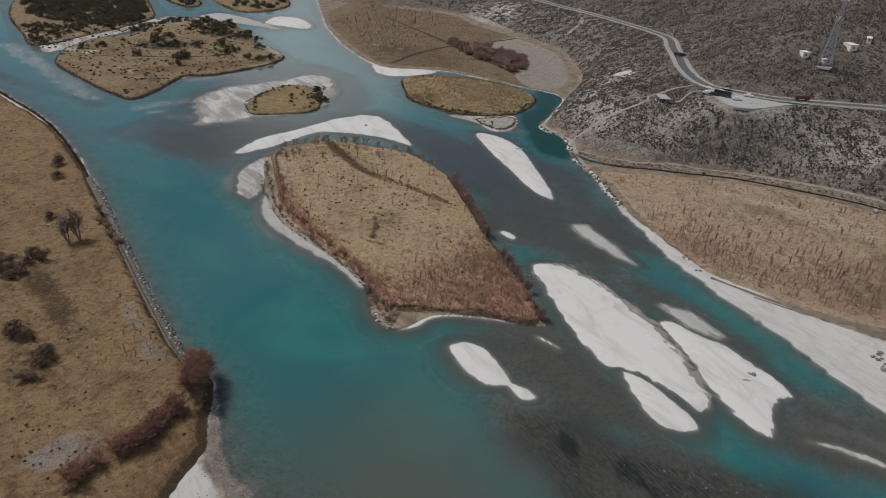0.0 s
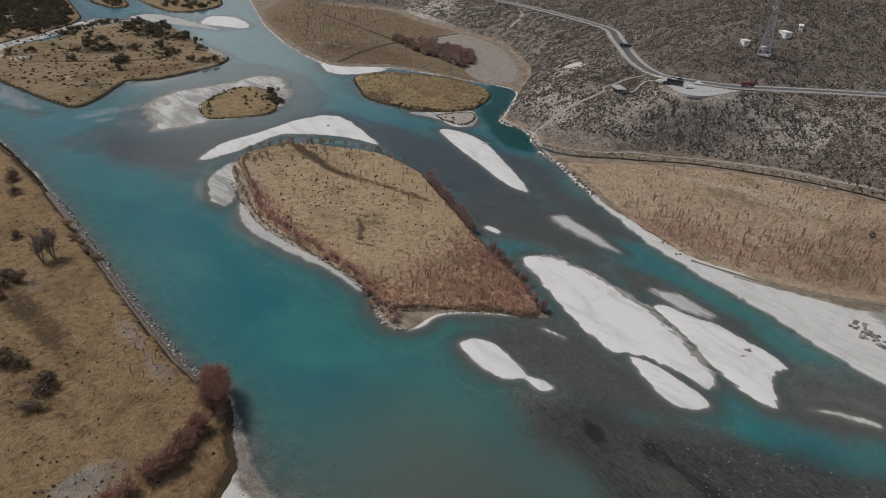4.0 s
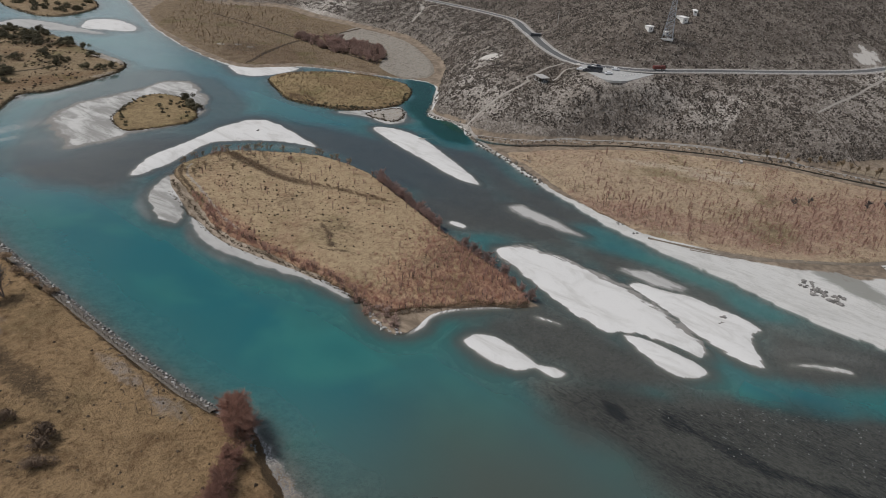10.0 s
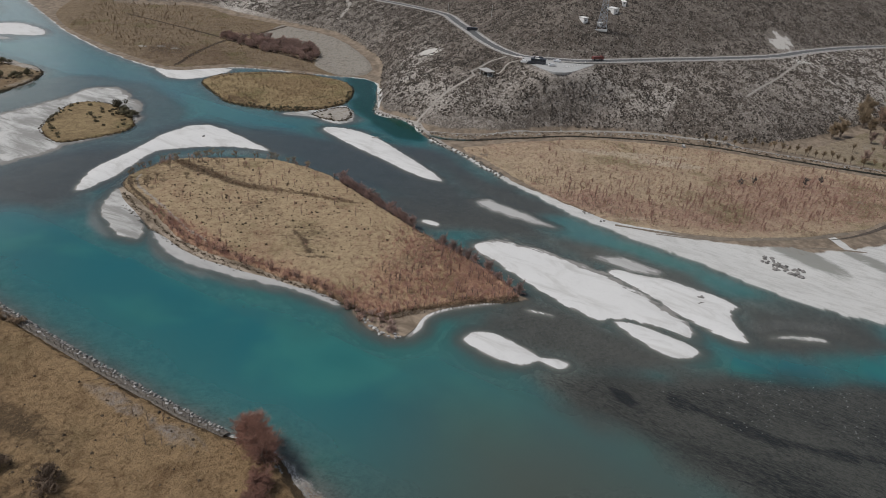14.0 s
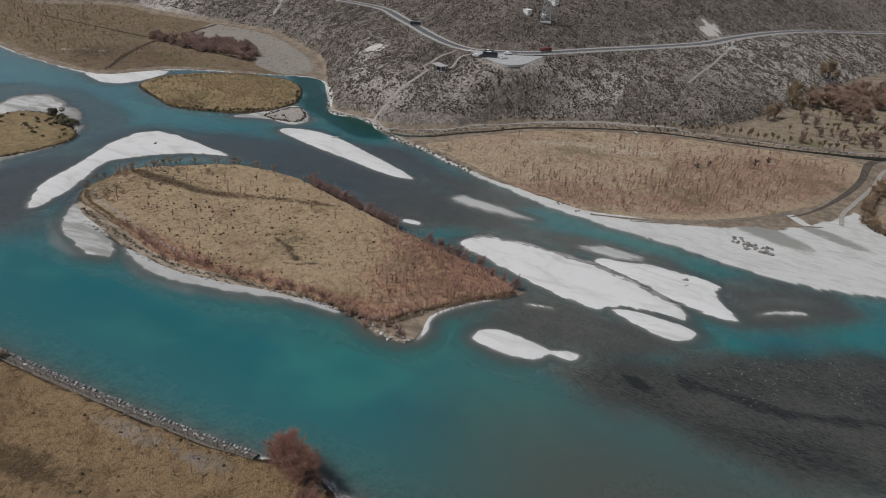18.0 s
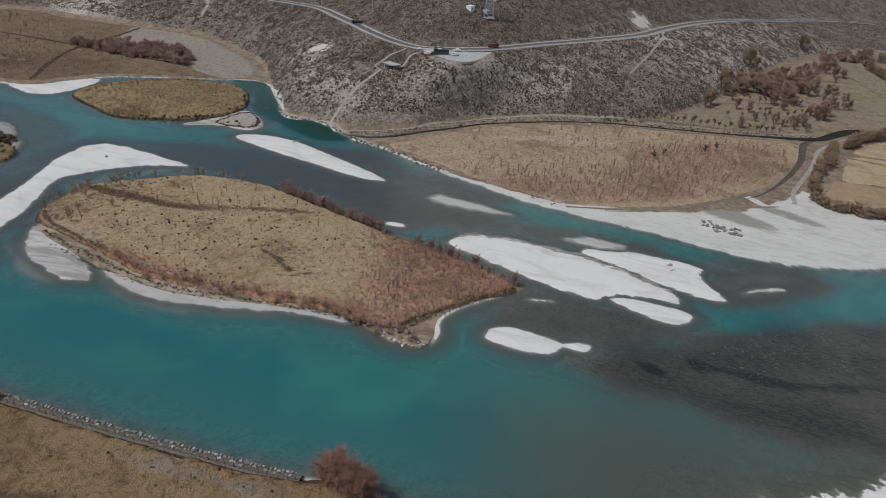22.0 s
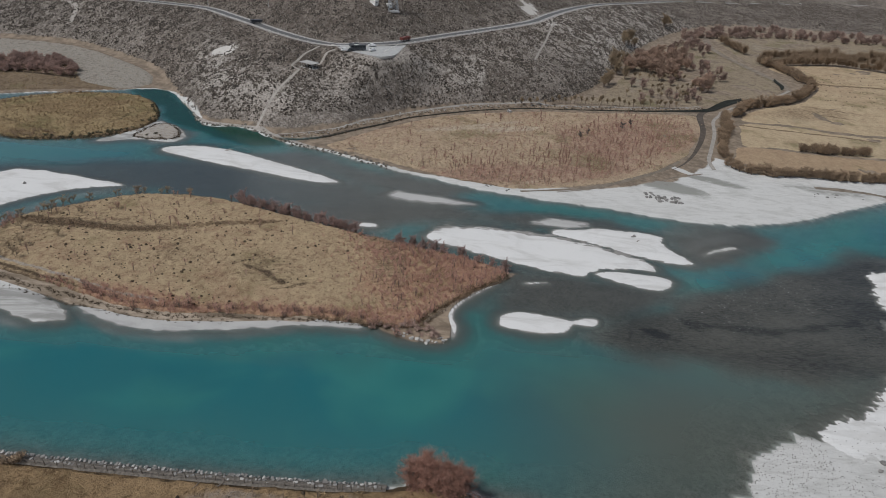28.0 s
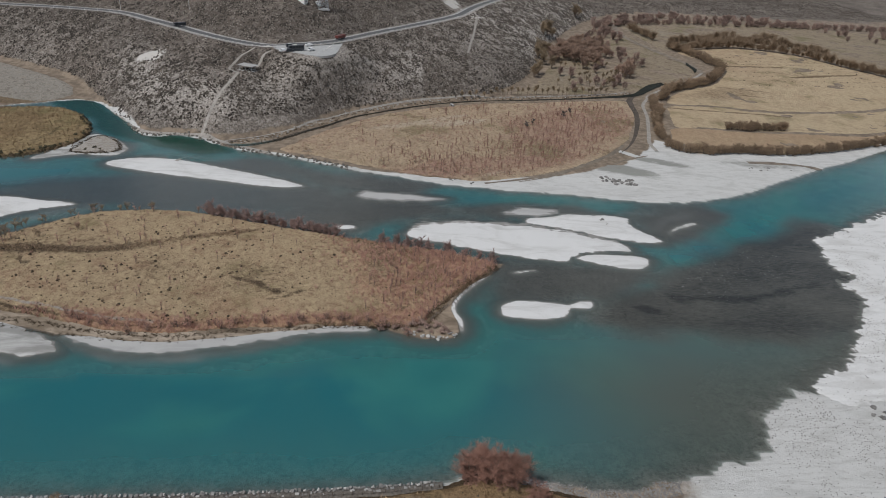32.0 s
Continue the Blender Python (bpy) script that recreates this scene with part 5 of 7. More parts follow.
def blades(base, tip, width, seed):
    """Thin pointed blades from base to tip, one triangle each."""
    r = np.random.default_rng(seed)
    d = tip - base
    side = np.cross(d, r.normal(size=d.shape))
    side /= np.linalg.norm(side, axis=1)[:, None] + 1e-9
    w = np.asarray(width).reshape(-1, 1) if np.ndim(width) else width
    v = np.stack([base - side * w, base + side * w, tip], 1).reshape(-1, 3)
    return v, np.arange(len(v)).reshape(-1, 3)


def bare_tree(name, height, spread, stems, limbs, twigs, width, crown_mat, seed, fork=0.25, droop=0.0, label="", crown_label=""):
    """A leafless tree: leaning stems that fork into limbs, and a crown of many fine twigs."""
    r = np.random.default_rng(seed)
    wood, ends = [], []
    for s in range(stems):
        a = 2 * math.pi * (s + r.random() * 0.6) / stems
        lean = spread * (0.35 if stems > 1 else 0.12)
        foot_p = np.array([math.cos(a), math.sin(a), 0]) * (0.06 * spread if stems > 1 else 0)
        top_p = np.array([math.cos(a) * lean, math.sin(a) * lean, height * r.uniform(0.72, 0.9)])
        mid = (foot_p + top_p) / 2 + r.normal(size=3) * 0.06 * height * np.array([1, 1, 0.2])
        rad = height * (0.030 if stems == 1 else 0.020)
        foot_p[2] = -0.25
        pts = [foot_p, foot_p * 0.5 + mid * 0.5, mid, mid * 0.4 + top_p * 0.6, top_p]
        stem = tube(pts, [rad * 1.25, rad, rad * 0.8, rad * 0.5, rad * 0.15])
        wood.append(stem)
        for _ in range(limbs):
            t = r.uniform(fork, 0.95)
            p = foot_p * (1 - t) ** 2 + 2 * t * (1 - t) * mid + t * t * top_p
            b = r.uniform(0, 2 * math.pi)
            ln = spread * r.uniform(0.35, 0.75) * (1.15 - 0.6 * t)
            q = p + np.array([math.cos(b) * ln, math.sin(b) * ln, height * r.uniform(0.10, 0.30)])
            m = (p + q) / 2 + np.array([0, 0, 0.05 * height])
            rr = rad * (0.55 - 0.35 * t)
            wood.append(tube([p, m, q], [rr, rr * 0.6, rr * 0.15], 4))
            ends.append((p, m, q))
    ends = np.array(ends)
    pick = r.integers(0, len(ends), twigs)
    t = r.uniform(0.15, 1.0, twigs)[:, None]
    p, m, q = ends[pick, 0], ends[pick, 1], ends[pick, 2]
    start = (1 - t) ** 2 * p + 2 * t * (1 - t) * m + t * t * q
    d = r.normal(size=(twigs, 3))
    d[:, 2] = np.abs(d[:, 2]) * 0.9 + 0.35 - droop
    d /= np.linalg.norm(d, axis=1)[:, None]
    ln = r.uniform(0.10, 0.24, twigs)[:, None] * height
    root = new(name)
    root.empty_display_size = 0.3
    part("trunk", tri_mesh("trunk", *grown(wood), M_BARK, False), root)
    part("crown", tri_mesh("crown", *blades(start, start + d * ln, width, seed), crown_mat), root, crown_label)
    if label:
        root["label"] = label
    return root


def sapling_shape(height, spread, limbs, twigs, width, seed):
    """The shape of one leafless sapling as plain triangles, for joined stands."""
    r = np.random.default_rng(seed)
    v, f = tube([(0, 0, -0.2), (0.05, 0.03, height * 0.5), (0, 0.1, height)], [height * 0.028, height * 0.02, 0.01], 4)
    tri = np.concatenate([f[:, (0, 1, 2)], f[:, (0, 2, 3)]])
    b = np.column_stack([r.normal(size=(twigs, 2)) * spread * 0.08, r.uniform(0.25, 0.95, twigs) * height])
    d_ = r.normal(size=(twigs, 3)) * spread * 0.38
    d_[:, 2] = np.abs(d_[:, 2]) + 0.12 * height
    return gather([(v, tri), blades(b, b + d_, width, seed)])


def leafy_shrub(name, height, radius, leaves, seed, leaf=0.22, mat=None):
    """A dense evergreen shrub: short stems and a lumpy crown of small leaves with gaps."""
    r = np.random.default_rng(seed)
    wood = []
    for s in range(4):
        a = 2 * math.pi * s / 4 + r.random()
        wood.append(tube([(0, 0, -0.2), (math.cos(a) * radius * 0.2, math.sin(a) * radius * 0.2, height * 0.35), (math.cos(a) * radius * 0.5, math.sin(a) * radius * 0.5, height * 0.75)], [0.09, 0.06, 0.015], 4))
    lumps = np.stack([r.normal(size=9) * radius * 0.42, r.normal(size=9) * radius * 0.42, r.uniform(0.3, 0.75, 9) * height], 1)
    k = r.integers(0, 9, leaves)
    d = r.normal(size=(leaves, 3))
    d /= np.linalg.norm(d, axis=1)[:, None]
    c = lumps[k] + d * (radius * 0.46 * r.uniform(0.6, 1.05, leaves)[:, None]) * np.array([1, 1, 0.75])
    c[:, 2] = np.maximum(c[:, 2], 0.05)
    u = np.cross(d + 0.5 * r.normal(size=d.shape), r.normal(size=d.shape))
    u /= np.linalg.norm(u, axis=1)[:, None]
    v = np.cross(u, d)
    s = leaf * r.uniform(0.6, 1.4, leaves)[:, None]
    vs = np.stack([c - u * s, c - v * s * 0.6, c + u * s, c + v * s * 0.6], 1).reshape(-1, 3)
    root = new(name)
    root.empty_display_size = 0.3
    part("stem", tri_mesh("stem", *grown(wood), M_BARK, False), root)
    part("foliage", tri_mesh("foliage", vs, np.arange(len(vs)).reshape(-1, 4), mat or M_LEAF), root)
    return root


def plant_out(models, places, sizes, label, category, group, sink=0.05, seed=1):
    """Sets copies of the models out at places; the models themselves take the first ones."""
    r = np.random.default_rng(seed)
    places = np.asarray(places, float)
    zs = height_at(places[:, 0], places[:, 1])
    for i, ((x, y), z) in enumerate(zip(places, zs)):
        s = r.uniform(*sizes)
        m = pose(x, y, z - sink, 0, 0, r.uniform(0, 360)) @ Matrix.Diagonal((s, s, s * r.uniform(0.88, 1.15), 1))
        model = models[i % len(models)]
        if i < len(models):
            model.matrix_basis = m
            ob = model
        else:
            ob = copy_thing(model, Matrix.Identity(4))
            ob.matrix_basis = m
        tagged(ob, label, category, group)


def along(ctrl, pitch, jitter, seed, closed=False):
    """Places along a line, about one every pitch metres."""
    r = np.random.default_rng(seed)
    line = spline(ctrl, closed, 8)
    s = np.concatenate([[0], np.cumsum(np.linalg.norm(np.diff(line, axis=0), axis=1))])
    q = np.arange(pitch / 2, s[-1], pitch) + r.uniform(-0.3, 0.3, len(np.arange(pitch / 2, s[-1], pitch))) * pitch
    return np.stack([np.interp(q, s, line[:, 0]), np.interp(q, s, line[:, 1])], 1) + r.normal(size=(len(q), 2)) * jitter


def within(poly, n, seed, weight=None, inset=0.5):
    """n random places inside an outline, kept with the given chance."""
    r = np.random.default_rng(seed)
    poly = np.asarray(poly, float)
    lo, hi, out = poly.min(0), poly.max(0), []
    count = 0
    for _ in range(60):
        p = r.uniform(lo, hi, (max(n, 200) * 2, 2))
        keep = signed(poly, p[:, 0], p[:, 1]) > inset
        if weight is not None:
            keep &= r.random(len(p)) < weight(p[:, 0], p[:, 1])
        out.append(p[keep])
        count += keep.sum()
        if count >= n:
            break
    return np.concatenate(out)[:n]


def scatter_mesh(name, template, places, sizes, material, label, category, seed, squash=(0.7, 1.1), z=None, flat=True):
    """Thousands of small alike things in one mesh."""
    r = np.random.default_rng(seed)
    tv, tf = template
    tv = np.asarray(tv, float)
    n = len(places)
    a = r.uniform(0, 2 * math.pi, n)
    s = r.uniform(*sizes, n)
    c, sn_ = np.cos(a) * s, np.sin(a) * s
    zz = height_at(places[:, 0], places[:, 1]) if z is None else z
    v = np.empty((n, len(tv), 3))
    v[:, :, 0] = tv[None, :, 0] * c[:, None] - tv[None, :, 1] * sn_[:, None] + places[:, 0, None]
    v[:, :, 1] = tv[None, :, 0] * sn_[:, None] + tv[None, :, 1] * c[:, None] + places[:, 1, None]
    v[:, :, 2] = tv[None, :, 2] * (s * r.uniform(*squash, n))[:, None] + zz[:, None]
    f = (np.asarray(tf)[None] + (np.arange(n) * len(tv))[:, None, None]).reshape(-1, len(tf[0]))
    ob = new(name, tri_mesh(name, v.reshape(-1, 3), f, material, flat))
    return tagged(ob, label, category, kind="stuff")


def clump(seed, lump=0.35, flatten=0.75, sub=1):
    """A small lumpy mound for scrub and stones."""
    bm = bmesh.new()
    bmesh.ops.create_icosphere(bm, subdivisions=sub, radius=1)
    r = np.random.default_rng(seed)
    v = np.array([x.co[:] for x in bm.verts]) * (1 + r.uniform(-lump, lump, (len(bm.verts), 1)))
    v[:, 2] = v[:, 2] * flatten + 0.35
    f = np.array([[x.index for x in p.verts] for p in bm.faces])
    bm.free()
    return v, f


def tuft(count, height, lean, width, seed):
    r = np.random.default_rng(seed)
    b = np.column_stack([r.normal(size=(count, 2)) * 0.16, np.full(count, -0.05)])
    t = b + np.column_stack([r.normal(size=(count, 2)) * lean, r.uniform(0.6, 1.0, count) * height])
    return blades(b, t, width, seed)


def dome(seed):
    """A cheap ragged mound, open below, for scrub."""
    r = np.random.default_rng(seed)
    a = np.arange(5) * 2 * math.pi / 5
    low = np.stack([np.cos(a), np.sin(a), np.full(5, -0.15)], 1) * r.uniform(0.75, 1.25, (5, 1))
    v = np.vstack([low, [(0.45, -0.2, 1.0), (-0.4, 0.25, 0.8)]])
    f = [(0, 1, 5), (1, 6, 5), (1, 2, 6), (2, 3, 6), (3, 4, 6), (4, 5, 6), (4, 0, 5)]
    return v, np.array(f)


# scrub over the hillside
def on_hill(x, y):
    h_, dr_ = sample(h, x, y), sample(dr, x, y)
    pale_ = np.maximum(smooth(1 - np.hypot((x - 328) / 10, (y - 309) / 12)), smooth(1.3 - np.hypot((x - 492) / 20, (y - 124) / 13)))
    pad_ = np.hypot((x - 322) / 24, (y - 214) / 20) < 1
    for _, ctrl_, width_, _ in PATHS[:6]:
        pale_ = np.maximum(pale_, line_distance(np.array(ctrl_, float), x, y) < width_ * 0.5 + 0.5)
    patchy = (0.62 + 0.55 * fbm(x, y, 26, 101)) * (0.12 + 0.88 * smooth(0.5 + 1.3 * vnoise(x, y, 3.6, 102) + 0.8 * vnoise(x, y, 1.7, 104)))
    return (h_ > 2) * (dr_ > 6.2) * (pale_ < 0.4) * ~pad_ * patchy * (0.5 + 0.5 * (np.hypot(x - 300, y - 150) < 420))


hill_region = np.array([(232, 300), (252, 250), (300, 165), (338, 100), (420, 55), (620, -40), (730, -120), (770, -460), (960, -460), (960, 60), (640, 330), (600, 760), (320, 760), (392, 600), (388, 440), (330, 350)])
hp = within(hill_region, 250000, 11, on_hill)
hz = sample(base, hp[:, 0], hp[:, 1])
third = len(hp) // 3
for i in range(3):
    q = slice(i * third, (i + 1) * third)
    scatter_mesh("hillside_scrub", dome(20 + i), hp[q], (0.2, 0.78), M_SCRUB, "dark grey thorn scrub dotted over the stony hillside", "scrub", 30 + i, z=hz[q])
hp = within(hill_region, 70000, 111, on_hill)
scatter_mesh("bleached_scrub", dome(25), hp, (0.2, 0.7), M_SCRUB_PALE, "bleached grey dwarf scrub among the thorns", "scrub", 35, z=sample(base, hp[:, 0], hp[:, 1]))

# tufts and dwarf shrubs on the island, the near bank and the fields
island_line = isl_lines["river_island"]
ip = within(island_line, 850, 12, lambda x, y: (0.2 + 0.8 * (fbm(x, y, 18, 103) > 0.0)) * (0.35 + 0.65 * smooth((y - 190) / 40)), 2)
scatter_mesh("dwarf_shrubs", clump(41, 0.4, 0.7, 1), ip[:720], (0.10, 0.30), M_TUSSOCK, "small dark tussocks on the dry island", "tussock", 42)
scatter_mesh("dwarf_shrubs", clump(42, 0.45, 0.7, 1), ip[720:], (0.28, 0.55), M_TUSSOCK, "rounded brown dwarf shrubs on the dry island", "tussock", 43)
ip = np.vstack([within(isl_lines["scrub_island"], 620, 71, lambda x, y: 0.15 + 0.85 * (fbm(x, y, 15, 72) > 0.05), 2), within(bar_lines["sand_channel"], 150, 73, lambda x, y: 0.2 + 0.8 * (fbm(x, y, 10, 74) > 0.1), 0), within(isl_lines["thicket_island"], 160, 75, lambda x, y: 1.0 * (y < 640), 1)])
scatter_mesh("dwarf_shrubs", clump(44, 0.45, 0.7, 1), ip, (0.25, 0.95), M_TUSSOCK, "dark tussocks and dwarf shrubs on the scrub islands", "tussock", 45)
M_STRAW = plain("straw_tufts", (0.33, 0.24, 0.14), (0.21, 0.145, 0.08), 0.8, 0.95, by_island=0.4)
ip = within(island_line, 4500, 13, None, 1)
scatter_mesh("island_grass", tuft(7, 0.28, 0.25, 0.05, 43), ip, (0.6, 1.3), M_STRAW, "dry brown grass tufts on the island", "grass", 44)
near_poly = np.array([(-60, 480), (-14, 445), (2, 398), (14, 335), (18, 280), (19.5, 226), (21, 180), (23, 160), (25.5, 148), (22, 134), (15, 120), (4, 106), (-40, 90), (-60, 120)])
np_ = within(near_poly, 11000, 14, lambda x, y: 0.35 + 0.65 * (fbm(x, y, 9, 105) > -0.1), 0.5)
scatter_mesh("bank_grass", tuft(8, 0.26, 0.35, 0.06, 45), np_, (0.6, 1.5), M_STRAW, "dry straw tussocks on the near bank", "grass", 46)
np_ = within(near_poly, 420, 15, lambda x, y: (fbm(x, y, 22, 106) > 0.1) * 0.9, 1)
scatter_mesh("bank_shrubs", clump(47, 0.4, 0.6, 1), np_, (0.15, 0.45), M_TUSSOCK, "low brown dwarf shrubs in the grass", "tussock", 48)
reed_poly = np.array([(233, 220), (260, 203), (297, 170), (324, 116), (338, 60), (346, 24), (296, 29), (238, 63), (210, 106), (203, 130), (208, 162), (226, 203)])
rp = within(reed_poly, 4500, 16, None, 1)
scatter_mesh("reed_grass", tuft(6, 0.6, 0.2, 0.06, 49), rp, (0.6, 1.4), M_STRAW, "dry pale reeds in the field", "reeds", 50)
rp = within(reed_poly, 3300, 17, lambda x, y: np.clip(0.08 + 0.75 * blob(x, y, 285, 66, 56, 32, -35) + 0.7 * blob(x, y, 218, 128, 12, 55, 15) + 0.3 * (fbm(x * 0.5, y, 14, 108) > 0.15), 0, 1), 1)
scatter_mesh("red_brush", tuft(9, 1.3, 0.3, 0.04, 51), rp, (0.6, 1.2), M_TWIG_RED, "rusty brush among the reeds", "brush", 52)
nf = within(np.array([(330, 680), (250, 590), (230, 470), (264, 424), (300, 352), (345, 385), (376, 440), (376, 600)]), 2200, 18, lambda x, y: 1.0 * (signed(SAND_FLAT, x, y) < -1), 1)
scatter_mesh("far_reeds", tuft(5, 1.0, 0.25, 0.1, 53), nf, (0.8, 1.6), M_STRAW, "dry reeds on the far flats", "reeds", 54)
rb = np.vstack([within(spline([(205, 366), (207, 350), (211, 342), (216, 350), (212, 362)], True, 4), 60, 76, None, 0), along([(208, 348), (212, 332), (222, 321), (236, 315)], 1.2, 0.9, 77), along([(282, 366), (270, 381), (258, 391), (240, 400), (226, 400)], 1.4, 0.8, 78)])
scatter_mesh("islet_brush", tuft(22, 1.9, 0.7, 0.05, 86), rb, (0.6, 1.4), M_TWIG_BROWN, "brown brush at the ends of the reed island", "brush", 90)
rp = within(isl_lines["reed_island"], 1500, 19, None, 1)
scatter_mesh("islet_reeds", tuft(6, 0.9, 0.25, 0.08, 55), rp, (0.7, 1.4), M_STRAW, "ochre reeds on the low island", "reeds", 56)
ip = within(island_line, 2300, 20, lambda x, y: np.clip(smooth((200 - y + 0.35 * (x - 120)) / 55) + 0.9 * smooth(1 - (x - 82 - 0.12 * np.abs(y - 225)) / 9) * (y < 275), 0, 1), 0.5)
scatter_mesh("island_brush", tuft(12, 1.5, 0.45, 0.035, 57), ip, (0.6, 1.5), M_TWIG_RED, "rusty red brush on the island", "brush", 58)
ip = within(spline([(130, 304), (128.5, 284), (128.5, 268), (134, 252), (140, 236), (146, 220), (144, 218), (136.5, 236), (130.5, 252), (125.5, 267), (125.3, 284), (126, 304)], True, 4), 420, 21, None, 0)
scatter_mesh("hollow_brush", tuft(12, 1.1, 0.4, 0.05, 59), ip, (0.6, 1.4), M_TWIG_BROWN, "dark brown brush in the island's hollow", "brush", 60)

dk = along([(-24, 490), (-10, 449), (-2, 424), (5.5, 400), (11.5, 374), (15.5, 344), (17.6, 318), (19.0, 292), (20.0, 262), (20.9, 240), (21.4, 222), (22.1, 200), (23.1, 180), (24.0, 166), (25, 158)], 0.2, 0.4, 79) + np.array([0.45, 0.0])
scatter_mesh("dike_brush", tuft(12, 0.9, 0.45, 0.045, 81), dk, (0.4, 1.3), M_TUFT, "dark dead brush behind the stone dike", "brush", 82)

fb = along([(-24, 490), (-9, 449), (-1, 424), (6.5, 400), (12.3, 374), (16.3, 344), (18.4, 318), (19.8, 292)], 0.55, 0.4, 83)
scatter_mesh("dike_brush", tuft(12, 1.0, 0.5, 0.08, 84), fb, (0.6, 1.4), M_TUSSOCK, "dark dead brush along the near shore", "brush", 85)


cb = np.vstack([along([(x + 2.2, y + 1.6) for x, y in CANAL[:12]], 0.8, 1.3, 115), along([(x - 2.0, y - 1.4) for x, y in CANAL[1:11]], 1.6, 0.8, 116)])
scatter_mesh("ditch_brush", tuft(12, 1.0, 0.55, 0.07, 117), cb, (0.4, 1.3), M_TUSSOCK, "dark dead brush along the ditch", "brush", 118)
cs = along([(x + 3.6, y + 2.6) for x, y in CANAL[:12]], 0.9, 0.9, 119)
scatter_mesh("ditch_stones", clump(523, 0.35, 0.7, 1), cs, (0.15, 0.6), M_STONE, "pale stones along the path by the ditch", "stones", 120)


wb = np.vstack([along([(93, 293), (88.5, 280), (84.5, 262), (80.5, 245), (80, 228), (82.7, 212), (84.2, 200), (85.7, 188), (86, 176), (85.5, 166)], 0.3, 0.45, 122), along([(86, 284), (82, 266), (78.5, 246), (77.8, 230), (80.5, 212)], 0.9, 0.5, 123)])
scatter_mesh("bank_roots", tuft(10, 0.7, 0.45, 0.05, 124), wb, (0.4, 1.3), M_TUSSOCK, "dark roots and brush at the foot of the island bank", "brush", 125)


def bank_brush(key, pitch, size, tall):
    """Dark roots and dead brush hanging along an island's cut bank."""
    places = along(ISLANDS[key][0], pitch, 0.45, 87, True)
    scatter_mesh("bank_brush", tuft(12, tall, 0.5, 0.07, 88), places, size, M_TUSSOCK, "dark roots and dead brush along the cut bank", "brush", 89)


for key_, pitch_, tall_ in (("scrub_island", 1.1, 0.8), ("thicket_island", 1.6, 1.0), ("reed_island", 0.8, 0.9), ("small_island", 0.9, 0.7), ("islet", 0.4, 0.7), ("upper_island", 1.2, 1.4), ("upper_islet", 1.2, 1.4)):
    bank_brush(key_, pitch_, (0.6, 1.4), tall_)

rows_ = [np.column_stack([np.linspace(x0, x0 + 14, 60), np.linspace(-78, -205, 60)]) + rng.normal(size=(60, 2)) * 0.5 for x0 in (400, 412, 424, 438, 452, 463, 474, 486)]
gold_line = np.array([(356, -30), (345, -90), (360, -160), (405, -225), (470, -205), (512, -185), (528, -142), (500, -82), (448, -96), (402, -68)], float)
rows_ = np.vstack(rows_)
rows_ = rows_[signed(gold_line, rows_[:, 0], rows_[:, 1]) > 3]
scatter_mesh("stubble_rows", tuft(10, 0.7, 0.35, 0.08, 99), rows_[rng.random(len(rows_)) < 0.7], (0.7, 1.6), M_TUSSOCK, "dotted rows of dry stalks in the broad field", "stubble", 100)

# saplings and willows
saplings = [bare_tree("sapling", 3.6, 1.3, 1, 8, 220, 0.017, M_TWIG_RED, 100 + i) for i in range(4)]
sp = within(island_line, 165, 22, lambda x, y: np.clip(0.05 + smooth((190 - y + 0.35 * (x - 120)) / 40), 0, 1), 1.5)
sp = np.vstack([sp, along([(88, 161), (95, 157), (103, 151), (111, 146), (117, 140), (124, 134)], 2.6, 0.4, 23), within(island_line, 34, 24, lambda x, y: (x > 128) * (y > 225) * 0.9, 1.5)])
plant_out(saplings, sp, (0.5, 1.05), "bare reddish sapling standing in dry grass", "sapling", "saplings on the island", seed=2)
tans = [bare_tree("sapling", 4.4, 3.2, 2, 9, 800, 0.024, M_TWIG_TAN, 110 + i) for i in range(2)]
plant_out(tans, np.vstack([along([(100, 303), (112, 309), (124, 309), (138, 301), (150, 290), (159, 274), (161, 256)], 6.0, 1.4, 25), within(island_line, 10, 26, lambda x, y: (y > 285) * 1.0, 1)]), (0.55, 1.0), "bare pale-twigged sapling at the island's rim", "sapling", "saplings on the island", seed=3)
willows = [bare_tree("willow", 5.0, 3.4, 4, 9, 1700, 0.035, M_TWIG_MAUVE, 120 + i, 0.1) for i in range(2)]
plant_out(willows, np.vstack([along([(160, 238), (156, 226), (152, 214), (150, 205), (147, 197), (144, 187)], 2.2, 0.6, 27), along([(141, 175), (137, 160), (131, 143), (126, 134)], 5.0, 0.6, 28)]), (0.6, 1.15), "purple-twigged bare willow on the water's edge", "willow", "willows along the shore", seed=4)
reds = [bare_tree("willow", 3.2, 2.2, 4, 7, 500, 0.022, M_TWIG_RED, 130 + i, 0.1) for i in range(2)]
plant_out(reds, np.vstack([along([(84, 163), (87, 175), (87.5, 190), (86, 203), (85, 216), (83, 232), (83.5, 247), (88, 262)], 2.4, 0.8, 29), within(spline([(118, 309), (130, 311), (137, 303), (128, 300)], True, 4), 9, 30, None, 0)]), (0.5, 1.1), "rust-red bare willow bush on the island bank", "willow", "willows along the shore", seed=5)
fs = [bare_tree("sapling", 3.4, 1.0, 1, 6, 120, 0.03, M_TWIG_RED, 140 + i) for i in range(3)]
fp = within(reed_poly, 560, 31, lambda x, y: np.clip(0.08 + 0.8 * blob(x, y, 225, 135, 18, 60, 18) + 0.5 * blob(x, y, 275, 75, 60, 30, -35), 0, 1), 2)
fp = fp[np.argsort(fp[:, 0] - 0.3 * fp[:, 1])]
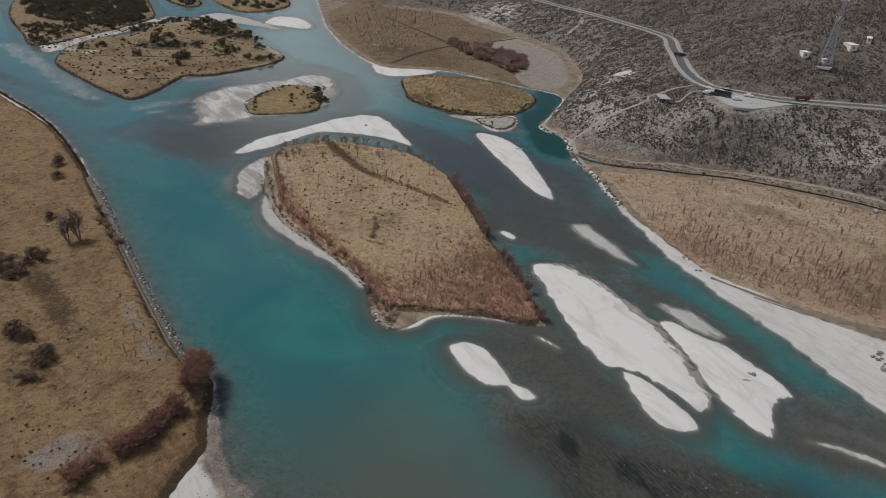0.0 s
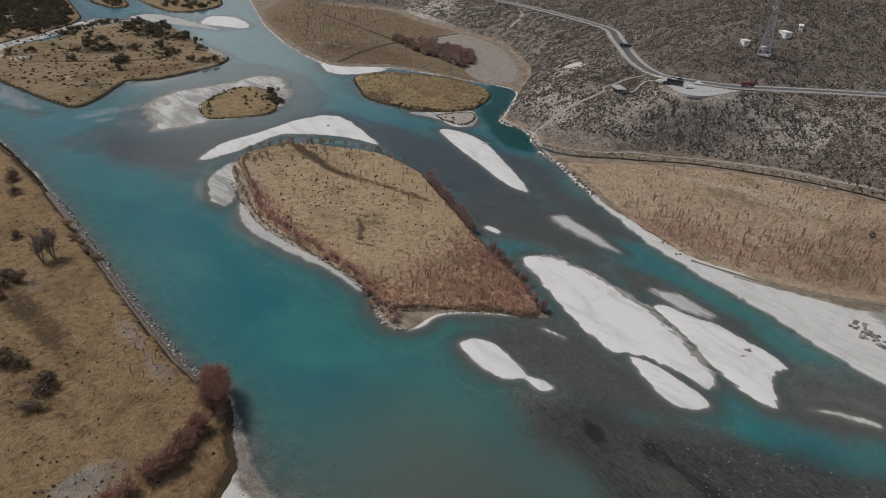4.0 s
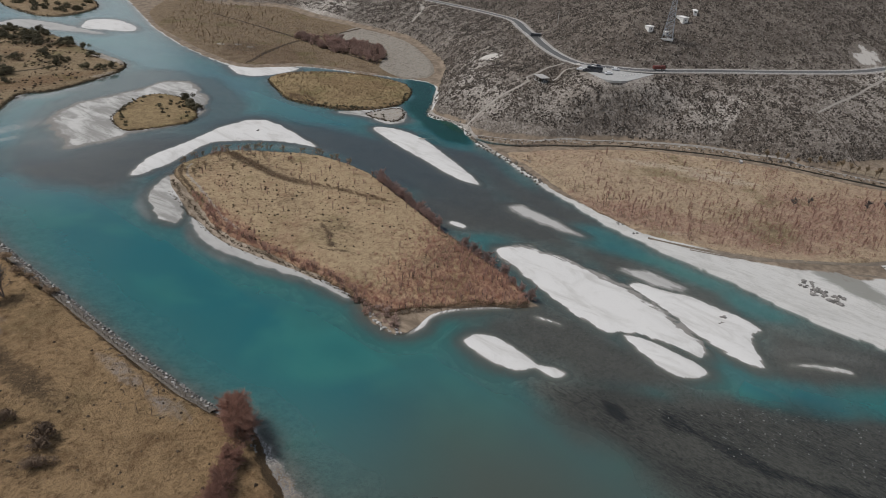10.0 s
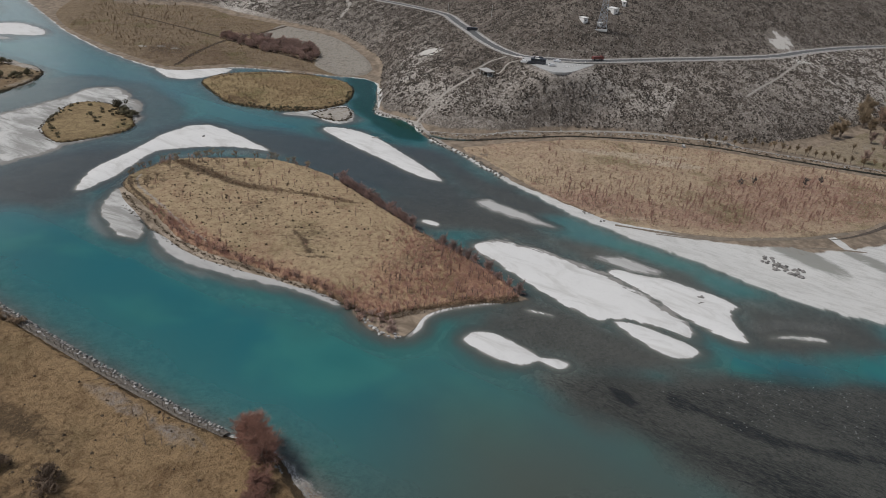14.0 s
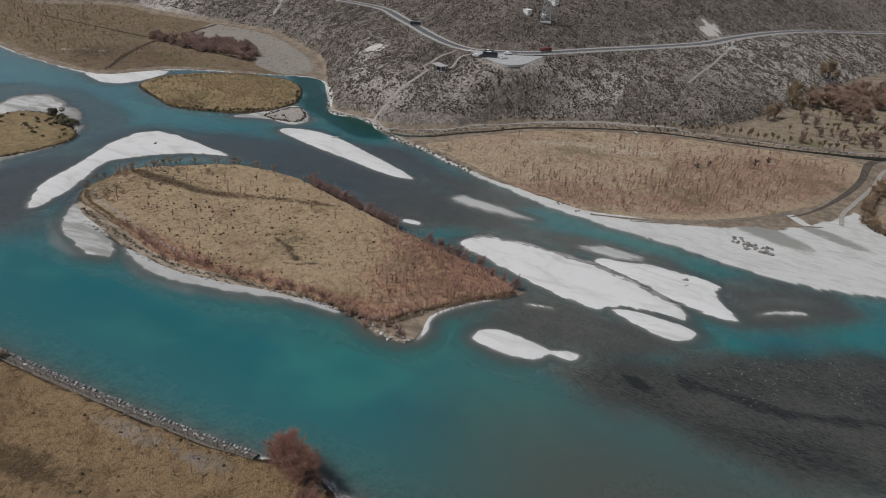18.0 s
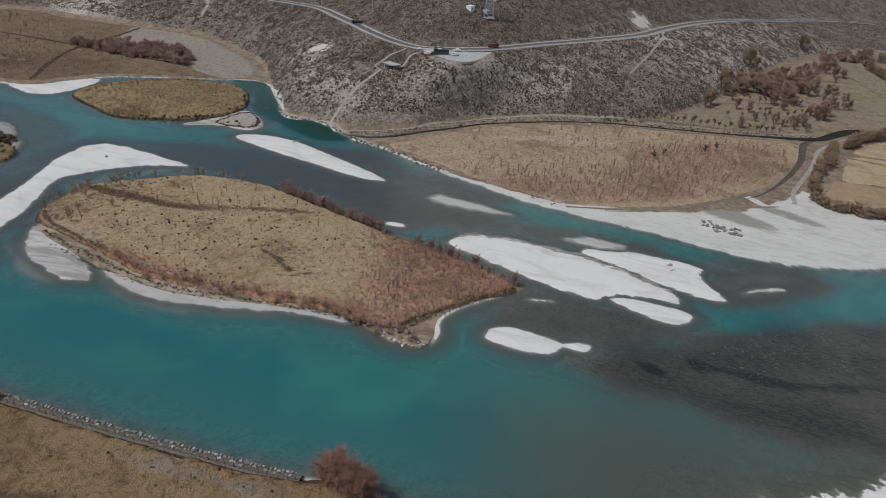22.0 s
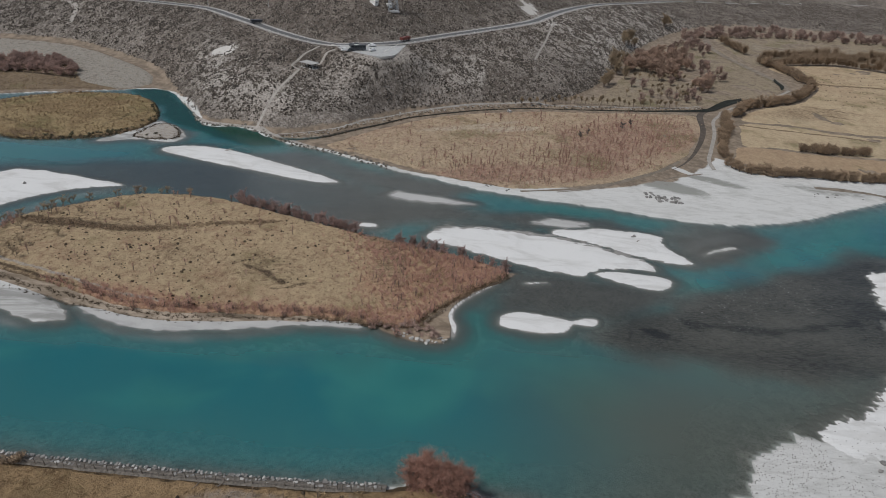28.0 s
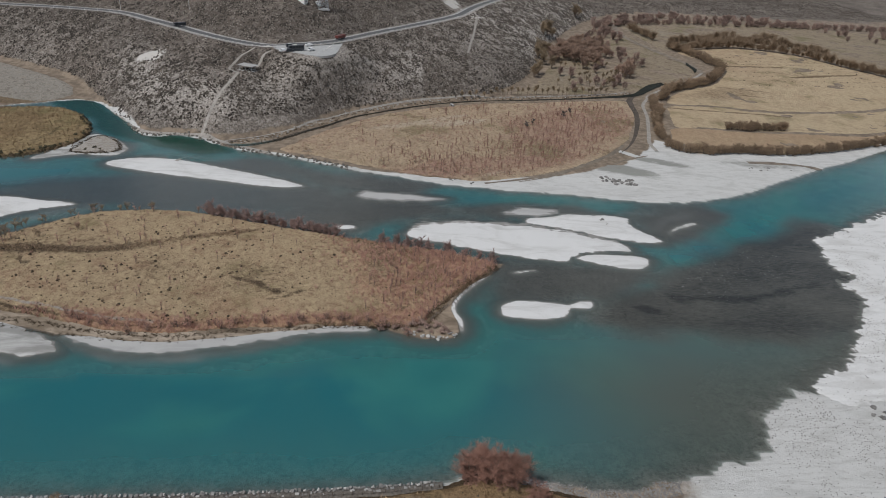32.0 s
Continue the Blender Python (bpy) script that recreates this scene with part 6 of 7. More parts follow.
plant_out(fs, fp[:64], (0.5, 1.05), "bare rusty sapling in the reed field", "sapling", "saplings in the reed field", seed=6)
scatter_mesh("far_saplings", sapling_shape(3.4, 1.0, 6, 120, 0.03, 145), fp[64:], (0.5, 1.1), M_TWIG_RED, "bare rusty saplings across the reed field", "saplings", 61)
nfs = within(np.array([(325, 660), (255, 590), (236, 490), (280, 470), (330, 530), (372, 560), (370, 600)]), 110, 32, None, 3)
scatter_mesh("flat_saplings", sapling_shape(4.4, 1.8, 6, 120, 0.05, 150), nfs, (0.4, 0.85), M_TWIG_BROWN, "bare brown saplings on the far flats", "saplings", 62)
field_trees = [bare_tree("field_willow", 4.6, 3.0, 2, 9, 700, 0.05, M_TWIG_GREY, 152, 0.45)]
plant_out(field_trees, np.array([(298.3, 71.4), (306.7, 65.1), (283.7, 91.6), (276.5, 95.8)]), (0.75, 1.05), "dark stubby willow standing among the reeds", "willow", "willows in the reed field", seed=7)
thick = [bare_tree("thicket", 4.5, 3.8, 5, 8, 1500, 0.07, M_THICKET, 155 + i, 0.1) for i in range(2)]
plant_out(thick, within(spline([(312, 487), (330, 455), (337, 425), (328, 400), (307, 391), (303, 412), (300, 437), (304, 473)], True, 4), 130, 33, None, 0.5), (0.7, 1.2), "dense purple-brown thicket on the far flats", "thicket", "thickets on the far flats", seed=8)

wood_r = [bare_tree("tree", 7.0, 4.2, 3, 14, 2600, 0.065, M_TWIG_RUST, 160 + i, 0.25, label="") for i in range(2)]
plant_out(wood_r, np.vstack([within(np.array([(441, 49), (490, 34), (507, 15), (500, -5), (441, 2), (424, 26)]), 48, 34, None, 0), [(408, 2), (412, 5), (405, -2), (415, -3)]]), (1.0, 1.5), "bare rust-coloured tree in the riverside wood", "tree", "trees of the riverside wood", seed=9)
wood_t = [bare_tree("tree", 7.5, 4.0, 3, 14, 2200, 0.065, M_TWIG_TAN, 170 + i, 0.25) for i in range(2)]
plant_out(wood_t, np.array([(520, 36), (528, 30), (513, 41), (437, 60), (431, 57), (445, 57), (641, -21), (630, -14), (395, 70), (402, 66), (422, 52), (470, 46)]), (1.0, 1.5), "tall bare tree with tan twigs by the hillside", "tree", "trees of the riverside wood", seed=10)
wood_p = [bare_tree("tree", 6.0, 3.4, 3, 12, 1700, 0.06, M_TWIG_PURPLE, 180 + i, 0.2) for i in range(2)]
plant_out(wood_p, np.vstack([within(np.array([(520, 10), (600, -35), (570, -45), (520, -30), (480, -20), (450, -30), (430, -20), (440, -5), (500, 0)]), 44, 35, None, 0), within(np.array([(372, 60), (420, 45), (440, 10), (400, -20), (372, 10), (358, 50)]), 14, 36, None, 0)]), (0.75, 1.3), "bare grey-purple tree in the meadow", "tree", "trees of the riverside wood", seed=11)
pollard = [bare_tree("pollard_willow", 3.4, 1.7, 1, 10, 600, 0.05, M_TWIG_TAN, 190 + i, 0.55) for i in range(3)]
plant_out(pollard, np.vstack([along([(346, 101), (350, 78), (352, 57), (358, 28)], 3.4, 0.3, 37), along([(424, 46), (424, 30), (431, 6)], 4.0, 0.8, 38), along([(331, 128), (340, 108), (346, 101)], 5.0, 0.3, 39), within(np.array([(372, 62), (402, 44), (420, 10), (400, 0), (378, 20)]), 22, 40, None, 0)]), (1.2, 1.7), "stubby pollard willow in a row", "willow", "pollard willows", seed=12)
hedge = [bare_tree("hedge_willow", 4.8, 3.6, 5, 10, 2400, 0.055, M_TWIG_BROWN, 200 + i, 0.12) for i in range(3)]
HEDGES = [[(518, -71), (501, -79), (478, -84), (463, -84), (449, -88), (425, -76), (400, -58), (386, -39), (373, -20), (350, -6)], [(504, -72), (522, -100), (538, -142), (519, -187), (479, -206), (444, -227), (400, -240)],
          [(603, -64), (580, -67), (555, -71)], [(541, -84), (556, -110), (584, -160)], [(575, -152), (574, -173), (592, -208)], [(541, -106), (556, -150), (556, -182), (544, -207), (515, -214)]]
plant_out(hedge, along(HEDGES[0], 3.0, 0.8, 41), (1.0, 1.5), "bushy brown willow in a field hedge", "hedge willow", "hedges round the fields", seed=13)
hp2 = np.vstack([along(c, 2.6, 0.9, 42 + i) for i, c in enumerate(HEDGES[1:])])
scatter_mesh("far_hedges", sapling_shape(5.0, 4.4, 8, 700, 0.07, 205), hp2, (0.8, 1.35), M_TWIG_BROWN, "bushy brown willow hedges between the far fields", "hedge", 206)
hedge2 = [bare_tree("hedge_willow", 3.8, 2.8, 5, 10, 2000, 0.05, M_TWIG_BROWN, 210 + i, 0.12) for i in range(2)]
plant_out(hedge2, np.vstack([along([(345, 1), (330, 6), (312, 10), (298, 16), (280, 21), (264, 23)], 2.6, 0.8, 46), along([(258, 25), (249, 19), (247, 8), (250, -12), (254, -42), (267, -82), (281, -114), (310, -165)], 2.9, 0.5, 47), along([(292, -24), (292, -44), (294, -62)], 2.6, 0.6, 48)]), (1.0, 1.5), "low brown willow in a field hedge", "hedge willow", "hedges round the fields", seed=14)
far_hedge = [bare_tree("hedge_willow", 6.0, 4.6, 4, 9, 1300, 0.09, M_TWIG_PURPLE, 220 + i, 0.12) for i in range(2)]
plant_out(far_hedge, np.vstack([along([(620, -44), (663, -134), (668, -201), (682, -305), (690, -389)], 3.4, 2.5, 49), along([(600, -30), (640, -50), (663, -72), (700, -135), (696, -184), (704, -244), (690, -280)], 4, 4, 50), within(np.array([(600, -300), (660, -260), (670, -380), (600, -400)]), 20, 51, None, 0)]), (0.7, 1.2), "far bare tree at the foot of the hills", "tree", "far trees under the hills", seed=15)

# evergreen thickets on the scrub island
shrubs = [leafy_shrub("thorn_shrub", 3.6, 3.0, 1500, 230 + i, 0.22) for i in range(3)]
si = isl_lines["scrub_island"]
far_shrubs = np.vstack([within(isl_lines["upper_island"], 40, 58, None, 3), within(isl_lines["upper_islet"], 22, 59, None, 3), within(spline([(18, 696), (22, 660), (44, 632), (78, 615), (108, 640), (116, 690), (117, 768), (54, 808), (20, 748)], True, 4), 560, 52, None, 1)])
lv, lf = clump(91, 0.5, 0.8, 2)
lr = np.random.default_rng(92)
leaf_c = lv[lr.integers(0, len(lv), 420)] * lr.uniform(0.55, 1.1, (420, 1))
leaf_d = lr.normal(size=(420, 3)) * 0.12
scatter_mesh("far_thickets", blades(leaf_c - leaf_d, leaf_c + leaf_d, 0.12, 93), far_shrubs, (1.8, 3.6), M_LEAF, "dark green thickets crowding the far islands", "thicket", 94)
gp = np.vstack([within(spline([(133, 602), (139, 562), (154, 541), (165, 530), (168, 580), (156, 616)], True, 4), 62, 53, None, 0), within(spline([(93, 557), (92, 534), (101, 519), (112, 536), (110, 570)], True, 4), 20, 54, None, 0),
                within(np.array([(93, 498), (101, 482), (108, 503)]), 5, 67, None, 0), [(153, 378), (155.5, 384), (156.5, 390), (154, 372), (150.5, 374), (154.5, 380), (138.5, 502), (137.4, 529), (135, 505), (57.8, 535), (140.7, 477), (124, 488), (83, 528), (80, 531)],
                along([(86, 583), (104, 606), (124, 620), (140, 627)], 5.0, 3.0, 68), within(si, 26, 69, lambda x, y: 1.0 * (y > 470), 4), within(isl_lines["thicket_island"], 60, 70, lambda x, y: 1.0 * (y < 622), 2)])
plant_out(shrubs, gp, (0.45, 1.25), "dark green thorn shrub on the scrub island", "shrub", "shrubs of the scrub island", seed=16)
dwarf = [leafy_shrub("thorn_shrub", 1.6, 1.4, 160, 240, 0.26)]
plant_out(dwarf, np.vstack([within(si, 60, 55, None, 3), along([(110, 366), (118, 388), (132, 402), (146, 408)], 3.2, 1.2, 56), within(isl_lines["small_island"], 26, 60, lambda x, y: 1.0 * (x > 132), 1), along([(208, 350), (214, 335), (222, 323), (238, 315), (256, 317), (274, 328)], 4.0, 0.8, 64), [(152, 380), (154, 374), (150, 370), (153, 386), (156, 392), (149, 378)], along([(207, 352), (213, 336), (221, 325), (230, 318)], 3.0, 0.7, 57), [(224, 300), (226, 303), (223, 306)]]), (0.4, 0.95), "small dark thorn bush at the shore", "shrub", "shrubs along the shores", seed=17)


# ---- near bank: willows, dike and fence ----
big = [bare_tree("willow", 8.0, 6.2, 9, 16, 8000, 0.03, M_WILLOW, 300 + i, 0.08) for i in range(2)]
plant_out(big, np.array([(27.5, 152), (25, 146), (26.5, 149.0), (24.2, 143.2)]), (0.8, 1.0), "dense red-twigged willow on the bank's point", "willow", "willows on the near bank", seed=21)
row = [bare_tree("willow", 4.4, 3.8, 7, 11, 3600, 0.026, M_WILLOW, 310 + i, 0.08) for i in range(2)]
plant_out(row, np.vstack([along([(20, 140), (14, 136.0), (9, 133), (4, 131)], 1.5, 0.7, 61), [(0, 129.5), (-3, 128.5), (-5, 126)]]), (0.75, 1.15), "dusky red willow bush in a row on the bank", "willow", "willows on the near bank", seed=22)
brown = [leafy_shrub("brown_bush", 2.2, 2.0, 1300, 320 + i, 0.13, M_OLIVE) for i in range(2)]
plant_out(brown, np.array([(-10, 226), (-7, 230), (-12, 222), (-5, 235), (-15, 228), (-8, 172), (-11, 167), (-6, 175), (-13, 189), (-10, 186), (-20, 205), (-18, 240), (2, 262), (8, 300), (10, 315), (-12, 231), (-9, 224), (-14, 234), (-3, 231)]), (1.1, 1.9), "rounded brown bush in the dry grass", "bush", "bushes on the near bank", seed=23)
dark = [leafy_shrub("bank_bush", 3.0, 2.2, 900, 330, 0.16, M_TWIG_BROWN)]
plant_out(dark, np.array([(20.5, 239), (19, 242), (20.8, 235.5), (17, 252), (18, 262), (19, 247), (-6, 124)]), (0.6, 1.1), "dark brown bush overhanging the dike", "bush", "bushes on the near bank", seed=24)
dead = bare_tree("bare_tree", 17, 7.0, 3, 16, 1900, 0.03, M_TWIG_GREY, 340, 0.2)
plant_out([dead], np.array([(6, 240), (9.5, 241)]), (0.55, 0.95), "grey leafless tree standing in the bank field", "tree", "bare trees of the bank field", seed=25)
young = [bare_tree("sapling", 2.6, 0.9, 1, 6, 120, 0.018, M_TWIG_BROWN, 350 + i) for i in range(2)]
plant_out(young, np.array([(18.5, 178), (17, 174), (16, 178), (15, 172), (19, 171), (17.5, 168), (13, 176), (14, 165), (12, 168), (16, 160), (10, 172), (18, 184)]), (0.7, 1.3), "thin bare sapling on the near bank", "sapling", "saplings on the near bank", seed=26)

# stone dike along the water, each block a piece of its own
dike = tagged(new("stone_dike"), "pale dry-laid stone dike along the water's edge", "stone dike", kind="structure")
dike_line = spline([(20.2, 300), (21.2, 280), (21.9, 258), (22.4, 240), (22.8, 222), (23.4, 200), (24.4, 180), (25.4, 166), (26.6, 158)], False, 8)
n = len(dike_line)
cv = np.empty((4 * n, 3))
cv[:, 0] = np.concatenate([(dike_line[:, 0] + o) for o in (-2.2, -1.2, 0.3, 0.9)])
cv[:, 1] = np.tile(dike_line[:, 1], 4)
cv[:, 2] = np.repeat([0.9, 1.15, 0.85, -0.7], n) + 0.06 * vnoise(cv[:, 0], cv[:, 1], 1.3, 111)
a = np.arange(n - 1)
cf = np.concatenate([np.stack([a + k * n, a + k * n + 1, a + (k + 1) * n + 1, a + (k + 1) * n], 1) for k in range(3)])
part("rubble_core", tri_mesh("rubble_core", cv, cf, M_RUBBLE, False), dike, "grey rubble core of the dike")


def stone_mesh(seed, size=(0.7, 0.5, 0.35), mat=None):
    r = np.random.default_rng(seed)
    bm = bmesh.new()
    bmesh.ops.create_cube(bm, size=1)
    for v in bm.verts:
        v.co = Vector((v.co.x * size[0], v.co.y * size[1], v.co.z * size[2])) * r.uniform(0.82, 1.12) + Vector(r.normal(size=3) * 0.04)
    bmesh.ops.bevel(bm, geom=bm.edges[:], offset=0.05, segments=1, affect="EDGES")
    return bm_mesh("stone", bm, mat or M_STONE)


stones = [stone_mesh(400 + i) for i in range(6)]
dull = [stone_mesh(410 + i, mat=M_BOULDER) for i in range(6)]
r0 = np.random.default_rng(5)
for i, (x, y) in enumerate(along([(20.3, 292), (21.2, 280), (21.9, 258), (22.4, 240), (22.8, 222), (23.4, 200), (24.4, 180), (25.4, 166), (26.4, 159)], 0.47, 0.0, 62)):
    side = r0.uniform(0.25, 0.85) if i % 2 else r0.uniform(-1.3, 0.3)
    ob = new("stone", (stones if i % 3 == 1 else dull)[i % 6])
    ob.parent = dike
    ob.matrix_basis = pose(x + 0.35 + side, y, (0.95 if side < 0.1 else 0.95 - 1.1 * (side - 0.1)) + 0.03, r0.uniform(-12, 12), r0.uniform(-12, 12) + (25 if side > 0.3 else 0), r0.uniform(0, 180)) @ Matrix.Scale(r0.uniform(0.7, 1.5), 4)

# post-and-wire fence behind the dike
fence = tagged(new("fence"), "old wooden post-and-rail fence on the dike", "fence")
post = tri_mesh("post", *tube([(0, 0, -0.4), (0.01, 0, 0.6), (0.02, 0.01, 1.35)], [0.09, 0.08, 0.065], 6), M_WOOD, False)
fp = along([(19.6, 262), (20.6, 240), (21.2, 222), (21.9, 200), (22.9, 180), (23.9, 166), (25.0, 158)], 2.1, 0.05, 63)
fz = height_at(fp[:, 0], fp[:, 1])
for (x, y), z in zip(fp, fz):
    ob = part("post", post, fence)
    ob.matrix_basis = pose(x, y, max(z, 0.9), r0.uniform(-7, 7), r0.uniform(-7, 7), r0.uniform(0, 360)) @ Matrix.Scale(r0.uniform(0.8, 1.25), 4)
for i in range(len(fp) - 1):
    p, q = fp[i], fp[i + 1]
    for hh in (0.45, 0.95):
        part("rail", tri_mesh("rail", *tube([(*p, max(fz[i], 0.9) + hh), (*q, max(fz[i + 1], 0.9) + hh + r0.uniform(-0.1, 0.1))], [0.035, 0.03], 4), M_WOOD, False), fence)

# fence along the island's lower edge
fence2 = tagged(new("fence"), "low weathered fence along the island's edge", "fence")
fp = along([(87.5, 158.5), (94, 154.5), (103, 148.5), (110, 143.5), (116, 137.8), (123.5, 132)], 2.4, 0.06, 64)
fz = height_at(fp[:, 0], fp[:, 1])
for (x, y), z in zip(fp, fz):
    part("post", post, fence2).matrix_basis = pose(x, y, z, r0.uniform(-6, 6), r0.uniform(-6, 6), 0) @ Matrix.Scale(0.9, 4)
for i in range(len(fp) - 1):
    for hh in (0.35, 0.75, 1.05):
        part("rail", tri_mesh("rail", *tube([(*fp[i], fz[i] + hh), (*fp[i + 1], fz[i + 1] + hh)], [0.045, 0.045], 4), M_WOOD, False), fence2)

# boulders, driftwood and stones
boulders = [tri_mesh("boulder", *clump(500 + i, 0.34, 0.7, 2), M_BOULDER, True) for i in range(5)]


pale_blocks = [tri_mesh("boulder", *clump(510 + i, 0.3, 0.75, 1), M_STONE, True) for i in range(3)]


def boulder(x, y, size, label, i, sink=0.3):
    ob = new("boulder", pale_blocks[i % 3] if label.startswith("pale") else boulders[i % 5])
    z = float(height_at(x, y)[0])
    ob.matrix_basis = pose(x, y, max(z, -0.3) - sink * size * 0.4, 0, 0, r0.uniform(0, 360)) @ Matrix.Diagonal((size, size * r0.uniform(0.7, 1.1), size * r0.uniform(0.6, 0.9), 1))
    return tagged(ob, label, "boulder", "boulders on the river bars")


for i in range(36):
    t = r0.random()
    boulder(209 - 5 * t + r0.normal() * 1.6, 72 - 14 * t + r0.normal() * 1.2, r0.uniform(0.4, 1.15), "dark grey boulder lying on the pale bar", i)
for i, (x, y) in enumerate([(231, -9), (232, -11), (229, -14), (230, -18), (228, -8), (231, -31), (233, -20), (165, 85), (165.6, 84.2), (158, 324), (157.2, 323.4), (140, 158.5), (141.2, 157.6), (202, 142), (203, 143), (203.5, 141), (199.5, 134), (200.5, 133), (48, 43), (50, 41), (49, 45), (46.5, 42), (52, 43)]):
    boulder(x, y, r0.uniform(0.35, 0.9), "dark boulder half sunk in gravel", i)
for i, (x, y) in enumerate(along([(84.5, 166), (82.5, 161), (81.8, 156), (82.2, 151.5), (84, 150.2)], 0.6, 0.5, 65)):
    boulder(x, y, r0.uniform(0.25, 0.8), "pale block at the island's undercut point", i, 0.2)
rk = along([(296, 333), (276, 309), (258, 297), (249.5, 288), (250.5, 270), (243, 255), (234, 240), (229.5, 228), (222, 206), (214, 187)], 0.55, 1.1, 97)
scatter_mesh("shore_rocks", clump(522, 0.35, 0.7, 1), rk, (0.2, 0.75), M_RUBBLE, "grey broken rocks along the foot of the hill", "rocks", 98)
fr = within(np.array([(86, 158), (95, 154), (104, 149.5), (112, 143.5), (120, 136), (118, 138.5), (112, 146), (100, 153), (90, 160)], float), 190, 112, None, 0)
scatter_mesh("fringe_brush", tuft(10, 0.6, 0.5, 0.05, 113), fr, (0.5, 1.3), M_TUFT, "dead brown brush on the beach below the fence", "brush", 114)
logs = [tri_mesh("driftwood", *gather([tube([(0, 0, 0.05), (1.4, 0.2, 0.2), (2.9, -0.1, 0.12)], [0.16, 0.13, 0.05], 6), tube([(1.2, 0.2, 0.18), (1.7, 0.7, 0.6)], [0.08, 0.02], 5), tube([(0.1, 0, 0.1), (-0.4, 0.3, 0.5)], [0.1, 0.02], 5)]), M_WOOD, False)]
for x, y in ((83, 158), (84, 154), (86, 164), (140.5, 159), (143, 157), (19, 137), (7, 136), (20, 196), (19.5, 192), (160.5, 84)):
    ob = new("driftwood", logs[0])
    ob.matrix_basis = pose(x, y, float(height_at(x, y)[0]) + 0.02, 0, 0, r0.uniform(0, 360)) @ Matrix.Scale(r0.uniform(0.6, 1.2), 4)
    tagged(ob, "grey driftwood log stranded on the shore", "driftwood", "driftwood")
plant_out([leafy_shrub("bank_bush", 1.6, 1.2, 420, 331, 0.13, M_TWIG_PURPLE)], np.array([(84.5, 165), (84, 161), (83.6, 157.5), (84.6, 154), (86.5, 163), (85.5, 168), (85.5, 159), (86.5, 156), (83.2, 154.5), (87.5, 160.5), (85, 172), (86.5, 170), (83.5, 152.5)]), (0.7, 1.3), "dark purple bush at the island's undercut point", "bush", "bushes at the island point", seed=27)
pb = within(np.array([(108, 82), (134, 58), (150, 22), (130, 20), (110, 44), (102, 70)]), 150, 66, lambda x, y: 0.2 + 0.8 * (fbm(x, y, 14, 121) > 0.1), 0)
scatter_mesh("river_stones", clump(520, 0.3, 0.6, 1), pb, (0.08, 0.30), M_STONE, "pale stones lying in the shallow water", "river stones", 67, z=np.full(len(pb), -0.2))
gb = within(np.array([(26, 150), (31, 143), (28, 132), (26, 118), (29, 104), (23, 106), (21, 122), (24, 138)], float), 1500, 130, None, 0)
scatter_mesh("cobbles", clump(524, 0.35, 0.6, 1), gb, (0.08, 0.28), M_BOULDER, "grey cobbles on the beach below the willows", "cobbles", 131)
cob = within(np.array([(26, 112), (34, 90), (48, 78), (70, 44), (98, 22), (130, 10), (160, -10), (160, -80), (40, -80), (0, 60), (8, 100), (20, 122)]), 9000, 68, lambda x, y: 0.15 + 0.85 * (fbm(x, y, 12, 122) > 0.15), 1)
scatter_mesh("cobbles", clump(521, 0.3, 0.6, 1), cob, (0.06, 0.2), M_BOULDER, "grey cobbles strewn on the near gravel bar", "cobbles", 69)


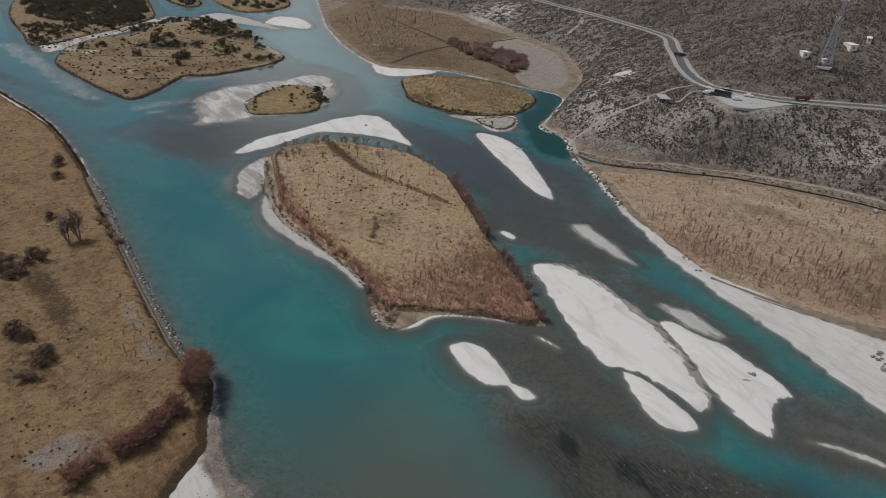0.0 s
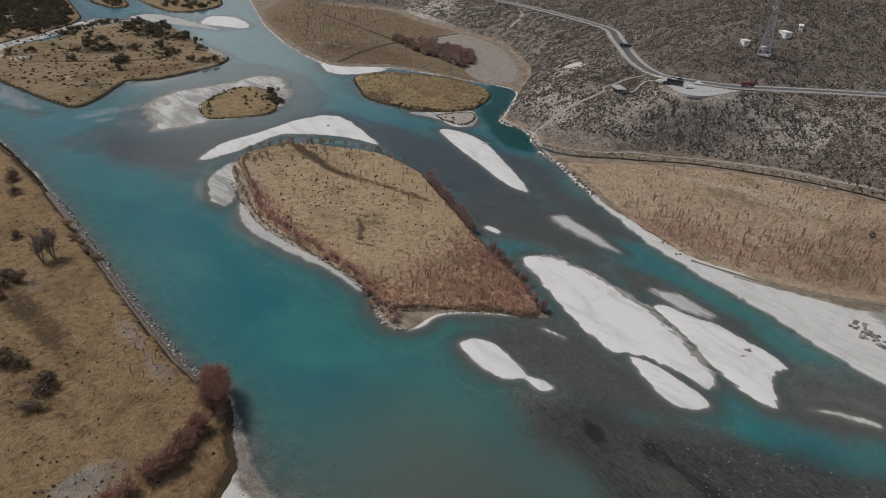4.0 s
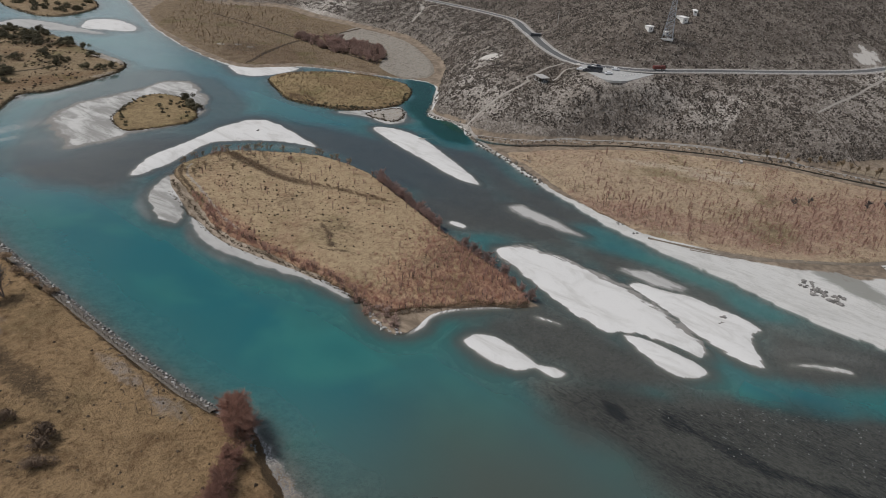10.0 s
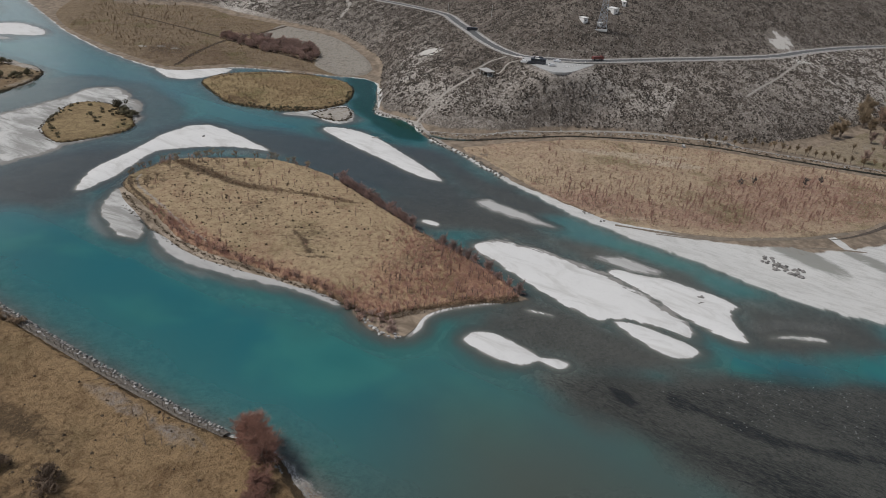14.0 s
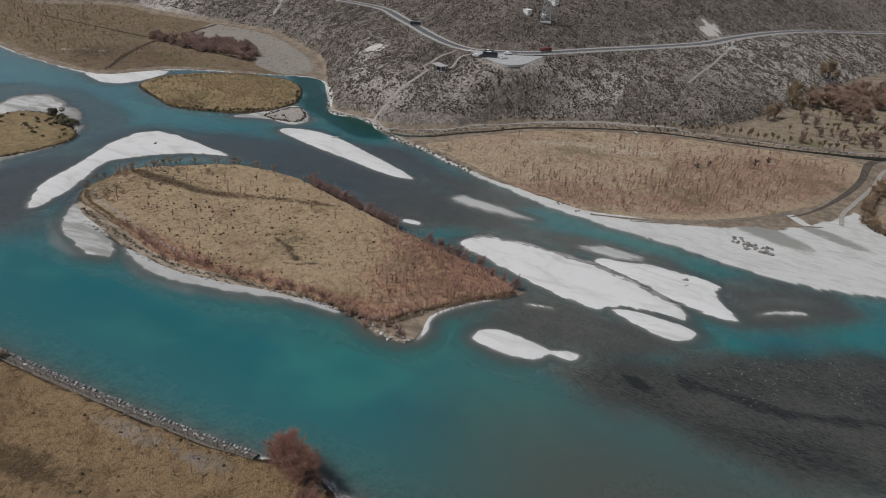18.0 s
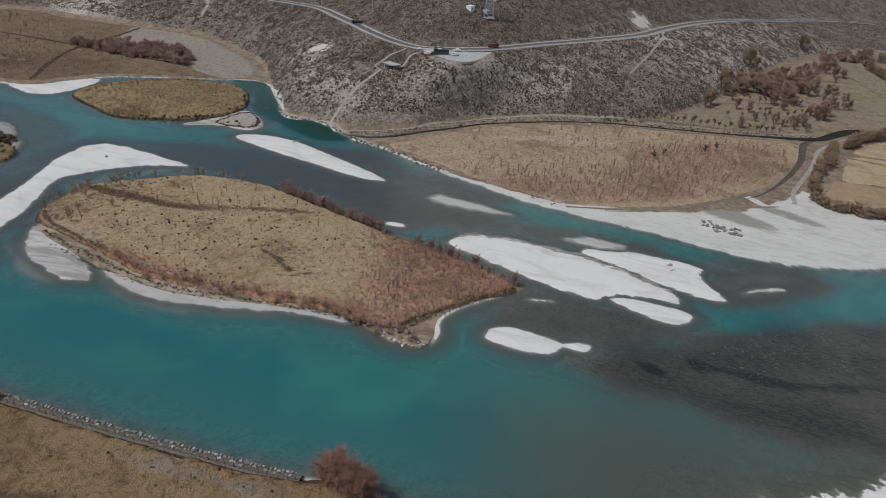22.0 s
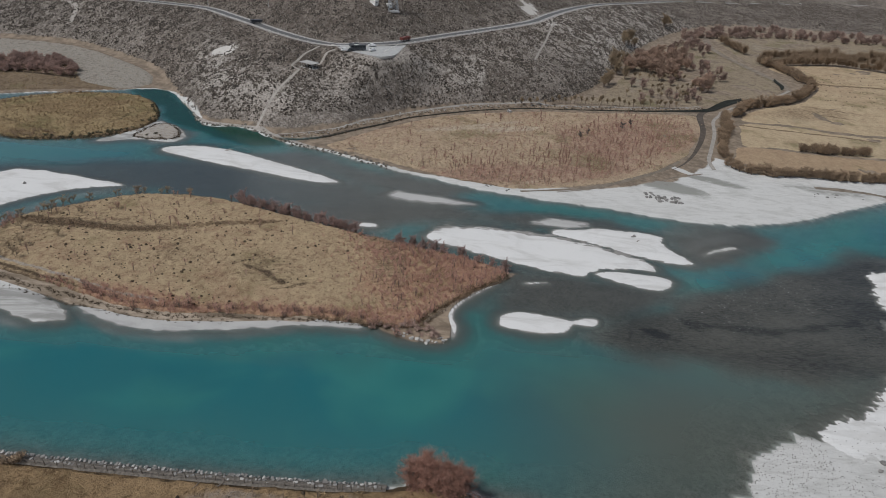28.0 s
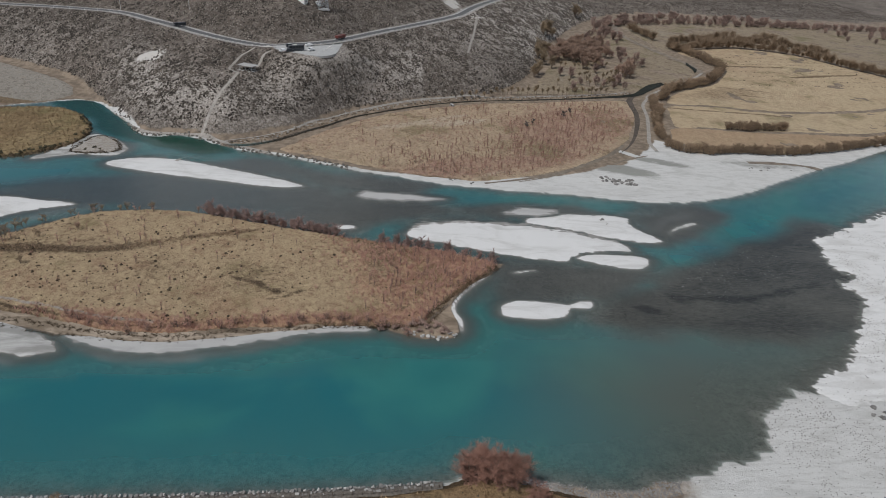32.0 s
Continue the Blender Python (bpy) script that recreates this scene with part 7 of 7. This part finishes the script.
# ---- buildings, mast and vehicles ----
def house(x, y, turn, size, label, category, roof_over=0.25, open_front=False):
    w, dpt, hgt = size
    z = float(np.min(height_at([x - w / 2, x + w / 2, x, x], [y, y, y - dpt / 2, y + dpt / 2])))
    root = new("hut")
    root.matrix_basis = pose(x, y, z, 0, 0, turn)
    tagged(root, label, category)
    if open_front:
        for sx in (-1, 0, 1):
            for sy in (-1, 1):
                part("post", box_mesh("post", (0.22, 0.22, hgt + 1.5), M_CONCRETE, (sx * (w / 2 - 0.4), sy * (dpt / 2 - 0.4), hgt / 2 - 0.75)), root)
        part("platform", box_mesh("platform", (w + 1.2, dpt + 1.2, 1.4), M_CONCRETE, (0, 0, -0.55), 0.05), root)
        for k in range(6):
            part("baluster", box_mesh("baluster", (0.1, 0.1, 0.95), M_CONCRETE, (-w / 2 + k * w / 5, -dpt / 2 - 0.4, 0.6)), root)
        part("railing", box_mesh("railing", (w, 0.1, 0.1), M_CONCRETE, (0, -dpt / 2 - 0.4, 1.1)), root)
    else:
        part("wall", box_mesh("wall", (w, dpt, hgt + 1.5), M_WALL, (0, 0, hgt / 2 - 0.75), 0.03), root)
        door = part("door", box_mesh("door", (0.95, 0.06, 2.0), M_DARK, (-w * 0.22, -dpt / 2 - 0.02, 1.05), 0.01), root, "dark metal door")
        part("handle", box_mesh("handle", (0.05, 0.06, 0.14), M_STEEL, (-w * 0.22 + 0.36, -dpt / 2 - 0.07, 1.05)), door)
        win = part("window", box_mesh("window", (1.1, 0.05, 0.9), M_WALL, (w * 0.22, -dpt / 2 - 0.02, 1.5), 0.01), root)
        part("pane", box_mesh("pane", (0.95, 0.04, 0.75), M_DARK, (w * 0.22, -dpt / 2 - 0.04, 1.5)), win)
        win2 = part("window", box_mesh("window", (0.05, 1.1, 0.9), M_WALL, (-w / 2 - 0.02, 0, 1.5), 0.01), root)
        part("pane", box_mesh("pane", (0.04, 0.95, 0.75), M_DARK, (-w / 2 - 0.04, 0, 1.5)), win2)
    part("roof", box_mesh("roof", (w + 2 * roof_over, dpt + 2 * roof_over, 0.28), M_ROOF if open_front else M_WALL, (0, 0, hgt + 0.1), 0.04), root, "flat pale roof slab")
    part("parapet", box_mesh("parapet", (w + 2 * roof_over, 0.15, 0.25), M_CONCRETE, (0, -dpt / 2 - roof_over + 0.08, hgt + 0.36)), root)
    return root


house(295.6, 246.3, 62, (8.5, 4.2, 2.6), "open pale viewing pavilion on the hillside", "pavilion", 0.5, True)
house(379.5, 226, 60, (4.6, 3.4, 2.8), "small white equipment hut below the mast", "hut")
house(385, 217, 60, (2.8, 2.2, 2.2), "tiny white cabinet hut at the mast's foot", "hut")
house(410.5, 219, 70, (6.4, 4.6, 3.0), "white plastered house on the scrub hillside", "house")
house(425, 217.5, 30, (8.0, 2.4, 2.2), "long low white shed on the scrub hillside", "shed")


def mast(x, y, height, base):
    """A lattice mast: four legs, level rings, crossed braces, antenna panels."""
    z = float(height_at(x, y)[0])
    root = new("lattice_mast")
    root.matrix_basis = pose(x, y, z - 0.3, 0, 0, 20)
    tagged(root, "tall grey steel lattice telecom mast with antenna panels", "mast")
    half = lambda t: base / 2 * (1 - t) ** 1.25 + 0.45
    corner = [(-1, -1), (1, -1), (1, 1), (-1, 1)]
    levels = np.linspace(0, 1, 13)
    at = lambda c, t: np.array([c[0] * half(t), c[1] * half(t), t * height])
    for c in corner:
        part("leg", tri_mesh("leg", *tube([at(c, t) for t in levels], [0.16 - 0.07 * t for t in levels], 5), M_STEEL, False), root)
    for k in range(12):
        t0, t1 = levels[k], levels[k + 1]
        for i in range(4):
            c, e = corner[i], corner[(i + 1) % 4]
            part("brace", tri_mesh("brace", *gather([tube([at(c, t0), at(e, t1)], [0.09, 0.09], 4), tube([at(e, t0), at(c, t1)], [0.09, 0.09], 4), tube([at(c, t1), at(e, t1)], [0.08, 0.08], 4)]), M_STEEL, False), root)
    for t, n_ in ((0.97, 6), (0.70, 4)):
        ring = part("platform", tri_mesh("platform", *tube([(1.5 * math.cos(a_), 1.5 * math.sin(a_), t * height) for a_ in np.linspace(0, 2 * math.pi, 13)], [0.07] * 13, 4), M_STEEL, False), root)
        for k in range(n_):
            a_ = 2 * math.pi * k / n_
            ob = part("antenna_panel", box_mesh("antenna_panel", (0.35, 0.16, 2.0), M_WALL, (0, 0, 0), 0.04), ring, "white antenna panel")
            ob.matrix_basis = pose(1.75 * math.cos(a_), 1.75 * math.sin(a_), t * height + 0.5, 0, 0, math.degrees(a_) + 90)
    part("spike", tri_mesh("spike", *tube([(0, 0, height), (0, 0, height + 3)], [0.05, 0.02], 5), M_STEEL, False), root)
    part("footing", box_mesh("footing", (base + 2, base + 2, 0.8), M_CONCRETE, (0, 0, 0.2), 0.05), root)


mast(381.7, 214, 36.5, 5.4)

wheel_bm = bmesh.new()
bmesh.ops.create_cone(wheel_bm, cap_ends=True, segments=14, radius1=0.5, radius2=0.5, depth=0.34)
bmesh.ops.bevel(wheel_bm, geom=[e for e in wheel_bm.edges if len(e.link_faces) == 2 and e.calc_face_angle() > 1], offset=0.05, segments=1, affect="EDGES")
bmesh.ops.rotate(wheel_bm, verts=wheel_bm.verts[:], matrix=Matrix.Rotation(radians(90), 3, "X"))
WHEEL = bm_mesh("wheel", wheel_bm, M_TYRE)
rim_bm = bmesh.new()
bmesh.ops.create_cone(rim_bm, cap_ends=True, segments=12, radius1=0.28, radius2=0.28, depth=0.37)
bmesh.ops.rotate(rim_bm, verts=rim_bm.verts[:], matrix=Matrix.Rotation(radians(90), 3, "X"))
RIM = bm_mesh("rim", rim_bm, M_STEEL)


def vehicle(kind, x, y, z, turn, paint, label):
    """A parked car, van, coach or lorry with its cab, glass, lamps and wheels."""
    L, W, H, clear, wr = {"car": (4.5, 1.8, 0.75, 0.35, 0.33), "van": (5.4, 2.0, 1.75, 0.4, 0.36), "coach": (8.6, 2.4, 2.6, 0.45, 0.48), "lorry": (7.4, 2.4, 1.5, 0.9, 0.5)}[kind]
    root = new(kind)
    root.matrix_basis = pose(x, y, z, 0, 0, turn)
    tagged(root, label, kind, "vehicles on the road")
    if kind == "lorry":
        part("cargo_bed", box_mesh("cargo_bed", (L * 0.68, W, H), paint, (-L * 0.15, 0, clear + H / 2), 0.06), root)
        cab = part("cab", box_mesh("cab", (L * 0.26, W * 0.95, 2.0), paint, (L * 0.36, 0, 0.6 + 1.0), 0.14), root)
        part("windscreen", box_mesh("windscreen", (0.06, W * 0.8, 0.8), M_DARK, (L * 0.49, 0, 2.05), 0.02), cab)
        part("chassis", box_mesh("chassis", (L, W * 0.5, 0.3), M_TYRE, (0, 0, 0.75)), root)
    else:
        part("body", box_mesh("body", (L, W, H), paint, (0, 0, clear + H / 2), 0.14), root)
        if kind == "car":
            cab = part("cabin", box_mesh("cabin", (L * 0.56, W * 0.9, 0.62), paint, (-L * 0.04, 0, clear + H + 0.29), 0.1, 0.82), root)
            part("glass", box_mesh("glass", (L * 0.565, W * 0.82, 0.34), M_DARK, (-L * 0.04, 0, clear + H + 0.30), 0.04, 0.9), cab)
        else:
            for s in (-1, 1):
                for k in range(5):
                    part("window", box_mesh("window", (L * 0.15, 0.04, H * 0.34), M_DARK, (-L * 0.36 + k * L * 0.18, s * (W / 2 + 0.005), clear + H * 0.68), 0.01), root)
            part("windscreen", box_mesh("windscreen", (0.05, W * 0.84, H * 0.42), M_DARK, (L / 2 + 0.005, 0, clear + H * 0.66), 0.01), root)
            part("roof_unit", box_mesh("roof_unit", (L * 0.3, W * 0.6, 0.2), M_WALL, (-L * 0.1, 0, clear + H + 0.08), 0.05), root)
    for s in (-1, 1):
        part("headlight", box_mesh("headlight", (0.08, 0.32, 0.18), M_CAR_WHITE, (L / 2 - 0.01, s * W * 0.36, clear + 0.45), 0.03), root)
        part("tail_light", box_mesh("tail_light", (0.08, 0.25, 0.2), M_CAR_RED, (-L / 2 + 0.01, s * W * 0.38, clear + 0.5), 0.03), root)
        for ax in (-0.31, 0.31):
            w_ = part("wheel", WHEEL, root)
            w_.matrix_basis = pose(L * ax, s * (W / 2 - 0.12), wr) @ Matrix.Scale(wr / 0.5, 4)
            part("rim", RIM, w_)
    return root


LZ = 30.53
vehicle("van", 320, 226.5, LZ, -62, M_CAR_DARK, "dark blue van parked on the lay-by")
vehicle("coach", 312, 222.5, LZ, -66, M_CAR_DARK, "dark coach parked on the lay-by")
vehicle("car", 307.5, 229, LZ, -60, M_CAR_WHITE, "white car parked on the lay-by")
vehicle("car", 313.5, 214.5, LZ, -40, M_CAR_WHITE, "white car parked on the lay-by")
vehicle("car", 326, 217, LZ, -58, M_CAR_WHITE, "white car standing by the road's edge")
vehicle("car", 308.8, 225.6, LZ, -60, M_CAR_DARK, "dark car parked on the lay-by")
zr_at = lambda x, y: float(line_distance(road_line, np.array([x]), np.array([y]), want=road_z)[1][0]) + 0.24
vehicle("lorry", 347.2, 200.6, zr_at(347, 200), -36, M_CAR_RED, "red tipper lorry driving on the mountain road")
vehicle("lorry", 366.5, 299.5, zr_at(366, 299), 130, M_CAR_DARK, "dark lorry driving on the mountain road")
kerb = box_mesh("kerb_block", (0.9, 0.45, 0.5), M_WALL, (0, 0, 0.25), 0.05)
for k in range(8):
    ob = new("kerb_block", kerb)
    ob.matrix_basis = pose(315.5 + 2.4 * k, 207.6 - 0.55 * k, 30.52, 0, 0, -12)
    tagged(ob, "white-painted concrete kerb block on the lay-by", "kerb block", "kerb blocks of the lay-by")
for i, (x, y, z) in enumerate(road3[sel][::2]):
    if 40 < y < 420:
        d_ = road3[sel][min(2 * i + 1, sel.sum() - 1)][:2] - np.array([x, y])
        d_ /= np.linalg.norm(d_) + 1e-9
        ob = new("marker_post", box_mesh("marker_post", (0.16, 0.16, 1.0), M_WALL, (0, 0, 0.4), 0.02))
        ob.matrix_basis = pose(x + d_[1] * 4.4, y - d_[0] * 4.4, z + 0.1)
        tagged(ob, "small white roadside marker post", "marker post", "marker posts of the road")
def utility_pole(x, y, tall):
    root = new("utility_pole")
    root.matrix_basis = pose(x, y, float(height_at(x, y)[0]) - 0.5, 0, 0, 35)
    tagged(root, "plain wooden utility pole on the scrub hillside", "utility pole", "utility poles")
    part("shaft", tri_mesh("shaft", *tube([(0, 0, 0), (0, 0, tall / 2), (0, 0, tall)], [0.17, 0.15, 0.11], 7), M_CONCRETE, False), root)
    part("crossarm", box_mesh("crossarm", (1.8, 0.12, 0.14), M_WOOD, (0, 0, tall - 0.5), 0.02), root)
    for k_ in (-0.8, 0, 0.8):
        part("insulator", tri_mesh("insulator", *tube([(k_, 0, tall - 0.43), (k_, 0, tall - 0.2)], [0.06, 0.04], 6), M_WALL, False), root)


for x, y, tall in ((393, 300, 9), (427, 276, 9), (418, 352, 9), (458, 250, 9)):
    utility_pole(x, y, tall)
sluice = new("sluice")
sluice.matrix_basis = pose(316, 133.5, 1.2, 0, 0, 25)
tagged(sluice, "small pale concrete sluice across the ditch", "sluice")
for s in (-1.3, 1.3):
    part("pier", box_mesh("pier", (0.5, 1.6, 2.2), M_CONCRETE, (s, 0, 0.8), 0.04), sluice)
part("deck", box_mesh("deck", (3.4, 1.2, 0.25), M_CONCRETE, (0, 0, 1.95), 0.04), sluice)
part("gate", box_mesh("gate", (2.0, 0.1, 1.4), M_WOOD, (0, 0, 0.9), 0.02), sluice)
